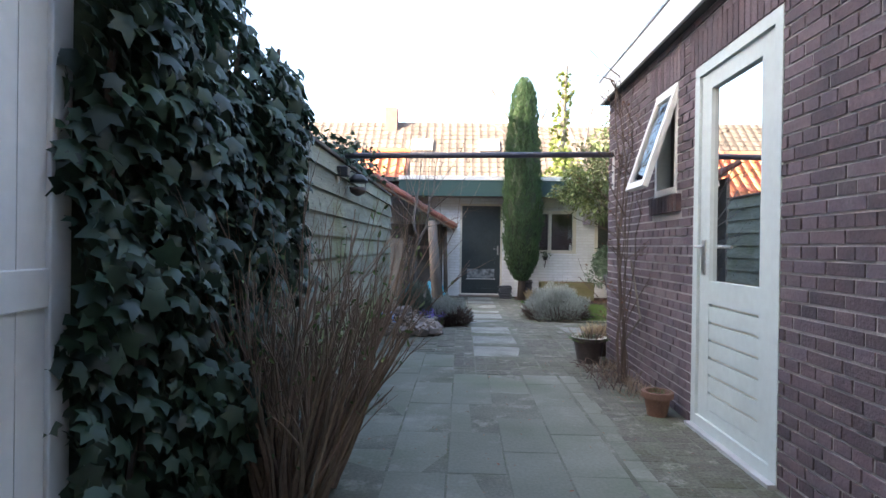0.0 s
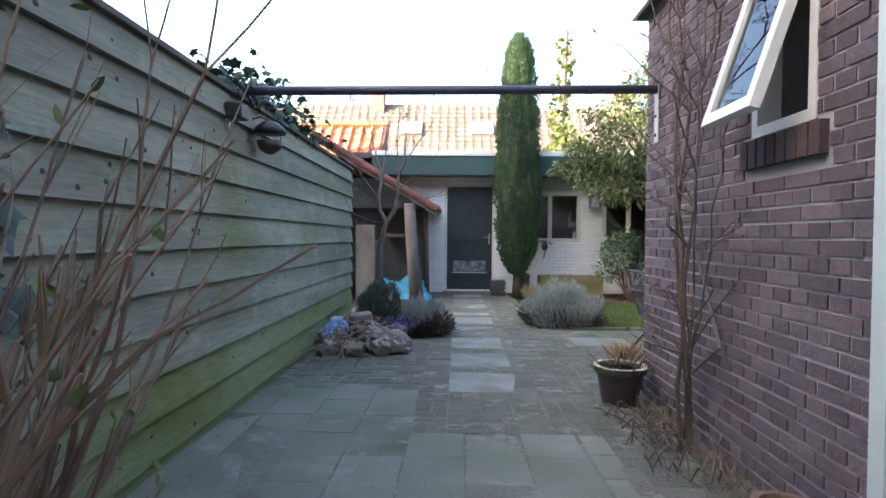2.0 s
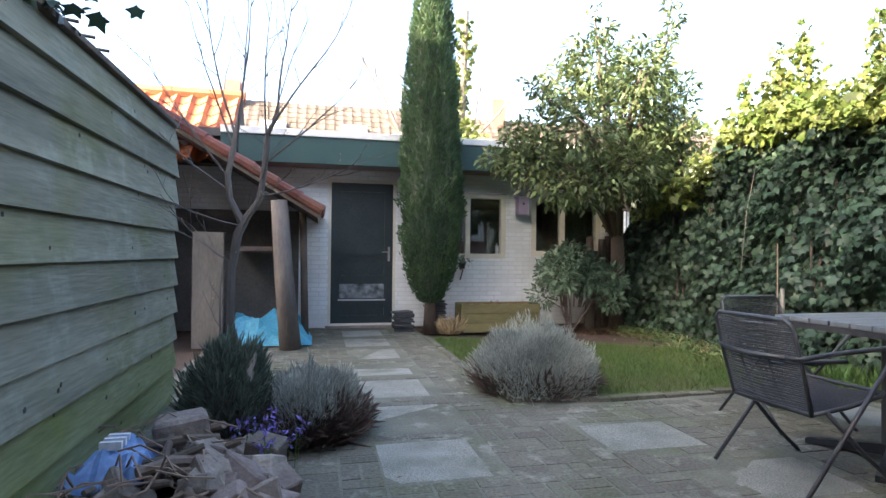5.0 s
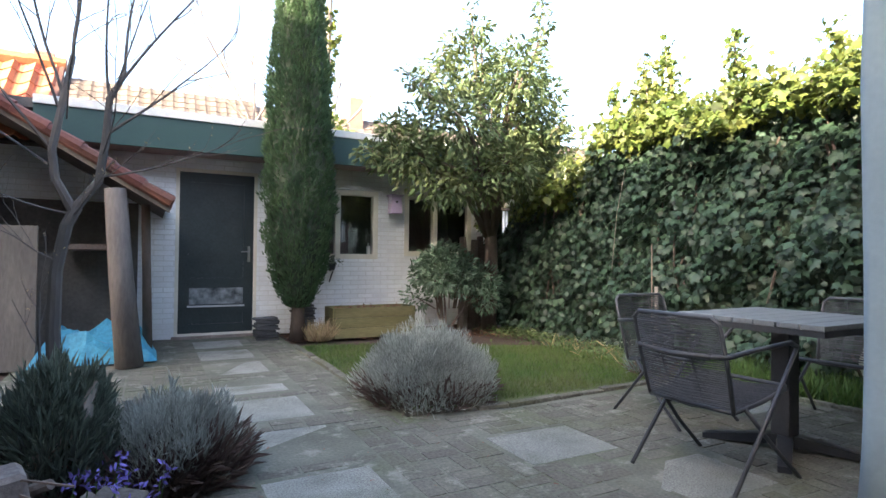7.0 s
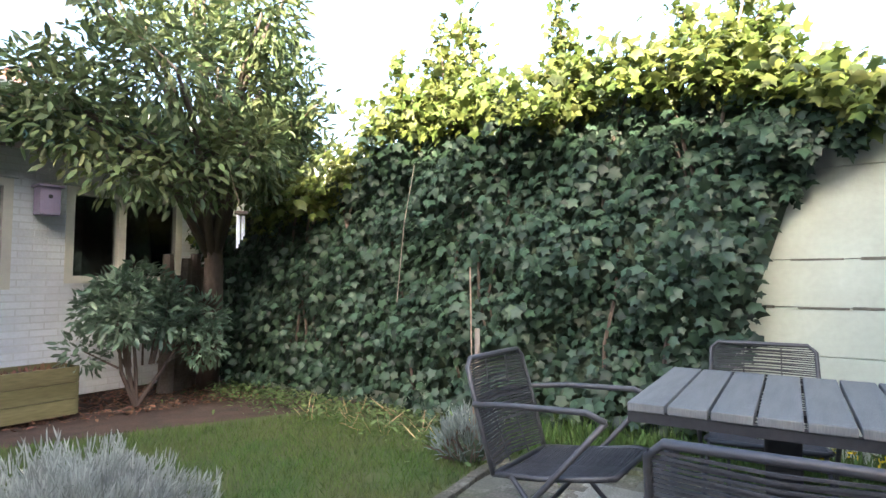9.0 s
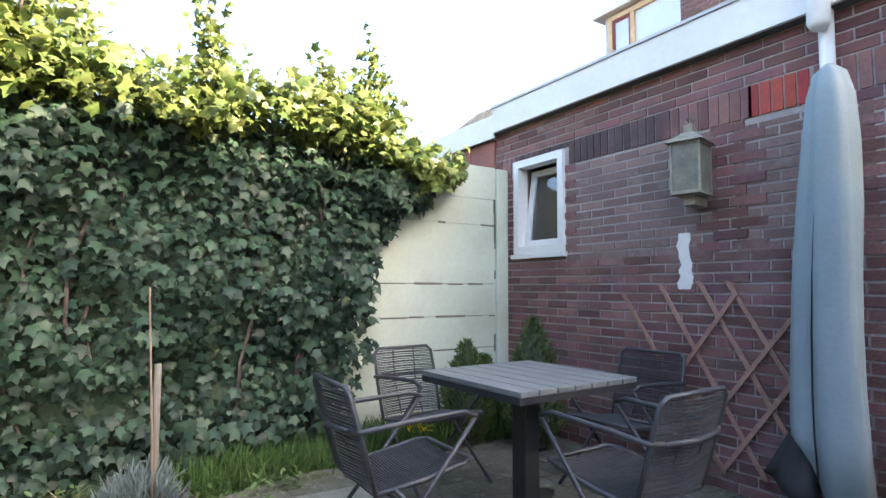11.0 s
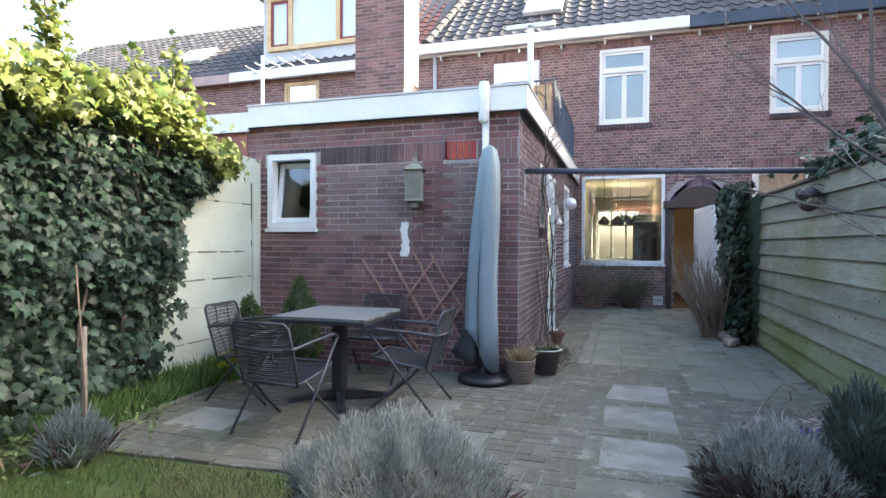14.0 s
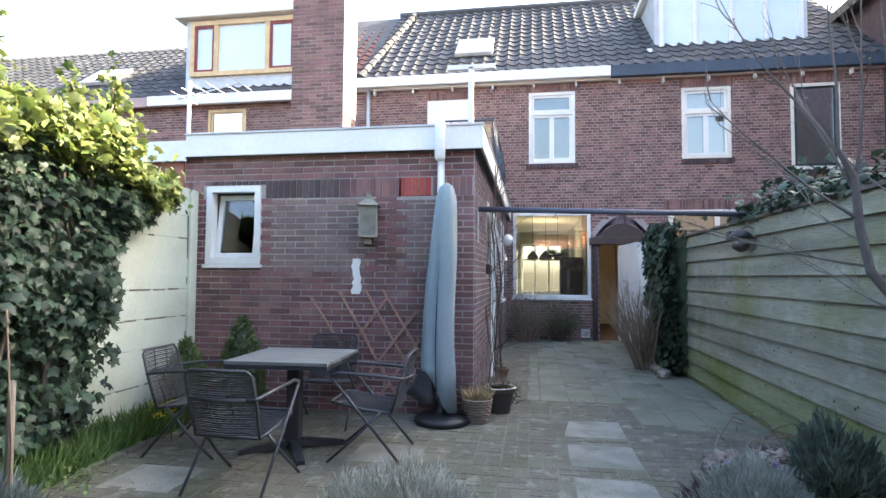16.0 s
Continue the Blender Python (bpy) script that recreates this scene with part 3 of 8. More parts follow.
def branch(g, p, d, length, r, depth, rnd, spread=0.6, seg=6, bend=0.25, up=0.1, kids=3, ratio=0.68, tips=None):
    p, d = Vector(p), Vector(d).normalized()
    pts, rs, n = [p.copy()], [r], 4
    for i in range(n):
        d = (d + Vector((rnd.uniform(-1, 1), rnd.uniform(-1, 1), rnd.uniform(-1, 1))) * bend * 0.4 + Vector((0, 0, up * 0.3))).normalized()
        p = p + d * length / n
        pts.append(p.copy())
        rs.append(r * (1 - 0.45 * (i + 1) / n))
    g.tube(pts, rs, seg)
    if tips is not None:
        tips.extend(pts[2:])
    if depth > 0:
        for k in range(kids):
            i = rnd.randint(2, n)
            q = (d + Vector((rnd.uniform(-1, 1), rnd.uniform(-1, 1), rnd.uniform(-0.6, 1))) * spread).normalized()
            branch(g, pts[i], q, length * ratio * rnd.uniform(0.7, 1.15), rs[i] * 0.68, depth - 1, rnd, spread, max(4, seg - 1), bend, up, kids, ratio, tips)


# ---- the setting: ground, paving, lawn ----
XW, YN, YH = 1.90, 6.25, -0.64      # extension's west and north faces, house's rear face
XE, XF = 4.84, -0.71                # concrete garden wall, board fence
YS = 13.10                          # shed front

ground = solo("ground", G().box(-60, -40, -0.5, 60, 90, -0.03), SOIL, "bare dark soil and bark under the garden", "ground", "structure")
paving_bed = solo("pavement", G().box(-0.9, -0.64, -0.2, XE, 8.93, -0.0018).box(-0.9, 8.93, -0.2, 1.58, YS, -0.0018), JOINT,
                  "sandy mossy bed of the garden paving", "pavement", "structure")
SLABS = [(0.57, 6.22 + 0.752 * i, 1.075, 6.22 + 0.752 * i + 0.53) for i in range(9)] + [(1.80, 7.91, 2.37, 8.35), (2.14, 7.24, 2.68, 7.67), (3.55, 8.0, 4.05, 8.45)]
LAWN_EDGE = [(1.58, 12.05), (1.56, 9.70), (1.62, 8.98), (2.3, 8.86), (3.2, 8.92), (3.95, 8.98), (4.15, 8.8), (4.3, 8.3), (4.35, 7.4)]


def in_slab(x, y, e=0.02):
    return any(a - e < x < c + e and b - e < y < d + e for a, b, c, d in SLABS)


# ---- brick extension ----
ext = thing("brick_extension", "single-storey purple brick kitchen extension with white fascia", "house")
g = G()
DOOR_A, DOOR_B = 3.20, 4.16
WIN_A, WIN_B = 4.45, 4.88
O_W = (XW, YH, 0)
holesW = [(DOOR_A - YH, DOOR_B - YH, 0.0, 2.235), (WIN_A - YH, WIN_B - YH, 1.49, 2.25), (1.69, 2.59, 0.93, 2.30)]
wall_w = G()
wall_core(wall_w, O_W, (0, 1, 0), (-1, 0, 0), YN - YH, 0, 2.56, 0.25, holesW)
wall_w = part("wall_west", wall_w, MORTAR_D, ext, "purple brick wall with pale mortar joints")
O_N = (XW, YN, 0)
WN = (4.108 - XW, 4.71 - XW, 1.445, 2.255)
wall_n = G()
wall_core(wall_n, (XW + 0.25, YN, 0), (1, 0, 0), (0, 1, 0), 3.2, 0, 2.56, 0.25, [(WN[0] - 0.25, WN[1] - 0.25, WN[2], WN[3])])
wall_n = part("wall_north", wall_n, MORTAR, ext, "dark red brick wall with patched areas")
part("roof", G().box(XW - 0.06, YH, 2.56, 5.35, YN + 0.07, 2.72), BITUMEN, ext, "flat felted roof")
g = G().box(XW - 0.09, YH + 0.2, 2.56, XW - 0.065, YN + 0.095, 2.785, 0.004).box(XW - 0.065, YN + 0.072, 2.56, 4.92, YN + 0.097, 2.785, 0.004)
part("fascia", g, WHITE, ext, "white painted fascia board")
part("roof_edge", G().box(XW - 0.1, YH + 0.2, 2.786, XW - 0.03, YN + 0.11, 2.806).box(XW - 0.03, YN + 0.03, 2.786, 4.93, YN + 0.11, 2.806), ZINC, ext, "grey metal roof edge strip")
part("inner_wall", G().box(5.1, YH, 0, 5.35, YN, 2.56).box(XW + 0.26, YH, 0, 5.1, YH + 0.1, 2.5), ROOMWALL, ext)
part("ceiling", G().box(XW + 0.25, YH, 2.5, 5.1, YN - 0.25, 2.558), RENDERED, ext)
part("floor", G().box(XW + 0.25, YH, -0.02, 5.1, YN - 0.25, 0.02), FLOORW, ext)

# neighbour's lower eave behind the concrete wall
nb = thing("neighbour_extension", "neighbour's brick extension with white fascia behind the garden wall", "house")
part("wall", G().box(5.36, YH, 0, 9.5, YN + 0.04, 2.52), BRICK_N, nb)
part("wall", G().box(4.985, YN + 0.002, 0, 5.359, YN + 0.03, 2.52), BRICK_N, nb, "rust-red brick return beside the garden wall")
part("fascia", G().box(4.926, YN + 0.062, 2.52, 9.5, YN + 0.085, 2.735), WHITE, nb, "white fascia board")
part("roof", G().box(5.36, YH, 2.52, 9.5, YN + 0.061, 2.715).box(4.99, YN - 0.2, 2.58, 5.359, YN + 0.061, 2.715), BITUMEN, nb)

# kitchen door
d_o, d_u, d_n = (XW, DOOR_A, 0.02), (0, 1, 0), (-1, 0, 0)
W = DOOR_B - DOOR_A
door1 = tagged(new("door_1"), "white half-glazed back door with grooved lower panel", "door", kind="structure")
part("frame", bar_frame(G(), d_o, d_u, d_n, W, 2.215, 0.065, 0.12, 0.012), DOORPAINT, door1)
leaf = G()
slab_on(leaf, d_o, d_u, d_n, 0.07, 0.20, 0.02, 2.145, -0.05, -0.004)
slab_on(leaf, d_o, d_u, d_n, W - 0.20, W - 0.07, 0.02, 2.145, -0.05, -0.004)
slab_on(leaf, d_o, d_u, d_n, 0.20, W - 0.20, 2.045, 2.145, -0.05, -0.004)
slab_on(leaf, d_o, d_u, d_n, 0.20, W - 0.20, 0.76, 0.895, -0.05, -0.004)
slab_on(leaf, d_o, d_u, d_n, 0.20, W - 0.20, 0.02, 0.13, -0.05, -0.004)
leaf = part("leaf", leaf, DOORPAINT, door1, "white painted door leaf")
for i in range(6):
    part("board", slab_on(G(), d_o, d_u, d_n, 0.20, W - 0.20, 0.133 + i * 0.1045, 0.133 + i * 0.1045 + 0.090, -0.045, -0.006), DOORPAINT, leaf)
part("panel_back", slab_on(G(), d_o, d_u, d_n, 0.20, W - 0.20, 0.13, 0.76, -0.05, -0.022), CREAM, leaf)
part("pane", slab_on(G(), d_o, d_u, d_n, 0.20, W - 0.20, 0.895, 2.045, -0.032, -0.026), GLASS, leaf)
h = G()
slab_on(h, d_o, d_u, d_n, W - 0.155, W - 0.115, 0.93, 1.14, -0.004, 0.006)
h.tube([(XW - 0.006, DOOR_B - 0.135, 1.12), (XW - 0.055, DOOR_B - 0.135, 1.12)], 0.010)
h.tube([(XW - 0.055, DOOR_B - 0.135, 1.12), (XW - 0.058, DOOR_B - 0.25, 1.118)], 0.009)
part("door_handle", h, STEEL, door1, "steel lever handle and plate", smooth=False)
part("threshold", slab_on(G(), (XW, DOOR_A, 0), d_u, d_n, 0, W, -0.01, 0.02, -0.12, 0.05), ZINC, door1, "grey door sill")

# small top-hung window in the west wall, standing open
win = tagged(new("window_1"), "small white top-hung window pushed open", "window", kind="structure")
w_o = (XW, WIN_A, 1.49)
part("window_frame", bar_frame(G(), w_o, d_u, d_n, WIN_B - WIN_A, 0.76, 0.045, 0.10, 0.012), WHITE, win)
sash = part("sash", bar_frame(G(), (0, 0, 0), (0, 1, 0), (-1, 0, 0), WIN_B - WIN_A - 0.03, 0.72, 0.05, 0.04), WHITE, win, "white sash tilted outwards")
part("pane", G().box(0.016, 0.05, 0.05, 0.022, WIN_B - WIN_A - 0.08, 0.67), GLASS, sash)
sash.matrix_local = Matrix.Translation((XW - 0.015, WIN_A + 0.015, 2.225)) @ Matrix.Rotation(radians(18), 4, "Y") @ Matrix.Translation((0, 0, -0.72))
sill = G()
for i in range(8):
    a = -0.06 + i * 0.069
    slab_on(sill, w_o, d_u, d_n, a, a + 0.058, -0.13, -0.012, -0.02, 0.035)
part("window_sill", sill, BRICK_SOOT, win, "sill of bricks on edge")

# window near the house in the west wall
win = tagged(new("window_2"), "narrow white window beside the globe lamp", "window", kind="structure")
part("window_frame", bar_frame(G(), (XW, YH + 1.69, 0.93), d_u, d_n, 0.9, 1.37, 0.07, 0.1, 0.01), WHITE, win)
part("pane", slab_on(G(), (XW, YH + 1.69, 0.93), d_u, d_n, 0.07, 0.83, 0.07, 1.30, -0.05, -0.04), GLASS, win)
part("window_sill", slab_on(G(), (XW, YH + 1.69, 0.93), d_u, d_n, -0.04, 0.94, -0.05, -0.004, -0.02, 0.05), WHITE, win)

# tilted window of the north wall
n_o, n_u, n_n = (4.108, YN, 1.445), (1, 0, 0), (0, 1, 0)
win = tagged(new("window_3"), "white square window tilted inwards", "window", kind="structure")
part("window_frame", bar_frame(G(), n_o, n_u, n_n, 0.602, 0.81, 0.062, 0.11, 0.03), WHITE, win)
sash = part("sash", bar_frame(G(), (0, 0, 0), (1, 0, 0), (0, 1, 0), 0.47, 0.67, 0.05, 0.05), WHITE, win, "white sash leaning in")
part("pane", G().box(0.05, -0.028, 0.05, 0.42, -0.022, 0.62), GLASS, sash)
sash.matrix_local = Matrix.Translation((4.174, YN - 0.035, 1.512)) @ Matrix.Rotation(radians(8), 4, "X")
part("window_sill", slab_on(G(), n_o, n_u, n_n, -0.02, 0.62, -0.04, -0.004, -0.02, 0.05), WHITE, win)

# downpipe at the corner
g = G().tube([(2.22, YN + 0.055, 2.55), (2.22, YN + 0.055, 0.02)], 0.035, 12)
dp = solo("downpipe", g, WHITE, "white plastic downpipe on the brick corner", "downpipe", smooth=True)
part("hopper", G().lathe([(0.036, 2.44), (0.052, 2.47), (0.052, 2.80), (0.044, 2.815), (0.044, 2.83), (0.001, 2.835)], (2.22, YN + 0.13, 0), 16), WHITE, dp, "white overflow cover", smooth=True)
for z in (0.6, 1.7):
    part("pipe_clip", G().lathe([(0.038, 0), (0.043, 0.004), (0.043, 0.03), (0.038, 0.034)], (2.22, YN + 0.055, z), 14), WHITE, dp)

# ---- terraced house ----
house = thing("terraced_house", "two-storey brown brick terraced house rear with tiled roof", "house")
HX0, HX1, HZ = -5.59, 19.5, 5.62
holesH = [(0.125, 1.77, 0.89, 2.722), (0.44, 1.43, 3.80, 5.37), (-2.72, -1.75, 3.83, 5.33), (-4.79, -3.86, 3.55, 5.32), (2.69, 3.70, 3.6, 5.29), (8.12, 9.1, 4.2, 5.31),
          (-3.4, -1.46, 0.9, 2.75), (-1.0, -0.05, 0.0, 2.12)]
hl = [(a - HX0, b - HX0, c, d) for a, b, c, d in holesH]
core = G()
wall_core(core, (HX0, YH, 0), (1, 0, 0), (0, 1, 0), HX1 - HX0, 0, HZ, 0.3, hl)
hwall = part("wall", core, MORTAR, house, "brown-red brick wall in cross bond")


def sash_window(name, x0, x1, z0, z1, label, rail=None, post=True, frame_mat=WHITE, sash_mat=None, back=None, depth=0.0):
    w = tagged(new(name), label, "window", kind="structure")
    o, u, n = (x0, YH + depth, z0), (1, 0, 0), (0, 1, 0)
    W, H = x1 - x0, z1 - z0
    part("window_frame", bar_frame(G(), o, u, n, W, H, 0.065, 0.12, 0.015, (rail,) if rail else ()), frame_mat, w)
    top = rail if rail else H - 0.0
    cells = [(0.07, W / 2, 0.07, top - 0.04), (W / 2, W - 0.07, 0.07, top - 0.04)] if post else [(0.07, W - 0.07, 0.07, top - 0.04)]
    if rail:
        cells.append((0.07, W - 0.07, rail + 0.035, H - 0.07))
    for a, b, c, d in cells:
        s = part("sash", bar_frame(G(), (x0 + a, YH + depth, z0 + c), u, n, b - a, d - c, 0.05, 0.05, -0.01), sash_mat or frame_mat, w)
        part("pane", slab_on(G(), (x0 + a, YH + depth, z0 + c), u, n, 0.05, b - a - 0.05, 0.05, d - c - 0.05, -0.045, -0.04), GLASS, s)
    if back:
        part("blind", slab_on(G(), o, u, n, 0.05, W - 0.05, 0.03, H - 0.03, -0.26, -0.25), back, w, "blind behind the glass")
    g = G()
    for i in range(int(W / 0.075) + 2):
        a = -0.06 + i * 0.075
        slab_on(g, o, u, n, a, a + 0.064, -0.11, -0.006, -0.05, 0.04)
    part("window_sill", g, BRICK_SOOT, w, "sill of dark bricks on edge")
    return w


sash_window("window_4", 0.44, 1.43, 3.80, 5.37, "white upstairs window with two casements and fanlight", 1.10, back=GREYBLIND)
sash_window("window_5", -2.72, -1.75, 3.83, 5.33, "cream upstairs window with pale blind", 0.98, frame_mat=CREAM, sash_mat=WHITE, back=BLIND_SKY)
sash_window("window_6", -4.79, -3.86, 3.55, 5.32, "dark upstairs door-window in a cream frame", None, False, CREAM, GREEN_D, GREYBLIND)
w7 = sash_window("window_7", 2.69, 3.70, 3.6, 5.29, "white upstairs window shuttered with a pale panel", 1.15)
part("shutter", slab_on(G(), (2.69, YH, 3.6), (1, 0, 0), (0, 1, 0), 0.02, 0.99, 0.02, 1.64, 0.017, 0.04), WHITE, w7, "closed white shutter panel")
# the pale blue back here stands in for sky reflected in the glass
sash_window("window_8", 8.12, 9.1, 4.2, 5.31, "neighbour's upstairs window in varnished wood", None, False, WOODY, back=BLIND_SKY)
sash_window("window_9", -3.4, -1.46, 0.9, 2.75, "neighbour's ground-floor window in cream frame", None, True, CREAM, back=GREYBLIND)

bigw = tagged(new("window_10"), "large single-pane living room window in cream frame", "window", kind="structure")
o, u, n = (0.125, YH, 0.89), (1, 0, 0), (0, 1, 0)
part("window_frame", bar_frame(G(), o, u, n, 1.645, 1.832, 0.06, 0.13, 0.015), WHITE, bigw)
part("pane", slab_on(G(), o, u, n, 0.06, 1.585, 0.06, 1.772, -0.05, -0.044), GLASS, bigw)
part("window_sill", slab_on(G(), o, u, n, -0.03, 1.675, -0.05, -0.004, -0.03, 0.06), WHITE, bigw, "white sill")

# soldier courses above openings
g = G()
for x0, x1, z in [(0.0, 1.89, 2.73), (-3.5, -1.35, 2.76), (0.38, 1.5, 5.38), (-2.78, -1.68, 5.34), (2.62, 3.76, 5.30), (-4.85, -3.8, 5.33)]:
    a = x0
    while a < x1 - 0.03:
        slab_on(g, (0, YH, z), u, n, a, a + 0.052, 0, 0.2, -0.01, 0.009)
        a += 0.063
part("soldier_course", g, BRICK_H, hwall, kind="stuff")
# arch over the passage
for i in range(29):
    g = G()
    a = math.pi * i / 28
    c = Vector((-0.525 - 0.55 * math.cos(a), 0, 2.02 + 0.5 * math.sin(a)))
    m = Matrix.Translation((c.x, YH, c.z)) @ Matrix.Rotation(-(a - math.pi / 2), 4, "Y")
    g.put(G().box(-0.027, -0.01, -0.115, 0.027, 0.015, 0.055), m @ Matrix.Rotation(math.pi, 4, "Y"))
    part("arch_brick", g, BRICK_P, hwall)
# brown sheet painted dark in place of the shaded recess under the arch
g = G()
prof = [(-0.525 - 0.50 * math.cos(math.pi * i / 12), YH + 0.004, 2.02 + 0.45 * math.sin(math.pi * i / 12)) for i in range(13)]
g.extrude(prof, (0, 0.006, 0))
part("arch_shade", g, BROWN, hwall, "dark sheet standing for the shaded arch recess")

# passage behind the brown frame
pas = thing("passage", "covered passage with ochre walls through the house", "passage", kind="structure")
part("passage_wall", G().box(-1.2, -7.4, 0, -1.0, YH - 0.3, 2.3).box(-0.05, -7.4, 0, 0.15, YH - 0.3, 2.3), OCHRE, pas)
part("passage_ceiling", G().box(-1.2, -7.4, 2.3, 0.15, YH - 0.3, 2.4), OCHRE, pas)
part("end_wall", G().box(-1.0, -5.2, 0, -0.05, -5.1, 2.3), OCHRE, pas, "ochre end wall")
pl = part("ceiling_lamp", G().lathe([(0.07, 0), (0.075, 0.03), (0.02, 0.055)], (-0.5, -1.35, 2.24), 16), OPAL, pas, "small round ceiling lamp")
bulb2 = new("passage_lamp", bpy.data.lights.new("passage_lamp", "POINT"))
bulb2.data.energy, bulb2.data.color, bulb2.data.shadow_soft_size = 5.0, (1.0, 0.8, 0.52), 0.06
bulb2.location = (-0.5, -1.35, 2.16)
gate_frame = thing("gate_frame", "dark brown wooden gate frame with heavy lintel", "door frame", kind="structure")
part("post", G().box(0.0, YH + 0.012, 0, 0.09, YH + 0.14, 2.02, 0.006), BROWN, gate_frame)
part("post", G().box(-1.08, YH + 0.012, 0, -0.99, YH + 0.14, 2.02, 0.006), BROWN, gate_frame)
part("lintel", G().box(-1.15, YH + 0.012, 2.022, 0.16, YH + 0.2, 2.17, 0.008), BROWN, gate_frame)


def plank_leaf(name, label, L, H, at, rz):
    t = thing(name, label, "gate", at, rz)
    g = G().box(0, -0.02, 0.04, 0.09, 0.02, H, 0.004).box(L - 0.09, -0.02, 0.04, L, 0.02, H, 0.004).box(0.09, -0.019, H - 0.1, L - 0.09, 0.019, H, 0.004).box(0.09, -0.019, 0.04, L - 0.09, 0.019, 0.16, 0.004).box(0.09, -0.019, 0.93, L - 0.09, 0.019, 1.03, 0.004)
    part("gate_frame", g, WHITE, t)
    k = 7
    for i in range(k):
        a = 0.09 + (L - 0.18) * i / k
        part("board", G().box(a + 0.002, -0.008, 0.16, a + (L - 0.18) / k - 0.002, 0.008, H - 0.1), WHITE, t)
    return t


gate = plank_leaf("white_gate", "white boarded garden gate standing open against ivy", 0.95, 1.98, (-0.55, 1.12, 0), 96)
plank_leaf("white_side_panel", "white boarded screen between house and gate", 1.62, 1.98, (-0.42, YH + 0.2, 0), 94.5)

# living room behind the big window
room = thing("living_room", "warm lit living room seen through the window", "room", kind="structure")
g = G()
wall_core(g, (1.88, -7.2, 0.0), (-1, 0, 0), (0, -1, 0), 1.73, 0, 2.8, 0.2, [(0.15, 1.5, 0.8, 2.4)])
part("room_wall", g, ROOMWALL, room)
part("room_wall", G().box(0.152, -7.0, 0, 0.2, YH - 0.3, 2.8).box(1.85, -7.0, 0, 1.9, YH - 0.3, 2.8), ROOMWALL, room)
part("room_ceiling", G().box(0.1, -7.2, 2.8, 2.0, YH - 0.3, 2.9), RENDERED, room)
part("room_floor", G().box(0.1, -7.2, -0.05, 2.0, YH - 0.3, 0.02), FLOORW, room)
part("front_window_bars", bar_frame(G(), (1.73, -7.2, 0.8), (-1, 0, 0), (0, 1, 0), 1.35, 1.6, 0.06, 0.08, 0, (1.1,), ((0.45, 0, 1.6), (0.9, 0, 1.6))), WHITE, room)
# added warm fill light that brightens the room, apart from the pendants
fill_light = new("room_fill", bpy.data.lights.new("room_fill", "POINT"))
fill_light.data.energy, fill_light.data.color, fill_light.data.shadow_soft_size = 5, (1.0, 0.76, 0.42), 0.15
fill_light.location = (1.0, -3.2, 2.2)
for px, py, pz, s in [(1.35, -1.9, 1.75, 0.14), (1.05, -1.7, 1.72, 0.16)]:
    pl = thing("pendant_lamp", "brown woven pendant lamp hanging in the living room", "lamp", (px, py, pz), group="pendant lamps")
    part("shade", G().lathe([(0.02, s * 1.4), (s * 0.3, s * 1.3), (s * 0.9, s * 0.6), (s * 0.95, s * 0.2), (s * 0.6, 0)], seg=16), TWIG, pl, smooth=True)
    part("cord", G().tube([(0, 0, s * 1.3), (0, 0, 2.8 - pz)], 0.006, 6), BLACK, pl)

# tall dark cabinet and hanging plant near the window
cab = thing("tall_cabinet", "tall dark cabinet standing behind the window", "cabinet", (0.46, -2.0, 0.02))
part("body", G().box(-0.25, -0.22, 0, 0.25, 0.2, 1.78, 0.006), SHEDDARK, cab)
for sx in (-1, 1):
    dr = part("door", G().box(-0.118, 0.202, 0.06, 0.118, 0.222, 1.72, 0.004), SHEDDARK, cab)
    dr.matrix_local = Matrix.Translation((sx * 0.122, 0, 0))
    part("handle", G().box(-sx * 0.1 - 0.006, 0.2225, 0.9, -sx * 0.1 + 0.006, 0.24, 1.05), STEEL, dr, "thin steel handle")
hp = thing("hanging_plant", "bushy green plant hanging in the living room", "plant", (0.78, -1.55, 1.72))
part("pot", G().lathe([(0.06, 0), (0.1, 0.06), (0.11, 0.13), (0.1, 0.132), (0.001, 0.12)], seg=16), TERRA, hp)
part("cord", G().tube([(0, 0, 0.12), (0, 0, 1.08)], 0.005, 5), BLACK, hp)
nl = 260
al = RNG.uniform(0, 6.28, nl)
scatter("leaves", BLADE_V, BLADE_F, np.stack([0.07 * np.cos(al), 0.07 * np.sin(al), np.full(nl, 0.12)], 1), dirs_y(np.stack([np.cos(al), np.sin(al), RNG.uniform(-0.4, 1.2, nl)], 1), RNG.uniform(0, 6.28, nl)), RNG.uniform(0.15, 0.34, nl), GRASS_L, hp)

# roofs
EZ, EY, RZ_, RY_ = 5.80, -0.42, 8.95, -4.1
sl = (RZ_ - EZ) / (EY - RY_)


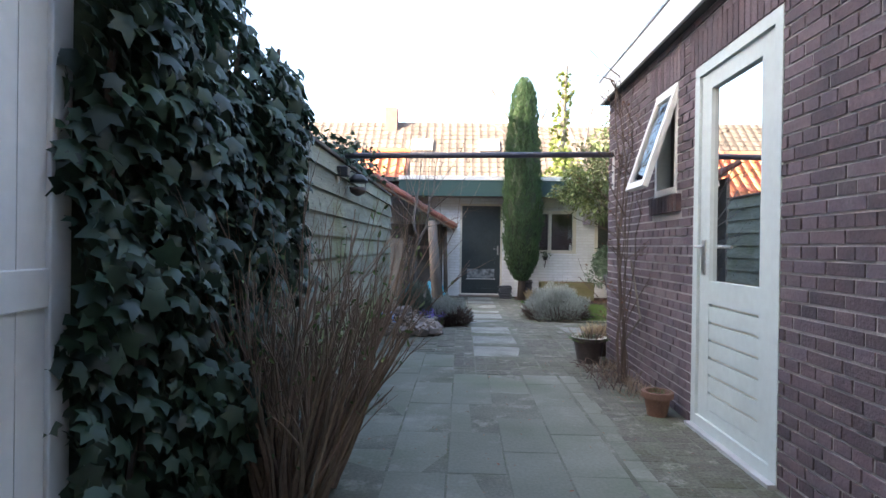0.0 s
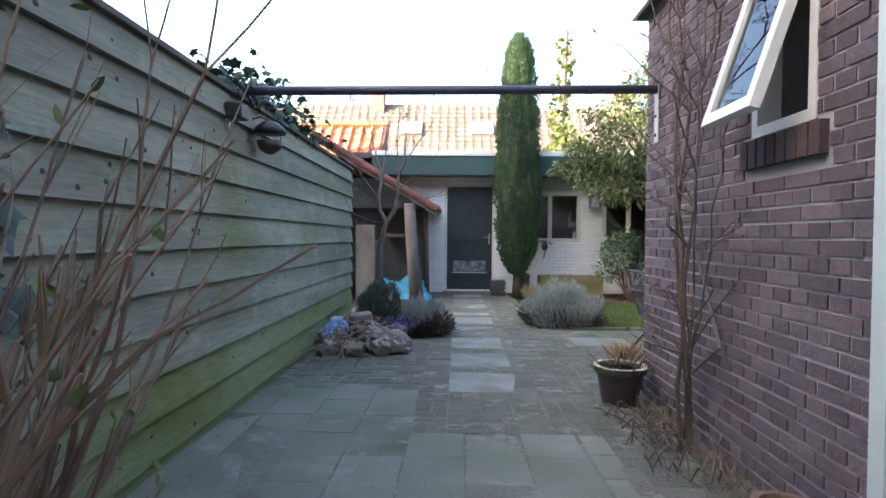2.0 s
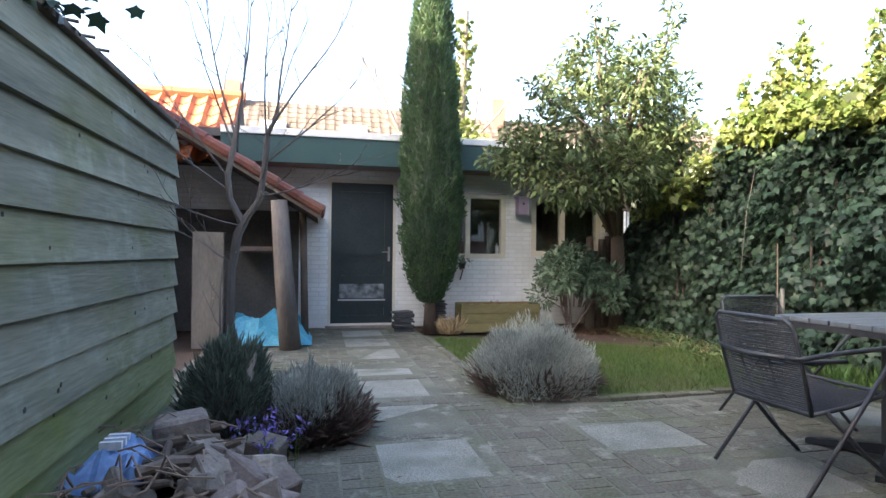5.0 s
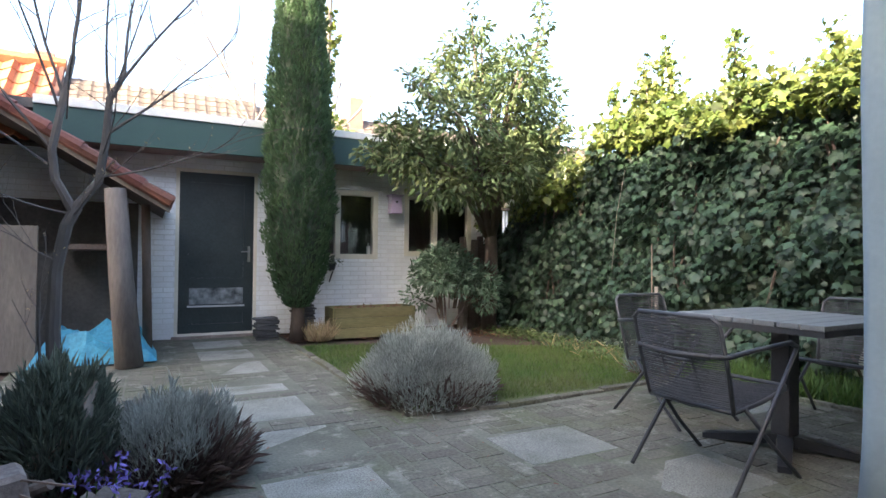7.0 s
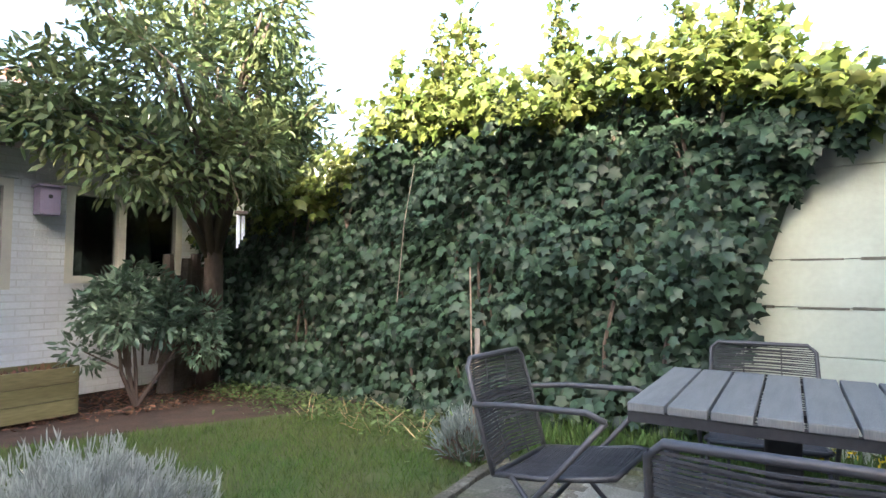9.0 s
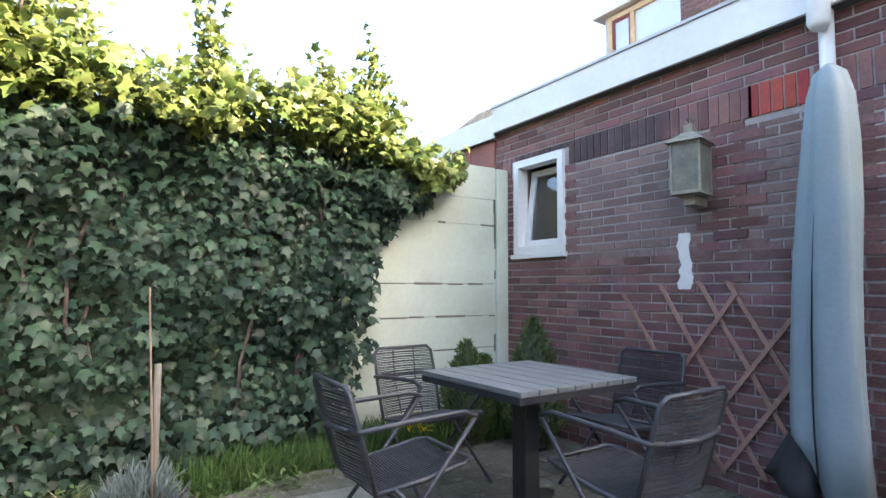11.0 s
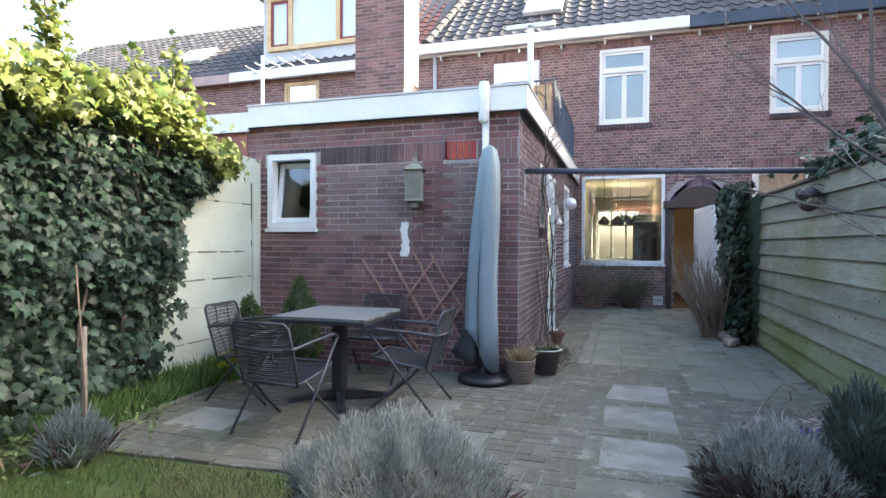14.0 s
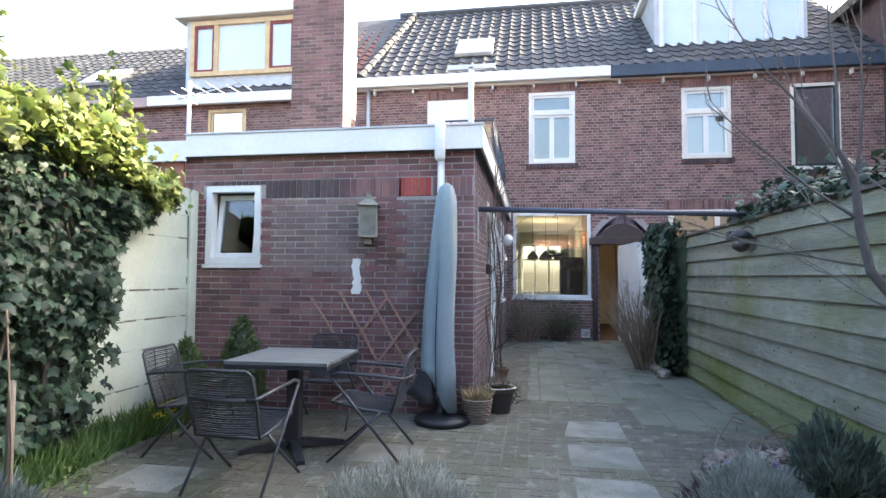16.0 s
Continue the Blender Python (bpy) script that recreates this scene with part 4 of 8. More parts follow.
def roof_tiles(parent, x0, x1, y0, z0, y1, z1, material, tw=0.24, rows=16, name="roof"):
    """A pantiled slope from the eave (y0, z0) to the ridge (y1, z1): rows of curved tiles overlapping."""
    n, g = int(round((x1 - x0) / tw)), G()
    tw = (x1 - x0) / n
    d = Vector((0, y1 - y0, z1 - z0)) / rows
    nrm = Vector((0, -(z1 - z0), y1 - y0)).normalized()
    if nrm.z < 0:
        nrm = -nrm
    for r in range(rows):
        p = Vector((0, y0, z0)) + d * r
        for i in range(n):
            xa = x0 + tw * i
            vs = []
            for k, (f, hgt) in enumerate([(0, 0.0), (0.28, -0.012), (0.6, 0.012), (0.8, 0.035), (1.0, 0.004)]):
                for e, lift in ((0, 0.03), (1.08, 0.004)):
                    vs.append(Vector((xa + f * tw, 0, 0)) + p + d * e + nrm * (hgt + lift))
            vs.append(vs[0] - nrm * 0.03)
            vs.append(vs[8] - nrm * 0.03)
            g.add(vs, [(0, 2, 3, 1), (2, 4, 5, 3), (4, 6, 7, 5), (6, 8, 9, 7), (10, 11, 8, 6, 4, 2, 0)])
    return part(name, g, material, parent, kind="stuff")


roof_tiles(house, -5.59, 5.2, EY, EZ, RY_, RZ_, ROOF, 0.27, 15, "roof_tiles")
part("roof", G().extrude([(-5.59, EY, EZ - 0.02), (-5.59, RY_, RZ_ - 0.02), (-5.59, RY_ - 3.6, EZ - 0.3), (-5.59, YH - 0.3, EZ - 0.25)], (12.09, 0, 0)).extrude([(6.5, EY - 0.1, EZ - 0.27), (6.5, RY_, RZ_ - 0.52), (6.5, RY_ - 3.6, EZ - 0.6), (6.5, YH - 0.3, EZ - 0.4)], (13.0, 0, 0)), BITUMEN, house, "roof deck")
roof_tiles(house, 6.6, 19.5, EY - 0.1, EZ - 0.25, RY_, RZ_ - 0.5, ROOF, 0.27, 15, "roof_tiles")
g = G().box(-0.29, EY - 0.12, 5.60, 5.6, EY + 0.02, 5.83, 0.01)
part("gutter", g, WHITE, house, "white painted gutter board")
part("gutter", G().box(-5.59, EY - 0.12, 5.58, -0.30, EY + 0.02, 5.82, 0.01), BLUE_G, house, "dark blue gutter board")
part("gutter", G().box(5.62, EY - 0.1, 5.4, 10.6, EY + 0.02, 5.64, 0.01), WHITE, house, "neighbour's white gutter board")
part("gutter", G().box(10.61, EY - 0.1, 5.38, 19.5, EY + 0.02, 5.62, 0.01), PINKISH, house, "weathered brown gutter board")
part("soffit", G().box(-5.59, YH + 0.01, 5.56, 5.6, EY - 0.121, 5.62), WHITE, house)
for i in range(12):
    part("gutter_bracket", G().box(-5.0 + i * 0.9, YH + 0.01, 5.46, -4.96 + i * 0.9, YH + 0.12, 5.56), WHITE, house)
part("roof_ridge", G().tube([(-5.59, RY_, RZ_ + 0.03), (5.2, RY_, RZ_ + 0.03)], 0.11, 8), ROOF, house)
g = G()
for i in range(14):
    p = Vector((5.25, EY - 0.02, EZ + 0.02)).lerp(Vector((4.75, RY_, RZ_ + 0.05)), i / 14)
    q = Vector((5.25, EY - 0.02, EZ + 0.02)).lerp(Vector((4.75, RY_, RZ_ + 0.05)), (i + 1.1) / 14)
    g.tube([p, q], [0.12, 0.095], 8)
part("verge_tiles", g, ROOF, house, "row of rounded verge tiles")
roof_tiles(house, 5.3, 6.6, EY, EZ, RY_, RZ_ - 0.1, RED_TILE_D, 0.27, 15, "roof_tiles")
# rooflight
rl = part("roof_window", G().box(-0.44, -0.5, 0, 0.44, 0.5, 0.09, 0.01), ZINC, house, "grey rooflight frame")
rl.matrix_local = Matrix.Translation((2.72, -1.55, EZ + sl * 1.13 + 0.05)) @ Matrix.Rotation(-math.atan(sl), 4, "X")
part("pane", G().box(-0.36, -0.42, 0.092, 0.36, 0.42, 0.1), BLIND_SKY, rl)
rl = part("roof_window", G().box(-0.5, -0.5, 0, 0.5, 0.5, 0.1, 0.01), ZINC, house, "grey rooflight frame")
sn = (RZ_ - EZ - 0.25) / (EY - 0.1 - RY_)
rl.matrix_local = Matrix.Translation((13.0, -1.9, EZ - 0.25 + sn * 1.38 + 0.06)) @ Matrix.Rotation(-math.atan(sn), 4, "X")
part("pane", G().box(-0.42, -0.42, 0.102, 0.42, 0.42, 0.11), BLIND_SKY, rl)
# chimney between the houses
ch = part("chimney", G().box(4.50, 2.1, 2.7, 5.42, 2.75, 8.2), MORTAR, house, "broad brick chimney with white rendered side")
bricks(ch, (5.42, 2.75, 0), (-1, 0, 0), (0, 1, 0), 0.92, 2.72, 7.6, [], BRICK_H, bond="run")
part("render_coat", G().box(4.485, 2.1, 4.1, 4.499, 2.75, 8.2), RENDERED, ch, "white rendered chimney side")
bricks(ch, (4.50, 2.1, 0), (0, 1, 0), (-1, 0, 0), 0.65, 2.72, 4.09, [], BRICK_H, bond="run")
# dormer of the neighbour
dm = part("dormer", G().box(6.95, -3.2, 5.9, 10.0, -1.02, 7.75), ZINC, house, "broad dormer with wooden windows")
part("dormer_roof", G().box(6.8, -3.2, 7.752, 10.25, -0.82, 7.98, 0.02), CREAM, dm, "cream dormer roof edge")
o, u, n = (7.0, -1.02, 6.28), (1, 0, 0), (0, 1, 0)
part("frame", bar_frame(G(), o, u, n, 2.85, 1.4, 0.11, 0.1, 0.08, (), ((0.78, 0.1, 1.3), (2.15, 0.1, 1.3))), WOODY, dm)
for a, b in ((0.11, 0.725), (2.205, 2.74)):
    s = part("sash", bar_frame(G(), (7.0 + a, -1.02, 6.39), u, n, b - a, 1.18, 0.06, 0.05, 0.055), REDSASH, dm, "oxblood painted sash")
    part("pane", slab_on(G(), (7.0 + a, -1.02, 6.39), u, n, 0.06, b - a - 0.06, 0.06, 1.12, 0.012, 0.016), BLIND_SKY, s)
part("pane", slab_on(G(), (7.0, -1.02, 6.39), u, n, 0.835, 2.095, 0.0, 1.18, 0.012, 0.016), BLIND_SKY, dm)
# dormer on the right-hand neighbour
dm = part("dormer", G().box(-4.5, -4.0, 6.2, -1.35, -1.25, 7.9), ZINC, house, "grey clad dormer with white windows")
part("dormer_roof", G().box(-4.65, -4.0, 7.902, -1.2, -1.1, 8.05, 0.02), WHITE, dm)
o = (-4.4, -1.25, 6.42)
part("frame", bar_frame(G(), o, u, n, 2.95, 1.4, 0.08, 0.1, 0.07, (), ((0.75, 0.05, 1.35), (1.45, 0.05, 1.35), (2.2, 0.05, 1.35))), WHITE, dm)
part("pane", slab_on(G(), o, u, n, 0.08, 2.87, 0.08, 1.32, 0.004, 0.01), BLIND_SKY, dm)
part("apron", G().extrude([(-1.35, -1.24, 6.2), (-1.35, -0.95, 6.28), (-1.35, -1.24, 6.5)], (0.3, 0, 0)), RENDERED, dm)
# downpipe of the house
part("downpipe", G().tube([(5.07, YH + 0.06, 5.6), (5.07, YH + 0.06, 2.75)], 0.045, 10), ZINC, house, "grey downpipe", smooth=True)
bricks(hwall, (HX0, YH, 0), (1, 0, 0), (0, 1, 0), HX1 - HX0, 0, HZ - 0.02, hl + [(0 - HX0, 1.89 - HX0, 2.73, 2.93)], BRICK_H,
       skip=lambda a, z: (a + HX0 + 0.525) ** 2 / 0.66 ** 2 + ((z - 2.02) / 0.6) ** 2 < 1 and z > 2.0)

# ---- concrete garden wall on the east side ----
cw = tagged(new("wall_east"), "cream painted concrete slab wall with cracked joints", "wall", kind="structure")
rows_z = [0, 0.33, 0.65, 0.92, 1.19, 1.70, 1.93, 2.22]
for k in range(4):
    y0 = YN + k * 1.9 - 0.0
    for a, b in zip(rows_z, rows_z[1:]):
        part("panel", G().box(XE, y0 + 0.13, a + (0.0022 if a < 1.2 else 0.0012), XE + 0.05, y0 + 1.9, b - (0.0022 if b < 1.2 else 0.0012), 0.004), CONCRETE, cw)
    part("post", G().box(XE - 0.03, y0 + 0.005, 0, XE + 0.09, y0 + 0.13, 2.21, 0.012), CONCRETE, cw)
part("backing", G().box(XE + 0.051, YN, 0, XE + 0.08, 13.9, 2.15), CRACK, cw)
rk = random.Random(5)
for k in range(4):
    for z in rows_z[1:-1]:
        y = YN + k * 1.9 + 0.14
        while y < YN + k * 1.9 + 1.8:
            L_ = rk.uniform(0.05, 0.3)
            if rk.random() < (0.8 if z < 1.2 else 0.28):
                part("joint_crack", G().box(XE - 0.004, y, z - rk.uniform(0.004, 0.011), XE + 0.01, y + L_, z + rk.uniform(0.003, 0.009), 0.002), CRACK, cw)
            y += L_ + rk.uniform(0.0, 0.12)
    for j in range(7):
        z = rk.uniform(0.3, 2.1)
        part("joint_crack", G().box(XE - 0.004, YN + k * 1.9 + 0.122, z, XE + 0.01, YN + k * 1.9 + 0.122 + rk.uniform(0.012, 0.03), z + rk.uniform(0.05, 0.22), 0.002), CRACK, cw)

# ---- board fence on the west side ----
fence = thing("fence", "tall fence of overlapping weathered green-grey boards", "fence")
FY0, FY1 = 2.15, 9.40
zs = [0.062 + i * 0.1855 for i in range(10)]
rnd = random.Random(3)
for i, z in enumerate(zs):
    z1 = min(z + 0.203, 1.885)
    ob = part("board", G().extrude([(XF - 0.030, FY0, z), (XF + 0.022, FY0, z), (XF - 0.010, FY0, z1), (XF - 0.034, FY0, z1)], (0, FY1 - FY0, 0)), FENCE_M if i < 2 else FENCE, fence,
              "mossy lower board" if i < 2 else "")
    for k in range(9):
        y = rnd.uniform(3.4, FY1 - 0.1)
        f = rnd.uniform(0.2, 0.85)
        x = XF + 0.0225 - 0.032 * f
        g2 = G().lathe([(0.0, 0), (rnd.uniform(0.007, 0.014), 0.0005), (0.003, 0.0022)], seg=7)
        kn = part("knot", g2, KNOT, ob)
        kn.matrix_local = Matrix.Translation((x, y, z + f * (z1 - z))) @ Matrix.Rotation(radians(90), 4, "Y")
for k in range(5):
    part("post", G().box(XF - 0.14, FY0 + 0.05 + k * 1.77, 0, XF - 0.036, FY0 + 0.15 + k * 1.77, 1.9, 0.006), BARK, fence)
part("gravel_board", G().box(XF - 0.034, FY0, 0.0, XF - 0.004, FY1, 0.061), FENCE_M, fence, "mossy gravel board")
part("cap_rail", G().box(XF - 0.09, FY0, 1.886, XF + 0.022, FY1, 1.915, 0.004), BARK_D, fence, "thin dark cap rail")

# ---- white brick shed ----
shed = thing("garden_shed", "white painted brick garden shed with dark green fascia", "shed")
SX0, SX1 = -1.6, 5.0
sh_h = [(0.39, 1.33, 0.02, 2.06), (1.86, 2.97, 0.98, 1.93), (3.38, 4.5, 1.03, 1.93)]
shl = [(a - SX0, b - SX0, c, d) for a, b, c, d in sh_h]
g = G()
wall_core(g, (SX0, YS, 0), (1, 0, 0), (0, -1, 0), SX1 - SX0, 0, 2.5, 0.2, shl)
swall = part("wall", g, MORTAR_W, shed, "white painted brick wall")
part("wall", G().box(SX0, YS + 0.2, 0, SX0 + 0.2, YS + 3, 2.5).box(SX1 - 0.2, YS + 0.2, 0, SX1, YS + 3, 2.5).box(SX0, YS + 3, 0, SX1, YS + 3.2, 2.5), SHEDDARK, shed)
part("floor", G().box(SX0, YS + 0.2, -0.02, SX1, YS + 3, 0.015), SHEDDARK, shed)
part("roof", G().box(SX0, 12.66, 2.50, SX1 + 0.1, YS + 3.2, 2.60), BITUMEN, shed, "flat felt roof")
part("soffit", G().box(-0.95, 12.64, 2.2, SX1, YS - 0.01, 2.22), PINKISH, shed, "pinkish soffit board")
part("fascia", G().box(-0.95, 12.60, 2.19, SX1 + 0.12, 12.638, 2.535, 0.005), FASCIA_G, shed, "dark green fascia board")
part("roof_edge", G().box(-0.95, 12.58, 2.536, SX1 + 0.14, 12.70, 2.625, 0.006), WHITE, shed, "white metal roof trim")
sd = tagged(new("door_2"), "dark green panelled shed door, closed", "door", kind="structure")
o, u, n = (0.39, YS, 0.02), (1, 0, 0), (0, -1, 0)
g = bar_frame(G(), o, u, n, 0.94, 2.04, 0.04, 0.14, 0.012)
part("frame", g, CREAM, sd)
part("leaf", bar_frame(G(), (0.43, YS, 0.05), u, n, 0.86, 1.97, 0.12, 0.045, 0.0, (0.62, 0.30, 0.95)), GREEN_D, sd, "dark green stiles and rails")
part("upper_panel", slab_on(G(), (0.43, YS, 0.05), u, n, 0.12, 0.74, 1.0, 1.86, -0.03, -0.012), GREEN_D, sd)
part("middle_panel", slab_on(G(), (0.43, YS, 0.05), u, n, 0.12, 0.74, 0.68, 0.89, -0.03, -0.012), GREEN_D, sd)
part("lower_panel", slab_on(G(), (0.43, YS, 0.05), u, n, 0.12, 0.74, 0.12, 0.25, -0.03, -0.012), GREEN_D, sd)
part("pane", slab_on(G(), (0.43, YS, 0.05), u, n, 0.12, 0.74, 0.36, 0.56, -0.03, -0.008), FROST, sd, "reflecting low pane")
part("drip_bar", slab_on(G(), (0.43, YS, 0.05), u, n, 0.10, 0.76, 0.955, 0.975, 0, 0.015), GREEN_D, sd)
part("drip_bar", slab_on(G(), (0.43, YS, 0.05), u, n, 0.10, 0.76, 0.325, 0.345, 0, 0.012), ZINC, sd, "grey bead below the pane")
h = slab_on(G(), (0.43, YS, 0.05), u, n, 0.79, 0.82, 0.88, 1.08, 0, 0.008)
h.tube([(1.235, YS - 0.008, 1.06), (1.235, YS - 0.05, 1.06), (1.135, YS - 0.05, 1.06)], 0.009, 6)
part("door_handle", h, STEEL, sd, "steel lever handle")
part("threshold", slab_on(G(), (0.36, YS, 0.0), u, n, 0, 1.0, -0.01, 0.03, -0.1, 0.06), STONE, sd)
for nm, x0, x1, z0, z1, mid, lab in (("window_11", 1.86, 2.97, 0.98, 1.93, 2.39, "shed window in pale frame with two dark panes"), ("window_12", 3.38, 4.5, 1.03, 1.93, 3.88, "shed window half hidden by shrubs")):
    w = tagged(new(nm), lab, "window", kind="structure")
    o = (x0, YS, z0)
    part("window_frame", bar_frame(G(), o, u, n, x1 - x0, z1 - z0, 0.07, 0.1, 0.014, (), ((mid - x0, 0.05, z1 - z0 - 0.05),)), CREAM, w)
    part("pane", slab_on(G(), o, u, n, 0.07, mid - x0 - 0.035, 0.07, z1 - z0 - 0.07, -0.05, -0.045), GLASS, w)
    part("pane", slab_on(G(), o, u, n, mid - x0 + 0.035, x1 - x0 - 0.07, 0.07, z1 - z0 - 0.07, -0.05, -0.045), GLASS, w)
    part("drip_cap", slab_on(G(), o, u, n, -0.03, x1 - x0 + 0.03, z1 - z0 + 0.004, z1 - z0 + 0.03, -0.02, 0.05), MORTAR_W, w)
bricks(swall, (SX0, YS, 0), (1, 0, 0), (0, -1, 0), SX1 - SX0, 0, 2.2, shl, BRICK_W, bond="run", proud=0.006)

# ---- lean-to wood store with dark red tiles ----
lt = thing("lean_to", "lean-to wood store with dark red pantile roof", "shed")
LY0, LY1 = 11.45, 13.05
LA, LB = Vector((-1.65, 0, 2.66)), Vector((0.28, 0, 1.50))
part("roof_deck", G().extrude([(LA.x, LY0 + 0.03, LA.z - 0.06), (LB.x - 0.03, LY0 + 0.03, LB.z - 0.06), (LB.x - 0.03, LY0 + 0.03, LB.z - 0.02), (LA.x, LY0 + 0.03, LA.z - 0.02)], (0, LY1 - LY0 - 0.03, 0)), BARK_D, lt)
tile = G()
for f0, h0, f1, h1 in ((0, 0, 0.3, -0.012), (0.3, -0.012, 0.62, 0.014), (0.62, 0.014, 0.82, 0.04), (0.82, 0.04, 1.0, 0.006)):
    tile.extrude([(0, f0 * 0.2, h0), (0, f1 * 0.2, h1), (0, f1 * 0.2, h1 + 0.016), (0, f0 * 0.2, h0 + 0.016)], (0.31, 0, 0))
me = tile.mesh("roof_tile", RED_TILE_D)
drop = (LB - LA)
ang = math.atan2(-drop.z, drop.x)
nr = int(drop.length / 0.28)
for i in range(nr):
    p = LB - drop.normalized() * (0.28 * (i + 1))
    for j in range(8):
        t = new("roof_tile", me)
        t.parent = lt
        t.matrix_local = Matrix.Translation((p.x, LY0 + j * 0.2, p.z + 0.012)) @ Matrix.Rotation(ang - 0.045, 4, "Y")
for i in range(nr + 1):
    p = LB - drop.normalized() * (0.28 * i - 0.02)
    ob = part("verge_tile", G().tube([(-0.30, 0, 0.0), (0.0, 0, 0.0)], [0.05, 0.062], 8), RED_TILE_D, lt)
    ob.matrix_local = Matrix.Translation((p.x, LY0 - 0.01, p.z + 0.012)) @ Matrix.Rotation(ang - 0.03, 4, "Y")
part("verge_board", G().extrude([(LA.x, LY0 - 0.0, LA.z - 0.1), (LB.x, LY0 - 0.0, LB.z - 0.1), (LB.x, LY0, LB.z - 0.005), (LA.x, LY0, LA.z - 0.005)], (0, 0.028, 0)), BARK, lt, "grey verge board")
part("post", G().tube([(-0.02, 11.42, 0), (-0.1, 11.48, 0.8), (-0.16, 11.5, 1.6)], [0.115, 0.1, 0.09], 10), BARK_T, lt, "crooked round timber post", smooth=True)
part("post", G().tube([(0.12, 11.9, 0), (0.1, 11.9, 0.8), (0.08, 11.9, 1.5)], [0.045, 0.04, 0.04], 8), BARK_D, lt, "thin dark post", smooth=True)
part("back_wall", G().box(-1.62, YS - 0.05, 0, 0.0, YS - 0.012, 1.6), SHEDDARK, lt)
# pale side wall; its low top and dull colour imitate the roof's shade
part("side_wall_strip", G().box(-1.05, 11.6, 0, -0.74, 11.64, 1.25), BARK, lt, "beige side wall, cut low and darkened for the roof's shade")
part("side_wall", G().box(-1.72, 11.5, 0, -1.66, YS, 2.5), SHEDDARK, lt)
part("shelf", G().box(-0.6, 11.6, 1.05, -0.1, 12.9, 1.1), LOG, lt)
# dark sheet put in for the shade of the open wood store
part("opening_shade", G().box(-0.9, 12.2, 0, 0.0, 12.23, 1.02), SHEDDARK, lt, "dark sheet standing for the shaded opening")

# ---- neighbour's sunlit orange roof ----
ns = thing("neighbour_shed", "neighbour's shed with sunlit orange pantile roof", "shed")
part("wall", G().box(-5.2, 12.95, 0, -1.75, 15.1, 2.2), BRICK_N, ns)
part("roof_deck", G().extrude([(-5.3, 12.85, 2.17), (-5.3, 14.05, 3.32), (-5.3, 15.2, 2.17)], (4.42, 0, 0)), BARK_D, ns)
tile2 = G()
for f0, h0, f1, h1 in ((0, 0, 0.3, -0.012), (0.3, -0.012, 0.6, 0.016), (0.6, 0.016, 0.82, 0.045), (0.82, 0.045, 1.0, 0.006)):
    tile2.extrude([(f0 * 0.21, 0, h0), (f1 * 0.21, 0, h1), (f1 * 0.21, 0, h1 + 0.016), (f0 * 0.21, 0, h0 + 0.016)], (0, 0.31, 0))
me2 = tile2.mesh("roof_tile", RED_TILE)
dd = Vector((0, 1.2, 1.15))
for i in range(6):
    p = Vector((0, 12.85, 2.2)) + dd.normalized() * 0.277 * i
    for j in range(21):
        t = new("roof_tile", me2)
        t.parent = ns
        t.matrix_local = Matrix.Translation((-5.3 + j * 0.21, p.y, p.z)) @ Matrix.Rotation(math.atan2(dd.z, dd.y) - 0.05, 4, "X")
for j in range(12):
    part("ridge_tile", G().tube([(-5.3 + j * 0.37, 14.05, 3.37), (-5.3 + j * 0.37 + 0.39, 14.05, 3.37)], [0.1, 0.085], 8), RED_TILE, ns)
part("bargeboard", G().extrude([(-0.9, 12.83, 2.12), (-0.9, 14.05, 3.30), (-0.9, 14.05, 3.40), (-0.9, 12.83, 2.22)], (0.05, 0, 0)), RED_TILE_D, ns)

# ---- unseen tall block, added to cast the garden's shade ----
tb = thing("tall_neighbour_building", "unseen tall dark block added to shade the garden", "house", kind="structure")
part("wall", G().box(-12, -8.0, 0, -5.6, 8.6, 7.1), BRICK_SOOT, tb)
part("roof", G().extrude([(-12.3, -8.1, 7.1), (-5.3, -8.1, 7.1), (-5.3, -8.1, 7.3), (-8.8, -8.1, 9.9), (-12.3, -8.1, 7.3)], (0, 16.8, 0)), ROOF, tb)

# ---- far houses beyond the shed ----
far = thing("far_terrace", "distant terrace with long sunlit tan roof", "house")
part("wall", G().box(-16, 31, 0, 26, 37, 4.6), BRICK_N, far)
roof_tiles(far, -16, 4.6, 30.6, 4.85, 34, 8.5, ROOF_TAN, 0.45, 12, "roof_tiles")
roof_tiles(far, 4.62, 26, 30.6, 4.75, 34, 8.3, ROOF_TAN, 0.45, 12, "roof_tiles")
part("roof", G().extrude([(-16, 30.6, 4.6), (-16, 34, 8.42), (-16, 37.4, 4.6)], (20.6, 0, 0)).extrude([(4.6, 30.6, 4.6), (4.6, 34, 8.22), (4.6, 37.4, 4.6)], (21.4, 0, 0)), BITUMEN, far)
for x in (-4.2, 9.2):
    part("chimney", G().box(x, 33.4, 6.8, x + 0.7, 34.2, 9.3), BRICK_N, far)
for x in (-1.9, 1.9):
    rl = part("roof_window", G().box(-0.6, -0.5, 0, 0.6, 0.5, 0.12, 0.02), ZINC, far)
    rl.matrix_local = Matrix.Translation((x, 32.4, 6.85)) @ Matrix.Rotation(math.atan2(3.65, 3.4), 4, "X")
    part("pane", G().box(-0.5, -0.4, 0.122, 0.5, 0.4, 0.13), BLIND_SKY, rl)

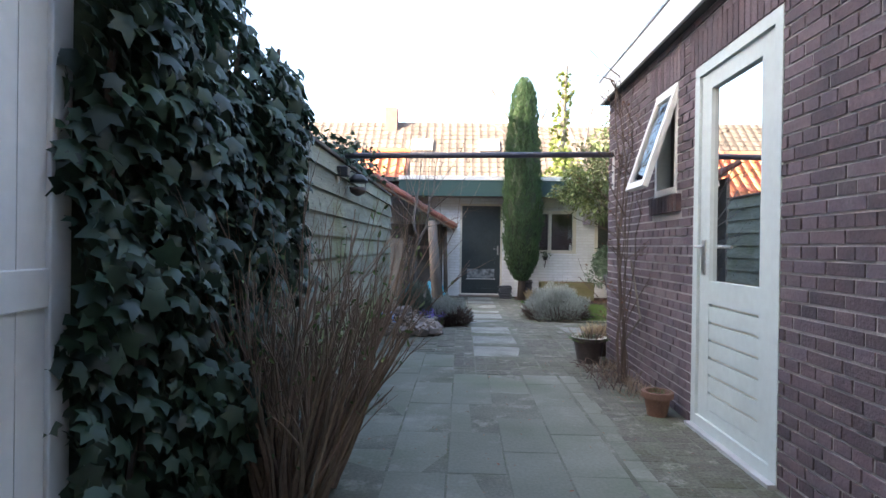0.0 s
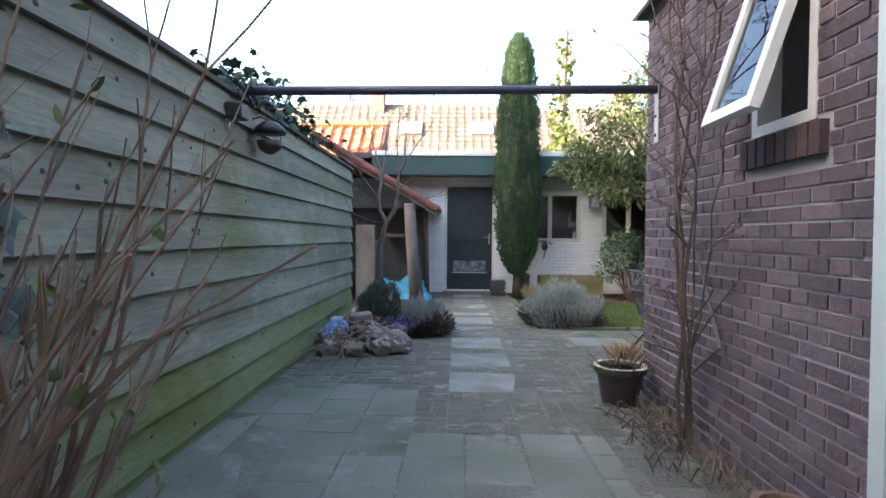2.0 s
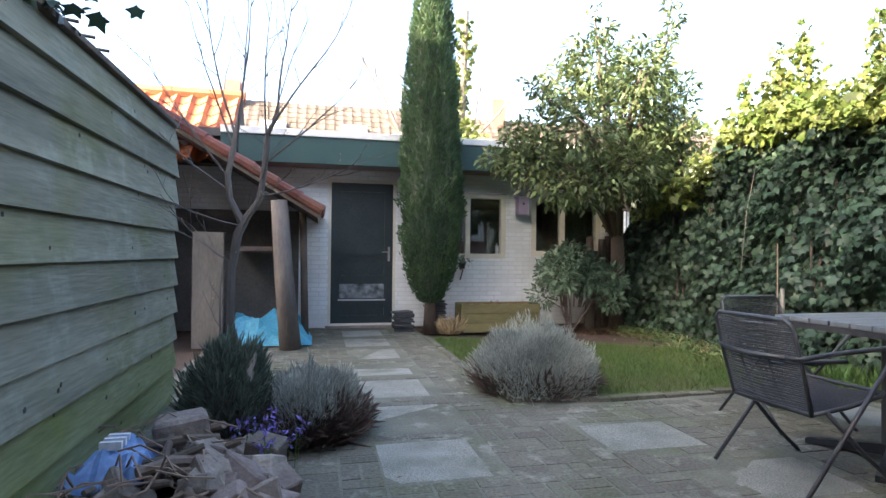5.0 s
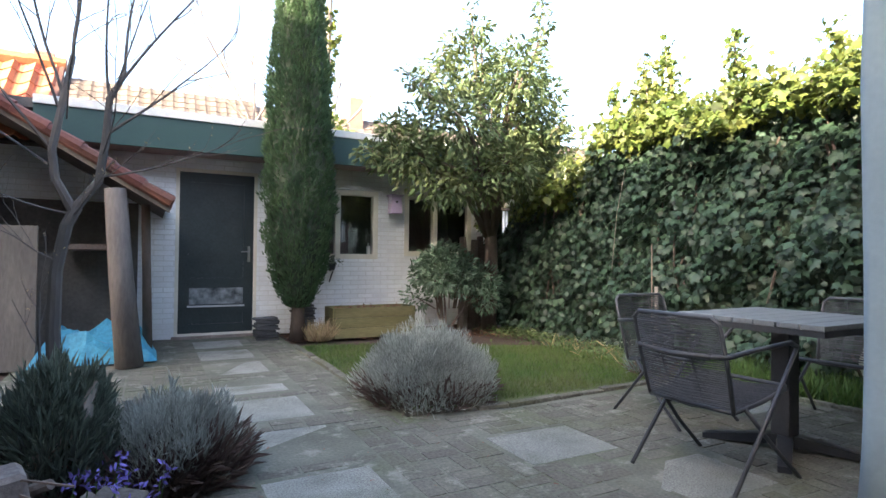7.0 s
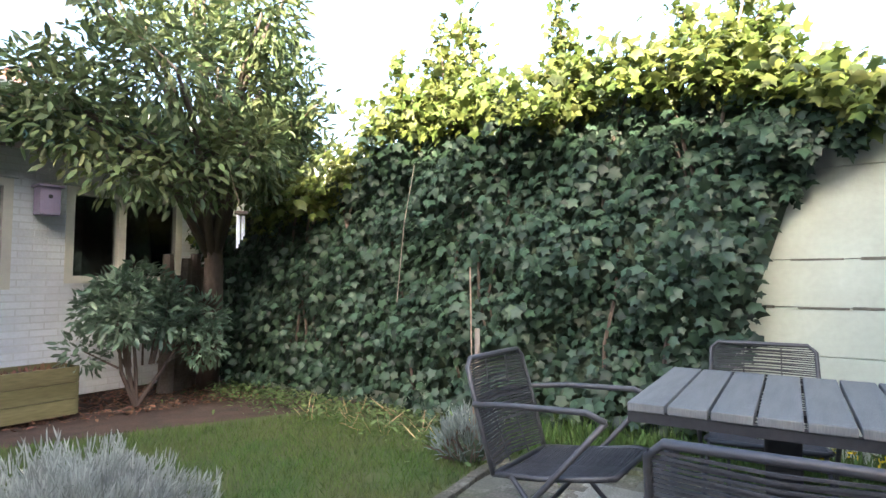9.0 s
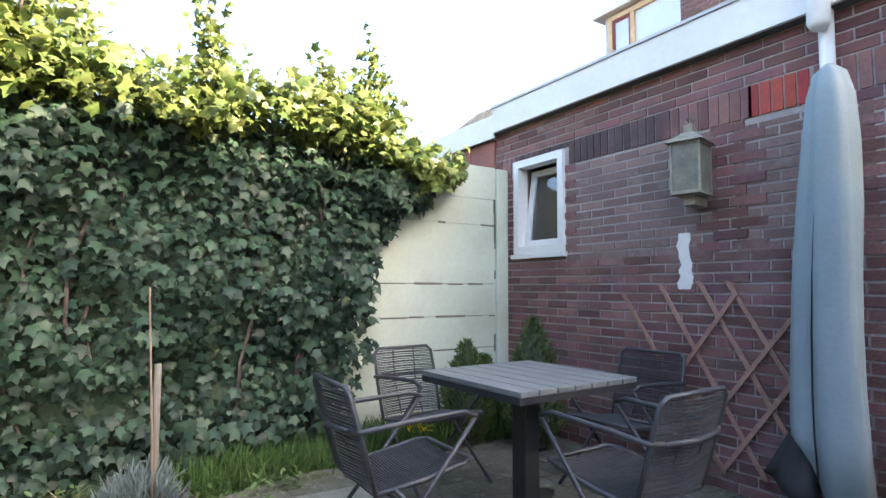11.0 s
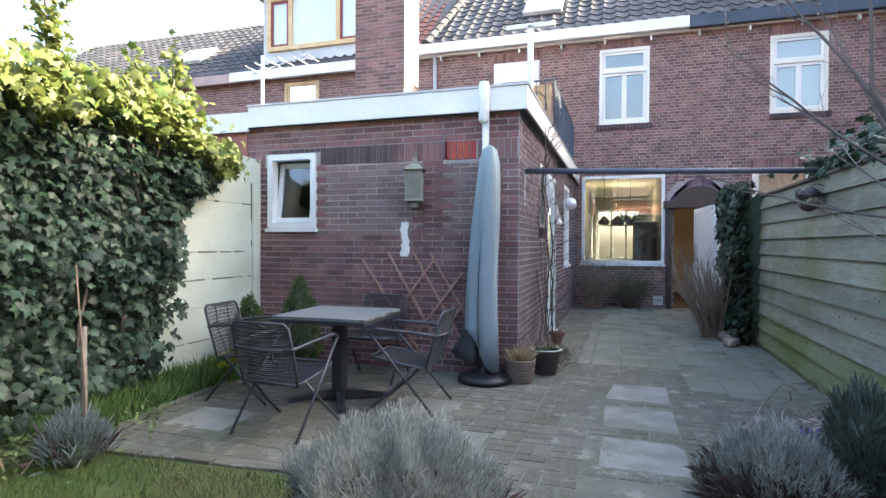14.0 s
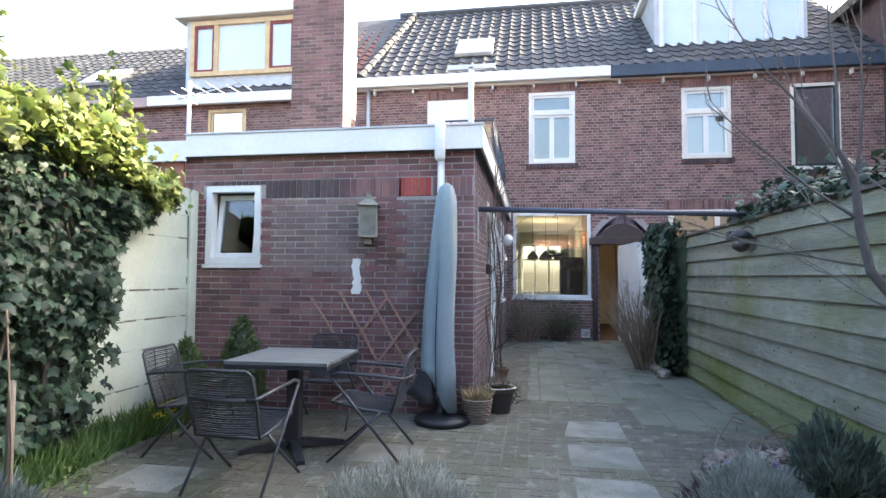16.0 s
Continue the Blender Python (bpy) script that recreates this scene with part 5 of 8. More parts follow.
# ---- paving pieces ----
def pieces(name, cells, material, parent, joined, jmat, h=0.02, limit=300):
    """cells: (x0, y0, x1, y1, single). Alike pieces share a mesh; the rest is one mesh."""
    rr = random.Random(11)
    cache, g, n = {}, G(), 0
    for x0, y0, x1, y1, one in cells:
        key = (round(x1 - x0, 3), round(y1 - y0, 3))
        dz = rr.uniform(-0.0012, 0.002) if x1 - x0 < 0.21 else rr.uniform(-0.0025, 0.002)
        if one and n < limit:
            if key not in cache:
                a, b = key[0] / 2, key[1] / 2
                q = G()
                e = 0.004
                q.add([(-a, -b, -h), (a, -b, -h), (a, b, -h), (-a, b, -h), (-a, -b, -e), (a, -b, -e), (a, b, -e), (-a, b, -e), (-a + e, -b + e, 0), (a - e, -b + e, 0), (a - e, b - e, 0), (-a + e, b - e, 0)],
                      [(8, 9, 10, 11), (4, 5, 9, 8), (5, 6, 10, 9), (6, 7, 11, 10), (7, 4, 8, 11), (0, 1, 5, 4), (1, 2, 6, 5), (2, 3, 7, 6), (3, 0, 4, 7)])
                cache[key] = q.mesh(name, material)
            ob = new(name, cache[key])
            ob.parent = parent
            ob.matrix_local = pose((x0 + x1) / 2, (y0 + y1) / 2, dz, rr.uniform(-0.4, 0.4), rr.uniform(-0.4, 0.4), rr.uniform(-0.4, 0.4))
            n += 1
        else:
            t = rr.uniform(-0.012, 0.012)
            e = 0.004
            g.add([(x0, y0 + t * 0.3, dz - h), (x1, y0, dz - h), (x1, y1, dz - h), (x0, y1, dz - h), (x0 + e, y0 + e, dz), (x1 - e, y0 + e, dz + t * 0.2), (x1 - e, y1 - e, dz), (x0 + e, y1 - e, dz - t * 0.2)],
                  [(4, 5, 6, 7), (0, 1, 5, 4), (1, 2, 6, 5), (2, 3, 7, 6), (3, 0, 4, 7)])
    if g.v:
        part(joined, g, jmat, parent, kind="stuff")


cells = []
for i in range(-4, 3):
    x0 = 0.37 + 0.296 * i
    end = 5.42 if i >= 0 else 6.35 - 0.1 * (i % 2)
    y0 = 5.085 - 0.6 * 10 + (0.3 if i % 3 == 1 else 0.0)
    while y0 < end:
        a, b = max(y0, YH), min(y0 + 0.6, end)
        if b - a > 0.1 and x0 > -0.9:
            cells.append((x0 + 0.003, a + 0.0015, x0 + 0.293, b - 0.0015, True))
        y0 += 0.6
pieces("paving_tile", cells, TILE, paving_bed, "tiles", TILE)
cells = []
for j in range(13):
    y = 1.9 + j * 0.27
    cells.append((1.275, y + 0.006, 1.405, y + 0.264, True))
pieces("border_stone", cells, TILE, paving_bed, "stones", TILE)


def in_tiles(x, y):
    return (x < 1.262 and y < 5.43) or (x < 0.37 and y < 6.36) or (1.26 < x < 1.41 and 1.88 < y < 5.43)


cells = []
rr = random.Random(2)


def lay(x, y, x1, y1):
    """One paver, unless something else lies there; those along the wall and at the head of the slabs are single pieces."""
    cx, cy = (x + x1) / 2, (y + y1) / 2
    xe = XW - 0.02 if cy < YN else (XE - 0.45 if cy < 8.8 else 1.52)
    x1 = min(x1, xe)
    if x1 - x < 0.04 or in_tiles(cx, cy) or in_slab(cx, cy, 0.04) or (cx < -0.15 and 7.3 < cy < 10.8) or rr.random() < 0.03:
        return
    near = (1.41 < cx < 1.9 and 2.2 < cy < 5.2) or (5.6 < cy < 7.2 and 0.1 < cx < 1.7)
    cells.append((x + 0.004, y + 0.004, x1 - 0.004, y1 - 0.004, near))


# basket weave on the terrace, rows across between the slabs, rows along the wall
for i in range(-5, 24):
    for j in range(-3, 66):
        x, y = 0.17 + 0.2 * i, 0.2 * j
        if y < YH or y > YS - 0.2:
            continue
        if 0.5 < x + 0.1 < 1.1 and y > 6.0 or x > 1.4 and y < 5.4 or (i + j) % 2:
            lay(x, y, x + 0.2, y + 0.1), lay(x, y + 0.1, x + 0.2, y + 0.2)
        else:
            lay(x, y, x + 0.1, y + 0.2), lay(x + 0.1, y, x + 0.2, y + 0.2)
pieces("paver", cells, PAVER, paving_bed, "pavers", PAVER_I)
pieces("slab", [(a, b, c, d, True) for a, b, c, d in SLABS], SLAB, paving_bed, "slabs", SLAB, 0.03)
# edging stones round the lawn
edging = tagged(new("lawn_edging"), "row of dark brick edging stones round the lawn", "edging", kind="structure")
for (ax, ay), (bx, by) in zip(LAWN_EDGE, LAWN_EDGE[1:]):
    L = math.hypot(bx - ax, by - ay)
    k = max(1, int(L / 0.21))
    for i in range(k):
        f = (i + 0.5) / k
        ob = part("edging_stone", G().box(-L / k / 2 + 0.004, -0.032, -0.05, L / k / 2 - 0.004, 0.032, 0.022 + rr.uniform(-0.008, 0.008), 0.006), PAVER, edging)
        ob.matrix_local = pose(ax + (bx - ax) * f, ay + (by - ay) * f, 0, 0, 0, math.degrees(math.atan2(by - ay, bx - ax)) + rr.uniform(-3, 3))

# lawn and beds
lawn = solo("lawn", G().poly([(1.6, 9.0), (2.3, 8.9), (3.2, 8.95), (3.95, 9.0), (4.15, 8.8), (4.3, 8.3), (4.36, 7.0), (XE, 6.4), (XE, 10.7), (4.2, 10.9), (3.4, 11.3), (2.4, 11.75), (1.62, 12.0)], -0.1, 0.004),
            LAWN, "short green lawn ground", "lawn", "structure")
POLY = [(1.6, 9.0), (3.95, 9.0), (4.2, 9.3), (4.3, 10.6), (3.4, 11.2), (2.4, 11.7), (1.62, 11.9)]


def inside(x, y, poly):
    c = False
    for (ax, ay), (bx, by) in zip(poly, poly[1:] + poly[:1]):
        if (ay > y) != (by > y) and x < (bx - ax) * (y - ay) / (by - ay) + ax:
            c = not c
    return c


def blades(name, n, poly, box, size, mat_, label, cat, lean=0.35):
    ps = []
    while len(ps) < n:
        x, y = RNG.uniform(box[0], box[2]), RNG.uniform(box[1], box[3])
        if inside(x, y, poly) and noise.noise((x * 2.5, y * 2.5, 0)) > -0.8:
            ps.append((x, y, 0.0))
    ps = np.array(ps)
    d = np.stack([RNG.normal(0, lean, n), RNG.normal(0, lean, n), np.ones(n)], 1)
    ob = scatter(name, BLADE_V, BLADE_F, ps, dirs_y(d, RNG.uniform(0, 6.28, n)), RNG.uniform(size[0], size[1], n), mat_)
    return tagged(ob, label, cat, kind="stuff")


blades("grass", 26000, POLY, (1.55, 8.9, 4.4, 12), (0.03, 0.075), GRASS, "short green grass of the lawn", "grass", 0.5)

# ---- brickwork of the extension ----
bricks(wall_w, O_W, (0, 1, 0), (-1, 0, 0), YN - YH, 0, 2.555, holesW + [(WIN_A - YH - 0.07, WIN_B - YH + 0.07, 1.35, 1.49)], BRICK_PI, BRICK_P, (2.75, 3.84, 0.0, 2.3))
g = G()
for a, b, z in ((DOOR_A - 0.08, DOOR_B + 0.08, 2.245), (WIN_A - 0.1, WIN_B + 0.1, 2.26)):
    y = a
    while y < b:
        slab_on(g, (XW, 0, z), (0, 1, 0), (-1, 0, 0), y, y + 0.052, 0, 0.2, 0.005, 0.012)
        y += 0.063
part("soldier_course", g, BRICK_PI, wall_w, kind="stuff")
PATCHES = [(1.05, 2.15, 1.36, 2.13), (0.25, 0.75, 1.36, 2.1)]


def patched(a, z):
    return any(p[0] < a < p[1] and p[2] < z < p[3] for p in PATCHES) or 2.12 < z < 2.28


north_holes = [(WN[0], WN[1], WN[2], WN[3])]
bricks(wall_n, O_N, (1, 0, 0), (0, 1, 0), 4.98 - XW, 0, 2.555, north_holes, BRICK_RI, BRICK_R, (0.1, 3.0, 0.3, 1.32), bond="run", skip=patched)
for i, p in enumerate(PATCHES):
    e0, e1 = p[0] - 0.1, min(p[1] + 0.1, WN[0] - 0.006)
    bricks(wall_n, (XW + e0, YN, 0), (1, 0, 0), (0, 1, 0), e1 - e0, p[2], p[3] - 0.01, [], BRICK_PATCH, bond="run", proud=0.004)
for a, b, m_ in ((0.02, 0.42, BRICK_RI), (0.43, 0.72, BRICK_BRIGHT), (0.73, 1.3, BRICK_RI), (1.31, 2.72, BRICK_SOOT), (2.73, 3.08, BRICK_RI)):
    g, x = G(), a
    while x < b - 0.02:
        over = WN[0] - 0.06 < x < WN[1] + 0.01
        slab_on(g, O_N, (1, 0, 0), (0, 1, 0), x, x + 0.054, max(2.125, WN[3] + 0.012) if over else 2.125, 2.305, -0.01, 0.0095)
        x += 0.066
    part("soldier_course", g, m_, wall_n, kind="stuff")
# lime patch and pinkish wash left on the wall
g = G()
rr = random.Random(77)
left = [(3.075 - 0.05 * (0.8 + 0.2 * math.sin(k * 0.7)) + rr.uniform(-0.012, 0.012), 1.15 + 0.039 * k) for k in range(10)]
right = [(3.075 + 0.05 * (0.8 + 0.2 * math.sin(k * 0.9 + 1)) + rr.uniform(-0.012, 0.012), 1.15 + 0.039 * k) for k in range(10)]
for k in range(9):
    q = [left[k], right[k], right[k + 1], left[k + 1]]
    g.extrude([(x, YN + 0.002, z) for x, z in q], (0, 0.009, 0))
part("lime_patch", g, RENDERED, wall_n, "white lime patch", kind="stuff")


# ---- plants ----
def leafy_wall(name, label, n, xf, y0, y1, ztop, zlow, depth, size, mats, nx=-1.0, bulge=0.3, split=None):
    """Ivy that hangs on a wall running along y: ztop and zlow are functions of y."""
    t = thing(name, label, "ivy")
    y = RNG.uniform(y0, y1, n)
    f = RNG.uniform(0, 1, n) ** 0.85
    zt = np.array([ztop(a) for a in y])
    zl = np.array([zlow(a) for a in y])
    z = zl + (zt - zl) * f
    lump = np.array([noise.noise((a * 1.7, b * 2.2, 3.1)) + 0.55 * noise.noise((a * 4.6, b * 5.2, 7.7)) for a, b in zip(y, z)])
    x = xf + nx * np.maximum(0.02, depth * (0.55 + bulge * lump) + RNG.uniform(-0.09, 0.07, n))
    P = np.stack([x, y, z], 1)
    nor = np.stack([np.full(n, nx), RNG.normal(0, 0.6, n), RNG.normal(0.6, 0.55, n)], 1)
    R = frames_of(nor, math.pi + RNG.normal(0, 0.8, n))
    S = RNG.uniform(size[0], size[1], n)
    # leaves above split take the second, sunlit colour
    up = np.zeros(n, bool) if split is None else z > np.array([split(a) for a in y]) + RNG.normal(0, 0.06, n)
    for sel, m_, nm in ((~up, mats[0], "leaves"), (up, mats[1], "sunlit_leaves")):
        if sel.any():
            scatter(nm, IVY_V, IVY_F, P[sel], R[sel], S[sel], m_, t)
    g, rr = G(), random.Random(4)
    for k in range(int((y1 - y0) * 3)):
        yy = rr.uniform(y0, y1)
        pts = [(xf + nx * 0.03, yy, zlow(yy))]
        zz = zlow(yy)
        while zz < ztop(yy) - 0.2:
            zz += 0.3
            yy += rr.uniform(-0.1, 0.1)
            pts.append((xf + nx * depth * 0.4, min(max(yy, y0), y1), zz))
        if len(pts) > 1:
            g.tube(pts, 0.012, 5)
    part("woody_growth", g, BARK_D, t, kind="stuff")
    # solid body behind the leaves, coloured as the shade in their gaps
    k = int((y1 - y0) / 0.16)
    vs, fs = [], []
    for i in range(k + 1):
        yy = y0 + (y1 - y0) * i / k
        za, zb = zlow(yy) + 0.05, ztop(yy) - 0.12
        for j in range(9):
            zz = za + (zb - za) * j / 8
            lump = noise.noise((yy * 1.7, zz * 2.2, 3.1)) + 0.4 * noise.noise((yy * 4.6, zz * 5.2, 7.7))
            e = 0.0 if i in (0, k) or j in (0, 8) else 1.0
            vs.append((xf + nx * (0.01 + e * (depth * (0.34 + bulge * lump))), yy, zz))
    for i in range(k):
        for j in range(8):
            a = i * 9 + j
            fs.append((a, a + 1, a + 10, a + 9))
    part("shade_core", G().add(vs, fs), SHADE_CORE, t, kind="stuff")
    return t


def top_e(y):
    """Height of the ivy along the wall: a low end, a level run, a drop towards the tree."""
    s = max(0.0, min(1.0, (y - 7.15) / 0.6))
    drop = max(0.0, min(1.0, (y - 10.2) / 0.8))
    return 2.08 + s * (0.32 + 0.2 * noise.noise((y * 1.3, 0, 9)) + 0.13 * noise.noise((y * 4, 0, 2))) - 0.45 * drop - max(0, y - 11) * 0.15


def low_e(y):
    if y > 7.86:
        return 0.06
    if y > 7.6:
        return 0.35 + (7.86 - y) * 3.4 + 0.18 * math.sin(y * 34)
    return 1.5 + (7.6 - y) * 0.95 + 0.10 * math.sin(y * 25)


leafy_wall("ivy_hedge", "dense dark ivy covering the concrete wall, sunlit on top", 15000, XE, 6.85, 12.9, top_e, low_e, 0.36, (0.04, 0.104), (IVY, IVY_SUN), bulge=0.6, split=lambda y: top_e(y) - 0.2)
# crest of the ivy in the sunlit leaf colour, with upright shoots
t = thing("ivy_crest", "sunlit yellow-green ivy shoots standing over the wall", "ivy")
n = 2900
y = RNG.uniform(7.1, 11.6, n)
z = np.array([top_e(a) for a in y]) + RNG.uniform(-0.22, 0.10, n) + 0.4 * np.maximum(0, np.array([noise.noise((a * 1.3, 5, 1)) for a in y])) * RNG.uniform(0, 0.6, n)
P = np.stack([XE - 0.18 + RNG.normal(0, 0.17, n), y, z], 1)
nor = np.stack([RNG.normal(-0.5, 0.5, n), RNG.normal(0, 0.5, n), RNG.normal(0.6, 0.4, n)], 1)
scatter("leaves", IVY_V, IVY_F, P, frames_of(nor, RNG.uniform(0, 6.28, n)), RNG.uniform(0.05, 0.115, n), IVY_SUN, t)
g, rr, tips = G(), random.Random(8), []
for yy, hh in ((7.7, 0.3), (7.8, 0.5), (7.95, 0.35), (8.75, 0.62), (8.85, 0.4), (9.48, 0.6), (9.58, 0.75), (9.7, 0.55), (9.9, 0.35), (10.1, 0.35)):
    p = Vector((XE - 0.15 + rr.uniform(-0.1, 0.1), yy, top_e(yy) - 0.2))
    pts = [p.copy()]
    d = Vector((rr.uniform(-0.15, 0.1), rr.uniform(-0.2, 0.2), 1))
    for i in range(9):
        p = p + (d + Vector((rr.uniform(-0.2, 0.2), rr.uniform(-0.2, 0.2), 0))) * (hh + 0.2) / 9
        pts.append(p.copy())
        for k in range(44 - i * 4):
            w_ = 0.16 - 0.015 * i
            tips.append(p + Vector((rr.gauss(0, w_ * 0.8), rr.gauss(0, w_), rr.gauss(0, 0.07))))
    g.tube(pts, [0.008] * 9 + [0.003], 5)
part("woody_growth", g, TWIG, t, kind="stuff")
n = len(tips)
nor = np.stack([RNG.normal(-0.3, 0.6, n), RNG.normal(0, 0.6, n), RNG.normal(0.4, 0.5, n)], 1)
scatter("shoot_leaves", IVY_V, IVY_F, np.array([tuple(p) for p in tips]), frames_of(nor, RNG.uniform(0, 6.28, n)), RNG.uniform(0.045, 0.085, n), IVY_SUN, t)

# dark ivy over the near end of the fence
leafy_wall("fence_ivy", "thick dark ivy over the end of the fence", 4600, XF, 2.0, 3.7, lambda y: 2.15 - 0.10 * max(0, y - 2.6) + 0.06 * math.sin(y * 9), lambda y: 0.05, 0.34,
           (0.04, 0.11), (IVY, IVY), nx=1.0, bulge=0.45)
# ivy clump on top of the fence
t = thing("fence_top_ivy", "mound of ivy spilling over the top of the fence", "ivy")
n = 1500
y = RNG.uniform(5.6, 7.7, n)
P = np.stack([XF - 0.25 + RNG.normal(0, 0.17, n), y, 1.9 + np.abs(RNG.normal(0, 0.12, n)) * (1.2 - 0.5 * np.abs(y - 6.6))], 1)
scatter("leaves", IVY_V, IVY_F, P, frames_of(np.stack([RNG.normal(0.3, 0.6, n), RNG.normal(0, 0.5, n), RNG.normal(0.7, 0.3, n)], 1), RNG.uniform(0, 6.28, n)), RNG.uniform(0.05, 0.09, n), IVY, t)
g = G()
for k in range(14):
    yy = 5.7 + k * 0.18
    g.tube([(XF - 0.3, yy, 1.75), (XF - 0.2, yy + 0.1, 2.0), (XF - 0.05, yy + 0.22, 2.02)], 0.008, 5)
part("woody_growth", g, BARK_D, t, kind="stuff")


def crown_core(cx, cy, prof, seg=18, seed=1.0, amp=0.12):
    vs, fs = [], []
    for i, (r, z) in enumerate(prof):
        for j in range(seg):
            a = 2 * math.pi * j / seg
            k = 1 + amp * noise.noise((math.cos(a) * 2 + seed, math.sin(a) * 2, z * 3))
            vs.append((cx + r * k * math.cos(a), cy + r * k * math.sin(a), z))
    for i in range(len(prof) - 1):
        for j in range(seg):
            a, b = i * seg + j, i * seg + (j + 1) % seg
            fs.append((a, b, b + seg, a + seg))
    fs += [tuple(reversed(range(seg))), tuple((len(prof) - 1) * seg + j for j in range(seg))]
    return G().add(vs, fs)


# columnar cypress by the shed
def column_conifer(name, label, cx, cy, prof, n, size, material, trunk):
    t = thing(name, label, "tree")
    part("trunk", G().tube([(cx, cy, 0), (cx + 0.01, cy, trunk), (cx, cy, prof[-1][1] * 0.8)], [0.09, 0.075, 0.02], 9), BARK_D, t, smooth=True)
    # solid filler coloured as the shaded inside of the crown
    part("crown_shade_core", crown_core(cx, cy, [(r * 0.82, z) for r, z in prof]), SHADE_CORE, t, kind="stuff")
    zs = np.array([p[1] for p in prof])
    rs = np.array([p[0] for p in prof])
    z = RNG.uniform(zs[0], zs[-1], n * 2)
    keep = RNG.uniform(0, 1, n * 2) < (np.interp(z, zs, rs) / rs.max() + 0.12)
    z = z[keep][:n]
    n = len(z)
    a = RNG.uniform(0, 2 * math.pi, n)
    lump = np.array([0.55 * noise.noise((math.cos(b) * 2.2 + cx, math.sin(b) * 2.2, c * 2.0)) + 1.0 * noise.noise((math.cos(b) * 4.6, math.sin(b) * 4.6 + cx, c * 2.6)) + 0.5 * noise.noise((math.cos(b) * 11, math.sin(b) * 11, c * 8)) for b, c in zip(a, z)])
    r = np.interp(z, zs, rs) * (0.92 + 0.30 * lump) + RNG.normal(0, 0.014, n)
    P = np.stack([cx + r * np.cos(a), cy + r * np.sin(a), z], 1)
    d = np.stack([np.cos(a) * 0.8 + RNG.normal(0, 0.4, n), np.sin(a) * 0.8 + RNG.normal(0, 0.4, n), np.ones(n)], 1)
    scatter("crown", SPRAY_V, SPRAY_F, P, dirs_y(d, RNG.uniform(0, 6.28, n)), RNG.uniform(size[0], size[1], n), material, t)
    return t


column_conifer("cypress", "tall narrow green columnar cypress by the shed", 1.70, 12.42,
               [(0.12, 0.40), (0.22, 0.58), (0.30, 0.85), (0.37, 1.3), (0.39, 1.8), (0.37, 2.4), (0.34, 3.0), (0.30, 3.6), (0.26, 4.0), (0.20, 4.35), (0.13, 4.55), (0.03, 4.68)], 21000, (0.035, 0.075), CYPRESS, 0.45)
for cx, cy, s, w_ in ((4.42, 6.98, 0.80, 1.2), (4.08, 6.62, 1.0, 1.4), (4.55, 6.72, 0.66, 0.95)):
    column_conifer("small_conifer", "small cone-shaped green conifer at the wall foot", cx, cy, [(0.08 * w_, 0.05), (0.145 * w_, 0.2), (0.14 * w_, 0.42), (0.095 * w_, 0.66 * s), (0.015, 0.94 * s)], 2600, (0.025, 0.05), CONIFER, 0.05)


def leaf_cloud(name, clumps, n, size, tv, tf, material, parent, droop=0.2, seed=0):
    """Leaves in clumps (x, y, z, radius), thicker towards the outside."""
    P, N = [], []
    w = np.array([c[3] ** 2 for c in clumps])
    pick = RNG.choice(len(clumps), n, p=w / w.sum())
    d = RNG.normal(0, 1, (n, 3))
    d /= np.linalg.norm(d, axis=1, keepdims=True)
    rad = RNG.uniform(0.35, 1.05, n) ** 0.6
    c = np.array([k[:3] for k in clumps])[pick]
    r = np.array([k[3] for k in clumps])[pick]
    P = c + d * (rad * r)[:, None]
    ydir = d + RNG.normal(0, 0.5, (n, 3)) + np.array((0, 0, -droop))
    return scatter(name, tv, tf, P, dirs_y(ydir, RNG.normal(0, 0.7, n)), RNG.uniform(size[0], size[1], n), material, parent)


# evergreen tree in the corner
t = thing("laurel_tree", "spreading evergreen tree with glossy leaves in the corner", "tree")
g, rr = G(), random.Random(21)
trunk = [(4.42, 12.45, 0), (4.36, 12.3, 0.6), (4.2, 12.05, 1.2), (4.05, 11.9, 1.8)]
g.tube(trunk, [0.11, 0.1, 0.085, 0.07], 9)
clumps = [(4.75, 11.6, 2.3, 0.32), (5.0, 11.8, 2.5, 0.34), (4.6, 11.5, 2.7, 0.3), (4.9, 11.4, 2.15, 0.26)]
for k in range(22):
    a = rr.uniform(0, 6.28)
    q = Vector((3.8 + math.cos(a) * rr.uniform(0.3, 1.35), 11.75 + math.sin(a) * rr.uniform(0.2, 0.75), rr.uniform(2.0, 3.35)))
    g.tube([trunk[2] if k % 2 else trunk[3], Vector(trunk[3]).lerp(q, 0.5) + Vector((0, 0, 0.1)), q], [0.045, 0.028, 0.012], 6)
    clumps.append((q.x, q.y, q.z, rr.uniform(0.22, 0.42)))
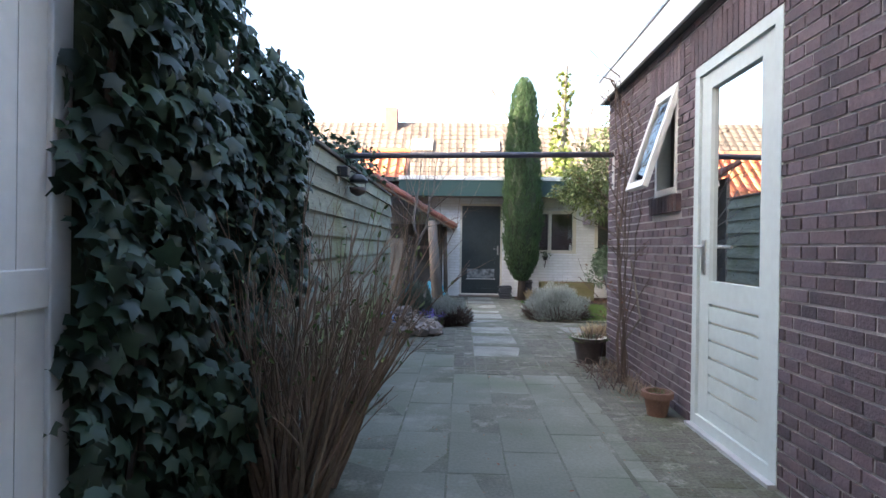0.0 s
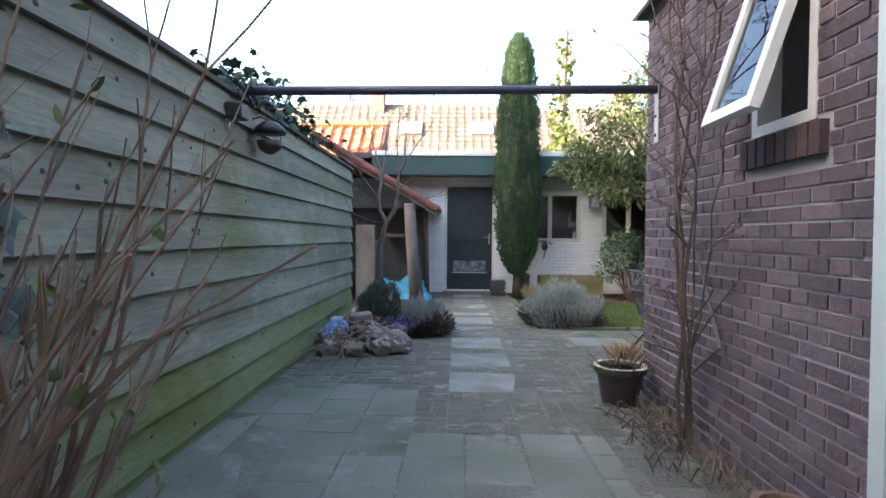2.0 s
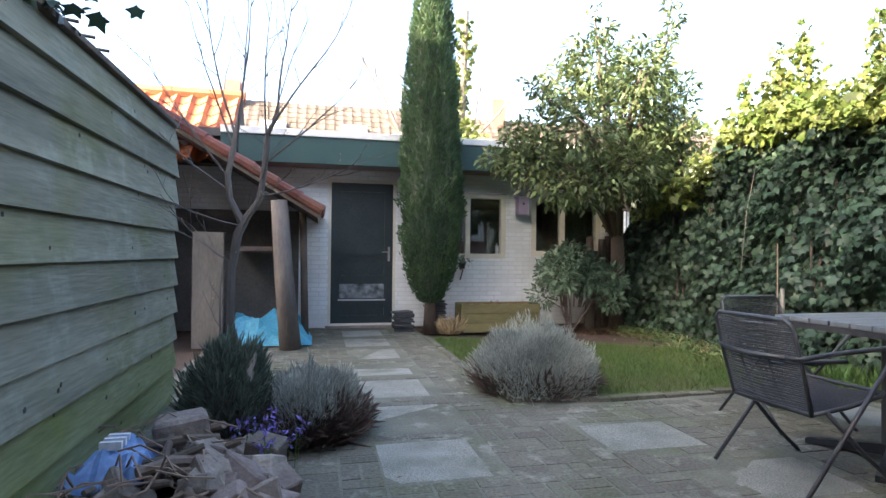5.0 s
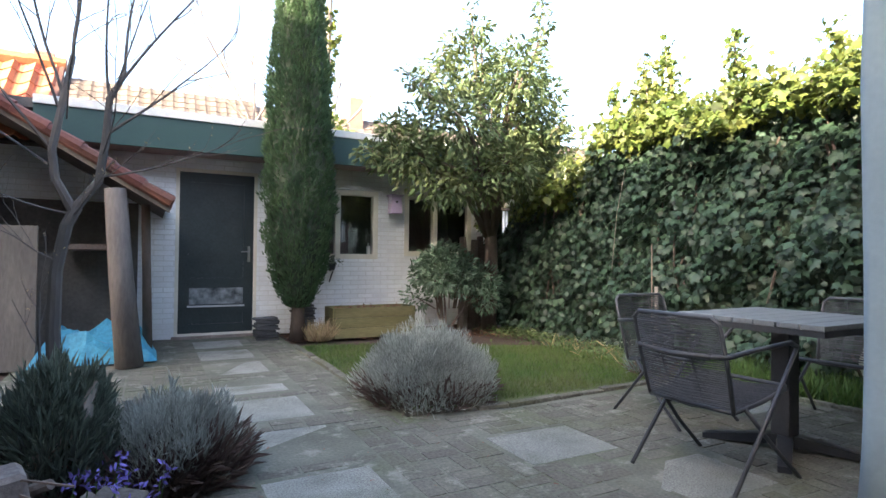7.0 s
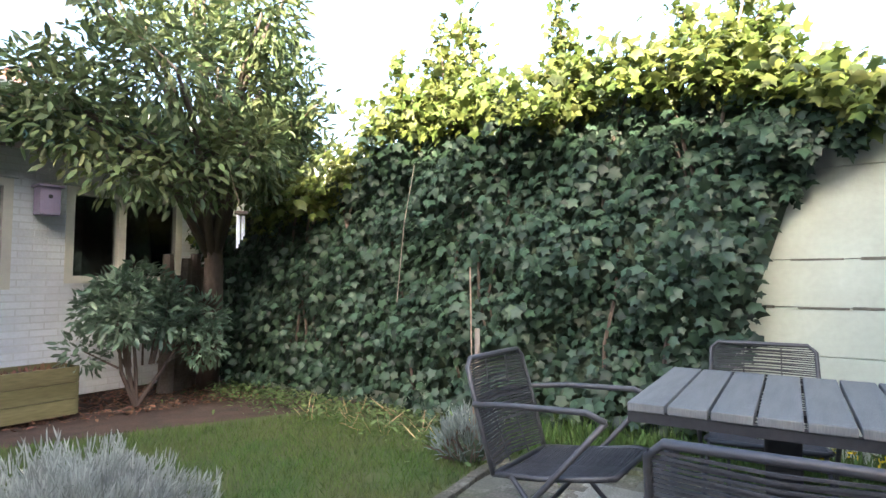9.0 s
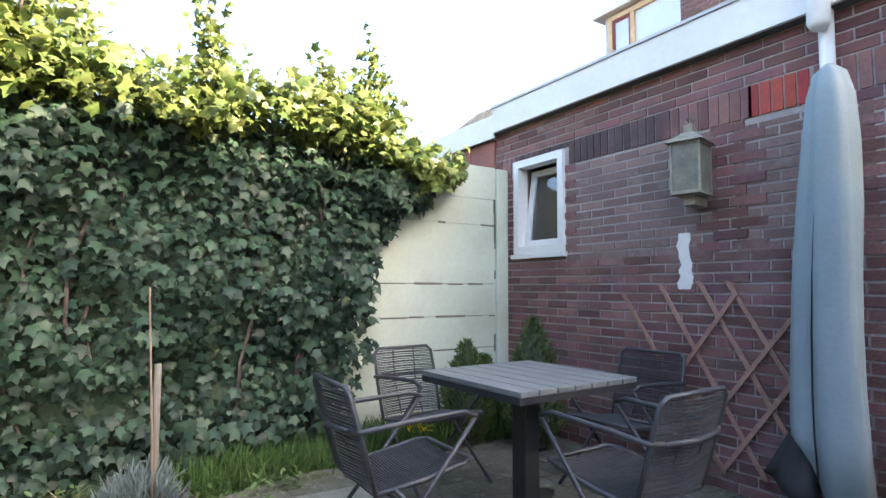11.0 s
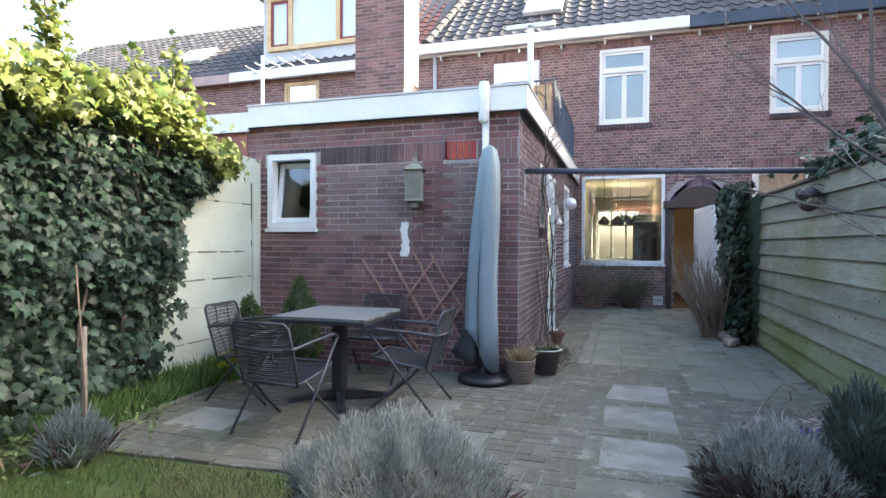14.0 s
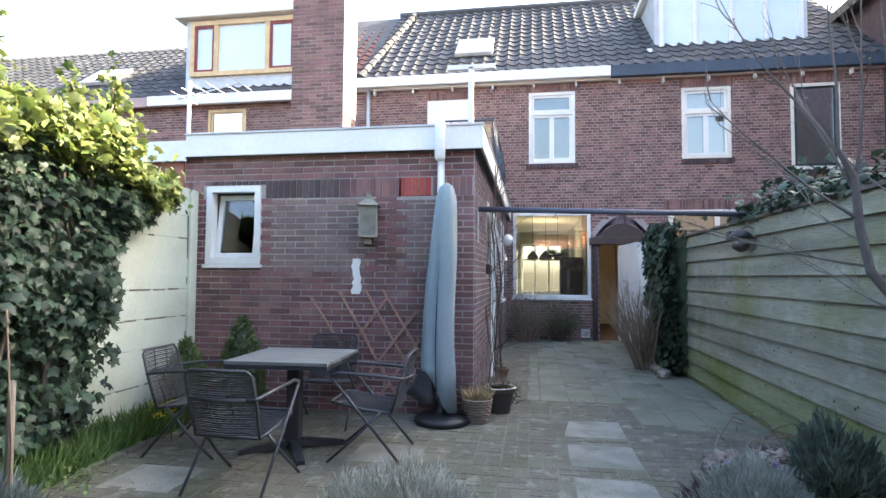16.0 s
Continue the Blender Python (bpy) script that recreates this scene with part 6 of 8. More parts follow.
for x, y, z, r in ((2.75, 11.5, 2.15, 0.36), (3.1, 11.4, 1.95, 0.38), (3.6, 11.35, 2.0, 0.4), (4.1, 11.5, 2.1, 0.42), (4.6, 11.9, 2.2, 0.42), (3.35, 11.6, 2.7, 0.45), (3.9, 11.6, 2.9, 0.5), (4.4, 11.8, 3.0, 0.5), (4.85, 12.0, 2.7, 0.4),
                   (3.7, 11.7, 3.5, 0.35), (4.3, 11.9, 3.5, 0.38), (2.95, 11.6, 2.55, 0.35), (3.85, 11.8, 3.95, 0.16), (3.7, 11.8, 4.2, 0.1), (4.7, 11.9, 3.6, 0.2), (4.85, 11.9, 4.0, 0.12), (4.95, 11.9, 4.25, 0.1), (5.0, 12.0, 3.1, 0.32), (5.15, 12.0, 3.35, 0.26), (4.6, 11.9, 3.3, 0.34), (2.6, 11.6, 2.4, 0.26), (3.0, 11.4, 1.85, 0.24), (3.4, 11.4, 1.8, 0.24)):
    clumps.append((x, y, z, r))
    g.tube([trunk[3], Vector(trunk[3]).lerp(Vector((x, y, z)), 0.6), (x, y, z)], [0.035, 0.02, 0.008], 5)
part("trunk", g, BARK_D, t, "leaning brown trunk and limbs", smooth=True)
lim = G()
for k in range(34):
    c_ = clumps[rr.randrange(len(clumps))]
    p = Vector(c_[:3])
    q = p + Vector((rr.uniform(-0.5, 0.5), rr.uniform(-0.5, 0.35), rr.uniform(0.15, 0.75) if c_[2] > 2.4 else rr.uniform(-0.3, 0.25)))
    lim.tube([p, p.lerp(q, 0.5) + Vector((0, 0, 0.04)), q], [0.009, 0.006, 0.003], 4)
    for s in (0.45, 0.7, 0.95):
        b_ = p.lerp(q, s)
        clumps.append((b_.x, b_.y, b_.z, rr.uniform(0.08, 0.13)))
part("twigs", lim, TWIG, t, kind="stuff")
leaf_cloud("crown", clumps, 17000, (0.06, 0.115), OVAL_V, OVAL_F, LAUREL, t, 0.3)

t = thing("rhododendron", "rounded rhododendron shrub with leathery leaves", "shrub")
g = G()
cl = []
for k in range(20):
    a, r = rr.uniform(0, 6.28), rr.uniform(0.05, 0.56)
    q = Vector((3.62 + math.cos(a) * r, 12.15 + math.sin(a) * r * 0.7, 1.08 - 0.42 * r / 0.5 + rr.uniform(-0.22, 0.08)))
    if k % 4 == 0:
        g.tube([(3.6, 12.2, 0), (3.6 + (q.x - 3.6) * 0.5, 12.18, 0.3), q], [0.02, 0.015, 0.008], 6)
    else:
        g.tube([(3.6 + (q.x - 3.6) * 0.5, 12.18, 0.34), q], [0.01, 0.006], 5)
    cl.append((q.x, q.y, q.z, rr.uniform(0.17, 0.26)))
part("woody_growth", g, BARK_D, t, kind="stuff")
leaf_cloud("leaves", cl, 4600, (0.06, 0.105), OVAL_V, OVAL_F, RHODO, t, 0.1)


def cushion(name, label, cx, cy, rx, ry, h, n, material, size, woody=900, mat2=None, cat="shrub"):
    """A rounded cushion of upright stems (lavender and the like)."""
    t = thing(name, label, cat)
    u_ = RNG.uniform(0, 1, n)
    a = RNG.uniform(0, 2 * math.pi, n)
    el = np.arcsin(u_ ** 0.8)
    lump = np.array([noise.noise((math.cos(b) * 2 + cx, math.sin(b) * 2 + cy, c * 2)) for b, c in zip(a, el)])
    k = (0.86 + 0.34 * lump) * RNG.uniform(0.74, 1.04, n)
    d = np.stack([np.cos(el) * np.cos(a), np.cos(el) * np.sin(a), np.sin(el)], 1)
    P = np.stack([cx + rx * d[:, 0] * k, cy + ry * d[:, 1] * k, 0.03 + h * d[:, 2] * k], 1)
    dd = d * 0.6 + np.array((0, 0, 0.7)) + RNG.normal(0, 0.33, (n, 3))
    scatter("foliage", STEM_V, STEM_F, P, dirs_y(dd, RNG.uniform(0, 6.28, n)), RNG.uniform(size[0], size[1], n), material, t)
    n = woody
    a = RNG.uniform(0, 2 * math.pi, n)
    r = RNG.uniform(0.1, 0.78, n)
    P = np.stack([cx + rx * r * np.cos(a), cy + ry * r * np.sin(a), RNG.uniform(0.0, 0.12, n)], 1)
    dd = np.stack([np.cos(a) * r, np.sin(a) * r, RNG.uniform(0.3, 1.0, n)], 1) + RNG.normal(0, 0.25, (n, 3))
    scatter("woody_growth", STEM_V, STEM_F, P, dirs_y(dd, RNG.uniform(0, 6.28, n)), RNG.uniform(0.06, 0.19, n), mat2 or LAV_BROWN, t)
    # dark filler dome stands for the shade among the stems
    part("shade_core", crown_core(cx, cy, [(min(rx, ry) * 0.56 * math.cos(e), 0.02 + h * 0.56 * math.sin(e)) for e in (0.0, 0.3, 0.6, 0.9, 1.2, 1.5)]), LAV_SHADE_CORE if name == "lavender" else SHADE_CORE, t, kind="stuff")
    return t


cushion("lavender", "round silver-grey lavender bush beside the path", 1.90, 9.32, 0.57, 0.57, 0.50, 23000, LAVENDER, (0.024, 0.062), 2200)
cushion("lavender", "grey-brown lavender bush at the bed edge", 0.22, 8.5, 0.35, 0.38, 0.38, 9000, LAVENDER, (0.024, 0.068), 6000)
cushion("rosemary", "dark green needled shrub beside the fence", -0.20, 8.40, 0.25, 0.32, 0.56, 7000, ROSEMARY, (0.05, 0.10), 700)
cushion("grey_herb", "small grey-leaved herb by the stake", 3.98, 9.15, 0.20, 0.22, 0.26, 600, GREYLEAF, (0.05, 0.10), 100)

# ---- garden furniture ----
def chair_at(at, rz, label):
    t = thing("garden_chair", label, "chair", at, rz, "chairs round the table")

    def back(x, s):
        return (x, -0.20 - 0.12 * s, 0.36 + 0.43 * s)
    loop = [back(-0.245, 0.0), back(-0.255, 0.5), back(-0.25, 0.93), back(-0.215, 1.0), back(0.215, 1.0), back(0.25, 0.93), back(0.255, 0.5), back(0.245, 0.0)]
    part("back_frame", G().tube(loop, 0.011, 7), CHAIRM, t, smooth=True)
    seat = [(-0.245, -0.20, 0.36), (-0.25, 0.0, 0.385), (-0.25, 0.20, 0.425), (-0.22, 0.25, 0.43), (0.22, 0.25, 0.43), (0.25, 0.20, 0.425), (0.25, 0.0, 0.385), (0.245, -0.20, 0.36)]
    part("seat_frame", G().tube(seat + [seat[0]], 0.011, 7), CHAIRM, t, smooth=True)
    g = G()
    for i in range(40):
        s = 0.05 + 0.93 * i / 40
        e = 0.012 * math.sin(i * 2.1)
        g.tube([back(-0.25, s), (0, back(0, s)[1] - 0.035, back(0, s)[2] + e * 0.3), back(0.25, s)], 0.0042, 4, False)
    for x in (-0.09, 0.09):
        g.tube([back(x, 0.03), (x, back(0, 0.5)[1] - 0.03, back(0, 0.5)[2]), back(x, 0.97)], 0.004, 4, False)
    part("backrest", g, CORD, t, "horizontal dark cords", kind="stuff")
    g = G()
    for i in range(34):
        f = i / 33
        y = -0.19 + 0.42 * f
        z = 0.362 + 0.066 * f
        g.tube([(-0.248, y, z), (0, y, z - 0.018), (0.248, y, z)], 0.0048, 4, False)
    part("seat", g, CORD, t, "dark cord seat", kind="stuff")
    for sx in (-1, 1):
        part("armrest", G().tube([(sx * 0.2, -0.30, 0.615), (sx * 0.27, -0.27, 0.62), (sx * 0.285, -0.1, 0.64), (sx * 0.285, 0.18, 0.655), (sx * 0.285, 0.245, 0.63)], 0.012, 7), CHAIRM, t, smooth=True)
        part("leg", G().tube([(sx * 0.285, 0.245, 0.63), (sx * 0.29, 0.02, 0.36), (sx * 0.295, -0.28, 0.0)], 0.011, 7), CHAIRM, t, smooth=True)
        part("leg", G().tube([(sx * 0.25, -0.12, 0.37), (sx * 0.275, 0.06, 0.18), (sx * 0.29, 0.26, 0.0)], 0.011, 7), CHAIRM, t, smooth=True)
    part("back_rail", G().tube([(-0.2, -0.30, 0.615), (0, -0.325, 0.61), (0.2, -0.30, 0.615)], 0.012, 7), CHAIRM, t, smooth=True)
    for c in t.children:
        c.data.transform(Matrix.Diagonal((0.88, 1.0, 0.968, 1.0)))
    return t


chair = chair_at((2.55, 7.47, 0), -87, "dark grey garden armchair of steel tube and cord")
copy_thing(chair, pose(3.17, 8.21, 0, 0, 0, 178))
copy_thing(chair, pose(3.90, 7.60, 0, 0, 0, 95))
copy_thing(chair, pose(3.20, 6.72, 0, 0, 0, 4))

table = thing("garden_table", "square garden table with grey slats on a black pedestal", "table", (3.153, 7.495, 0), 2)
for i in range(7):
    y0 = -0.385 + i * 0.11
    part("slat", G().box(-0.385, y0 + 0.003, 0.695, 0.385, y0 + 0.105, 0.72, 0.003), SLATE, table)
part("rim", G().box(-0.38, -0.38, 0.665, 0.38, -0.35, 0.694).box(-0.38, 0.35, 0.665, 0.38, 0.38, 0.694).box(-0.38, -0.35, 0.665, -0.35, 0.35, 0.694).box(0.35, -0.35, 0.665, 0.38, 0.35, 0.694), BLACK, table)
part("pedestal", G().box(-0.05, -0.05, 0.06, 0.05, 0.05, 0.664, 0.008), BLACK, table, "square black steel column")
part("top_bracket", G().box(-0.25, -0.03, 0.645, 0.25, 0.03, 0.664).box(-0.03, -0.25, 0.645, 0.03, 0.25, 0.664), BLACK, table)
for k in range(4):
    f = part("foot", G().extrude([(-0.035, 0.04, 0.02), (0.035, 0.04, 0.02), (0.035, 0.04, 0.085), (-0.035, 0.04, 0.085)], (0, 0.02, 0)).add(
        [(-0.035, 0.06, 0.03), (0.035, 0.06, 0.03), (0.035, 0.06, 0.085), (-0.035, 0.06, 0.085), (-0.03, 0.4, 0.0), (0.03, 0.4, 0.0), (0.03, 0.4, 0.03), (-0.03, 0.4, 0.03)],
        [(0, 1, 5, 4), (1, 2, 6, 5), (2, 3, 7, 6), (3, 0, 4, 7), (4, 5, 6, 7)]), BLACK, table)
    f.matrix_local = Matrix.Rotation(math.pi / 2 * k + 0.5, 4, "Z")

# closed umbrella in its cover
um = thing("garden_umbrella", "closed garden umbrella in a grey-green cover", "umbrella", (2.16, 6.51, 0), -6)
part("base", G().lathe([(0.25, 0.0), (0.26, 0.025), (0.25, 0.05), (0.2, 0.075), (0.09, 0.095), (0.06, 0.14), (0.045, 0.32)], seg=28), BASE_B, um, "round black plastic base", smooth=True)
part("pole", G().tube([(0, 0, 0.1), (0, 0, 2.1)], 0.022, 10), BASE_B, um, smooth=True)
vs, fs, K, Zs = [], [], 28, [0.30, 0.5, 0.7, 0.95, 1.25, 1.55, 1.85, 2.05, 2.16, 2.2]
Rs = [0.155, 0.155, 0.15, 0.145, 0.14, 0.13, 0.112, 0.095, 0.065, 0.02]
for z, r in zip(Zs, Rs):
    for j in range(K):
        a = 2 * math.pi * j / K
        fold = 1 + 0.13 * math.sin(3 * a + z * 0.9) + 0.06 * math.sin(7 * a + z * 2.3)
        flat = 0.86 if z > 0.35 else 1.0
        hem = 0.0
        if z == 0.30:
            hem = -0.19 * max(0, math.cos(a - 2.6)) + 0.17 * max(0, math.cos(a - 0.6))
        vs.append((r * fold * math.cos(a) + 0.03 * math.sin(z * 2.2), r * fold * flat * math.sin(a), z + hem))
for i in range(len(Zs) - 1):
    for j in range(K):
        a, b = i * K + j, i * K + (j + 1) % K
        fs.append((a, b, b + K, a + K))
fs.append(tuple((len(Zs) - 1) * K + j for j in range(K)))
cov = part("cover", G().add(vs, fs), CANVAS, um, "weathered grey-green fabric cover", smooth=True)
sol = cov.modifiers.new("thickness", "SOLIDIFY")
sol.thickness = 0.006
part("zip", G().tube([(0.005 + 0.03 * math.sin(z * 2.2), 0.128 * r / 0.155, z) for z, r in zip(Zs[:-2], Rs)], 0.004, 5), BASE_B, um, "seam with zip")
vs, fs = [], []
for i in range(7):
    for j in range(6):
        f, h_ = i / 6, j / 5
        vs.append((0.05 + 0.30 * f * (1 - h_ * 0.78), 0.07 + 0.06 * math.sin(f * 5) * (1 - h_), 0.17 + 0.42 * h_ + 0.07 * f * (1 - h_)))
for i in range(6):
    for j in range(5):
        a = i * 6 + j
        fs.append((a, a + 6, a + 7, a + 1))
fl = part("loose_flap", G().add(vs, fs), CHAIRM, um, "loose dark flap of the cover", smooth=True)
fl.modifiers.new("thickness", "SOLIDIFY").thickness = 0.006


# ---- pots ----
def pot(name, label, x, y, r, h, material, cat="plant pot", taper=0.72, rim=0.015):
    t = thing(name, label, cat, (x, y, 0))
    part("pot", G().lathe([(r * taper, 0), (r * 0.9, h * 0.6), (r * 0.98, h - 0.04), (r + rim, h - 0.038), (r + rim, h), (r - 0.012, h), (r - 0.02, h - 0.03), (0.001, h - 0.032)], seg=26), material, t, smooth=False)
    part("soil", G().lathe([(r - 0.022, h - 0.03), (r * 0.5, h - 0.018), (0.001, h - 0.014)], seg=18), SOIL, t)
    return t


def tuft(parent, n, r, z, size, material, spread=0.5, name="stems"):
    a, q = RNG.uniform(0, 6.28, n), RNG.uniform(0, 1, n) ** 0.5 * r
    P = np.stack([q * np.cos(a), q * np.sin(a), np.full(n, z)], 1)
    d = np.stack([np.cos(a) * q / r * spread, np.sin(a) * q / r * spread, np.ones(n)], 1) + RNG.normal(0, 0.25, (n, 3))
    return scatter(name, BLADE_V, BLADE_F, P, dirs_y(d, RNG.uniform(0, 6.28, n)), RNG.uniform(size[0], size[1], n), material, parent)


p = pot("glazed_pot", "dark glazed pot with moss and dry grass by the wall", 1.67, 6.01, 0.15, 0.245, GLAZED)
part("rim", G().lathe([(0.142, 0.2452), (0.167, 0.2452), (0.166, 0.2485), (0.144, 0.2485), (0.142, 0.2452)], seg=26), CREAM, p, "pale worn rim")
tuft(p, 90, 0.12, 0.21, (0.08, 0.2), TWIG, 1.1, "dry_grass")
tuft(p, 650, 0.15, 0.20, (0.04, 0.10), GRASS_L, 1.3, "moss")
p = pot("terracotta_pot", "small terracotta flowerpot against the brick wall", 1.74, 4.33, 0.088, 0.16, TERRA)
tuft(p, 60, 0.06, 0.14, (0.03, 0.06), MOSS, 0.8, "seedlings")
# wicker basket: woven rings and uprights
bk = thing("wicker_basket", "grey wicker basket planted with dry grass", "basket", (1.85, 6.42, 0))
for i in range(9):
    z = 0.012 + i * 0.024
    r = 0.105 + 0.035 * (i / 10)
    g = G()
    g.tube([((r + 0.005 * math.cos(9 * a + (i % 2) * math.pi)) * math.cos(a), (r + 0.005 * math.cos(9 * a + (i % 2) * math.pi)) * math.sin(a), z) for a in np.linspace(0, 2 * math.pi, 55)], 0.012, 5, False)
    part("weave", g, WICKER, bk, smooth=True)
part("lining", G().lathe([(0.095, 0.0), (0.128, 0.205), (0.001, 0.2)], seg=20), SOIL, bk)
tuft(bk, 380, 0.10, 0.19, (0.06, 0.17), STRAW, 0.7, "dry_grass")

# ---- pipe across the path ----
pp = thing("cross_pipe", "dark blue steel pipe spanning the path from wall to fence", "pipe")
part("pipe", G().tube([(XW - 0.012, 6.03, 2.01), (XF + 0.02, 5.86, 1.95)], 0.028, 12), PIPE, pp, smooth=True)
part("bracket", G().box(XW - 0.02, 6.0, 1.67, XW - 0.012, 6.06, 2.04), ZINC, pp, "drilled grey wall strip")
for z in (1.72, 1.84):
    part("bolt", G().lathe([(0.012, 0), (0.01, 0.008), (0.001, 0.009)], seg=6), BLACK, pp).matrix_local = Matrix.Translation((XW - 0.021, 6.03, z)) @ Matrix.Rotation(radians(-90), 4, "Y")
for f in (0.30, 0.55, 0.75):
    q = Vector((XW, 6.03, 2.01)).lerp(Vector((XF, 5.86, 1.95)), f)
    part("hook", G().tube([q, q + Vector((0, 0, -0.05)), q + Vector((0.015, 0, -0.075)), q + Vector((0.03, 0, -0.05))], 0.004, 5), BLACK, pp)

# feeders on the fence
b = thing("bird_feeder", "hanging dark bowl bird feeder on the fence", "bird feeder", (XF + 0.12, 5.99, 1.58))
part("bowl", G().lathe([(0.02, 0.0), (0.07, 0.03), (0.085, 0.08), (0.075, 0.08), (0.05, 0.03)], seg=18), BROWN, b, smooth=True)
part("roof", G().lathe([(0.1, 0.13), (0.09, 0.17), (0.045, 0.205), (0.005, 0.215)], seg=18), BLACK, b, smooth=True)
part("arm", G().tube([(0, 0, 0.21), (-0.06, 0, 0.24), (-0.12, 0, 0.22)], 0.005, 6), BLACK, b)
part("wire", G().tube([(0.07, 0, 0.08), (0.075, 0, 0.14)], 0.003, 5), BLACK, b)
b = thing("flood_lamp", "small dark floodlight on the fence", "lamp", (XF + 0.05, 5.60, 1.72))
part("head", G().box(-0.04, -0.06, 0, 0.06, 0.06, 0.09, 0.01), BLACK, b)
part("bracket", G().box(-0.05, -0.015, -0.06, -0.03, 0.015, 0.05), ZINC, b)

# globe lamp, vent, lantern, trellis
b = thing("globe_lamp", "white opal globe lamp on the brick wall", "lamp", (1.775, 2.05, 1.86))
part("globe", G().lathe([(0.1 * math.sin(a) + 0.0005, 0.1 - 0.1 * math.cos(a)) for a in np.linspace(0, math.pi, 13)], seg=20), OPAL, b, smooth=True)
part("arm", G().tube([(0.08, 0, 0.1), (0.115, 0, 0.1)], 0.03, 10), WHITE, b)
part("base", G().box(0.102, -0.055, 0.045, 0.117, 0.055, 0.155, 0.004), WHITE, b)
b = thing("air_vent", "white square air vent low on the house wall", "vent", (0.24, YH + 0.01, 0.05))
part("frame", bar_frame(G(), (-0.09, 0, 0), (1, 0, 0), (0, 1, 0), 0.18, 0.18, 0.018, 0.02, 0.02), WHITE, b)
for i in range(6):
    part("slat", G().box(-0.07, 0.0, 0.022 + i * 0.024, 0.07, 0.012, 0.036 + i * 0.024), WHITE, b)
L = thing("wall_lantern", "weathered square metal lantern on the brick wall", "lantern", (2.91, YN + 0.17, 1.70), 14)
L.scale = (0.86, 1.0, 1.0)
part("body_frame", G().box(-0.1, -0.1, 0, 0.1, 0.1, 0.02).box(-0.1, -0.1, 0.02, -0.085, -0.085, 0.29).box(0.085, -0.1, 0.02, 0.1, -0.085, 0.29).box(-0.1, 0.085, 0.02, -0.085, 0.1, 0.29).box(0.085, 0.085, 0.02, 0.1, 0.1, 0.29).box(-0.1, -0.1, 0.29, 0.1, 0.1, 0.305), LANTERN, L)
part("roof", G().add([(-0.125, -0.125, 0.305), (0.125, -0.125, 0.305), (0.125, 0.125, 0.305), (-0.125, 0.125, 0.305), (-0.04, -0.04, 0.37), (0.04, -0.04, 0.37), (0.04, 0.04, 0.37), (-0.04, 0.04, 0.37)],
                     [(0, 1, 5, 4), (1, 2, 6, 5), (2, 3, 7, 6), (3, 0, 4, 7), (4, 5, 6, 7), (3, 2, 1, 0)]), LANTERN, L)
part("crown", G().box(-0.03, -0.03, 0.37, 0.03, 0.03, 0.42).tube([(0, 0, 0.42), (0.03, 0, 0.45), (0, 0, 0.485), (-0.03, 0, 0.45), (0, 0, 0.42)], 0.006, 6), LANTERN, L)
for k in range(4):
    part("pane", G().box(-0.084, 0.09, 0.021, 0.084, 0.094, 0.289), DUSTY, L).matrix_local = Matrix.Rotation(math.pi / 2 * k, 4, "Z")
part("bracket", G().box(-0.04, -0.165, -0.06, 0.04, 0.04, -0.001), LANTERN, L)
tr = thing("trellis", "broken diagonal lath trellis on the brick wall", "trellis")
for x0, z0, x1, z1, d in ((3.55, 1.12, 2.85, 0.1, 0.0), (3.25, 1.18, 2.62, 0.12, 0.0), (2.98, 1.2, 2.45, 0.3, 0.0), (2.8, 1.2, 2.4, 0.55, 0.0), (2.45, 1.0, 3.1, 0.15, 0.012), (2.42, 0.72, 2.85, 0.12, 0.012), (2.75, 1.12, 3.45, 0.2, 0.012)):
    w = 0.016
    part("lath", G().extrude([(x0 - w, YN + 0.014 + d, z0), (x0 + w, YN + 0.014 + d, z0), (x1 + w, YN + 0.014 + d, z1), (x1 - w, YN + 0.014 + d, z1)], (0, 0.01, 0)), TRELLIS, tr)

# balcony railing, clothes pole and antenna on the flat roofs
rail = thing("balcony_railing", "blue-grey wrought iron balcony railing with scrolls", "railing")
for a, bq in (((1.95, 3.0), (1.95, -0.55)), ((1.95, 3.0), (2.75, 3.0))):
    L_ = math.hypot(bq[0] - a[0], bq[1] - a[1])
    for z in (2.95, 3.78):
        part("rail", G().tube([(*a, z), (*bq, z)], 0.016, 8), BLUE_G, rail)
    k = int(L_ / 0.13)
    for i in range(k + 1):
        q = Vector((*a, 0)).lerp(Vector((*bq, 0)), i / k)
        part("bar", G().tube([(q.x, q.y, 2.8 if i % 5 == 0 else 2.95), (q.x, q.y, 3.78)], 0.013 if i % 5 == 0 else 0.007, 6), BLUE_G, rail)
        if i % 5 == 2:
            d = (Vector((*bq, 0)) - Vector((*a, 0))).normalized()
            part("scroll", G().tube([(q.x + d.x * s * math.cos(f), q.y + d.y * s * math.cos(f), 3.36 + s * 1.5 * math.sin(f)) for f, s in [(x * 0.6, 0.2 - x * 0.009) for x in range(16)]], 0.009, 5), BLUE_G, rail)
part("reed_screen", G().box(2.0, 2.97, 2.85, 2.72, 2.985, 3.72), STRAW, rail, "faded reed screen")
b = thing("clothes_pole", "white T-shaped clothes pole on the flat roof", "pole", (2.27, 3.3, 2.72))
part("pole", G().box(-0.04, -0.03, 0, 0.04, 0.03, 1.8, 0.005), WHITE, b)
part("crossbar", G().box(-0.36, -0.03, 1.76, 0.36, 0.03, 1.83, 0.005), WHITE, b)
b = thing("antenna", "white pole with green-white aerial on the neighbour's roof", "antenna", (7.5, 2.5, 2.64))
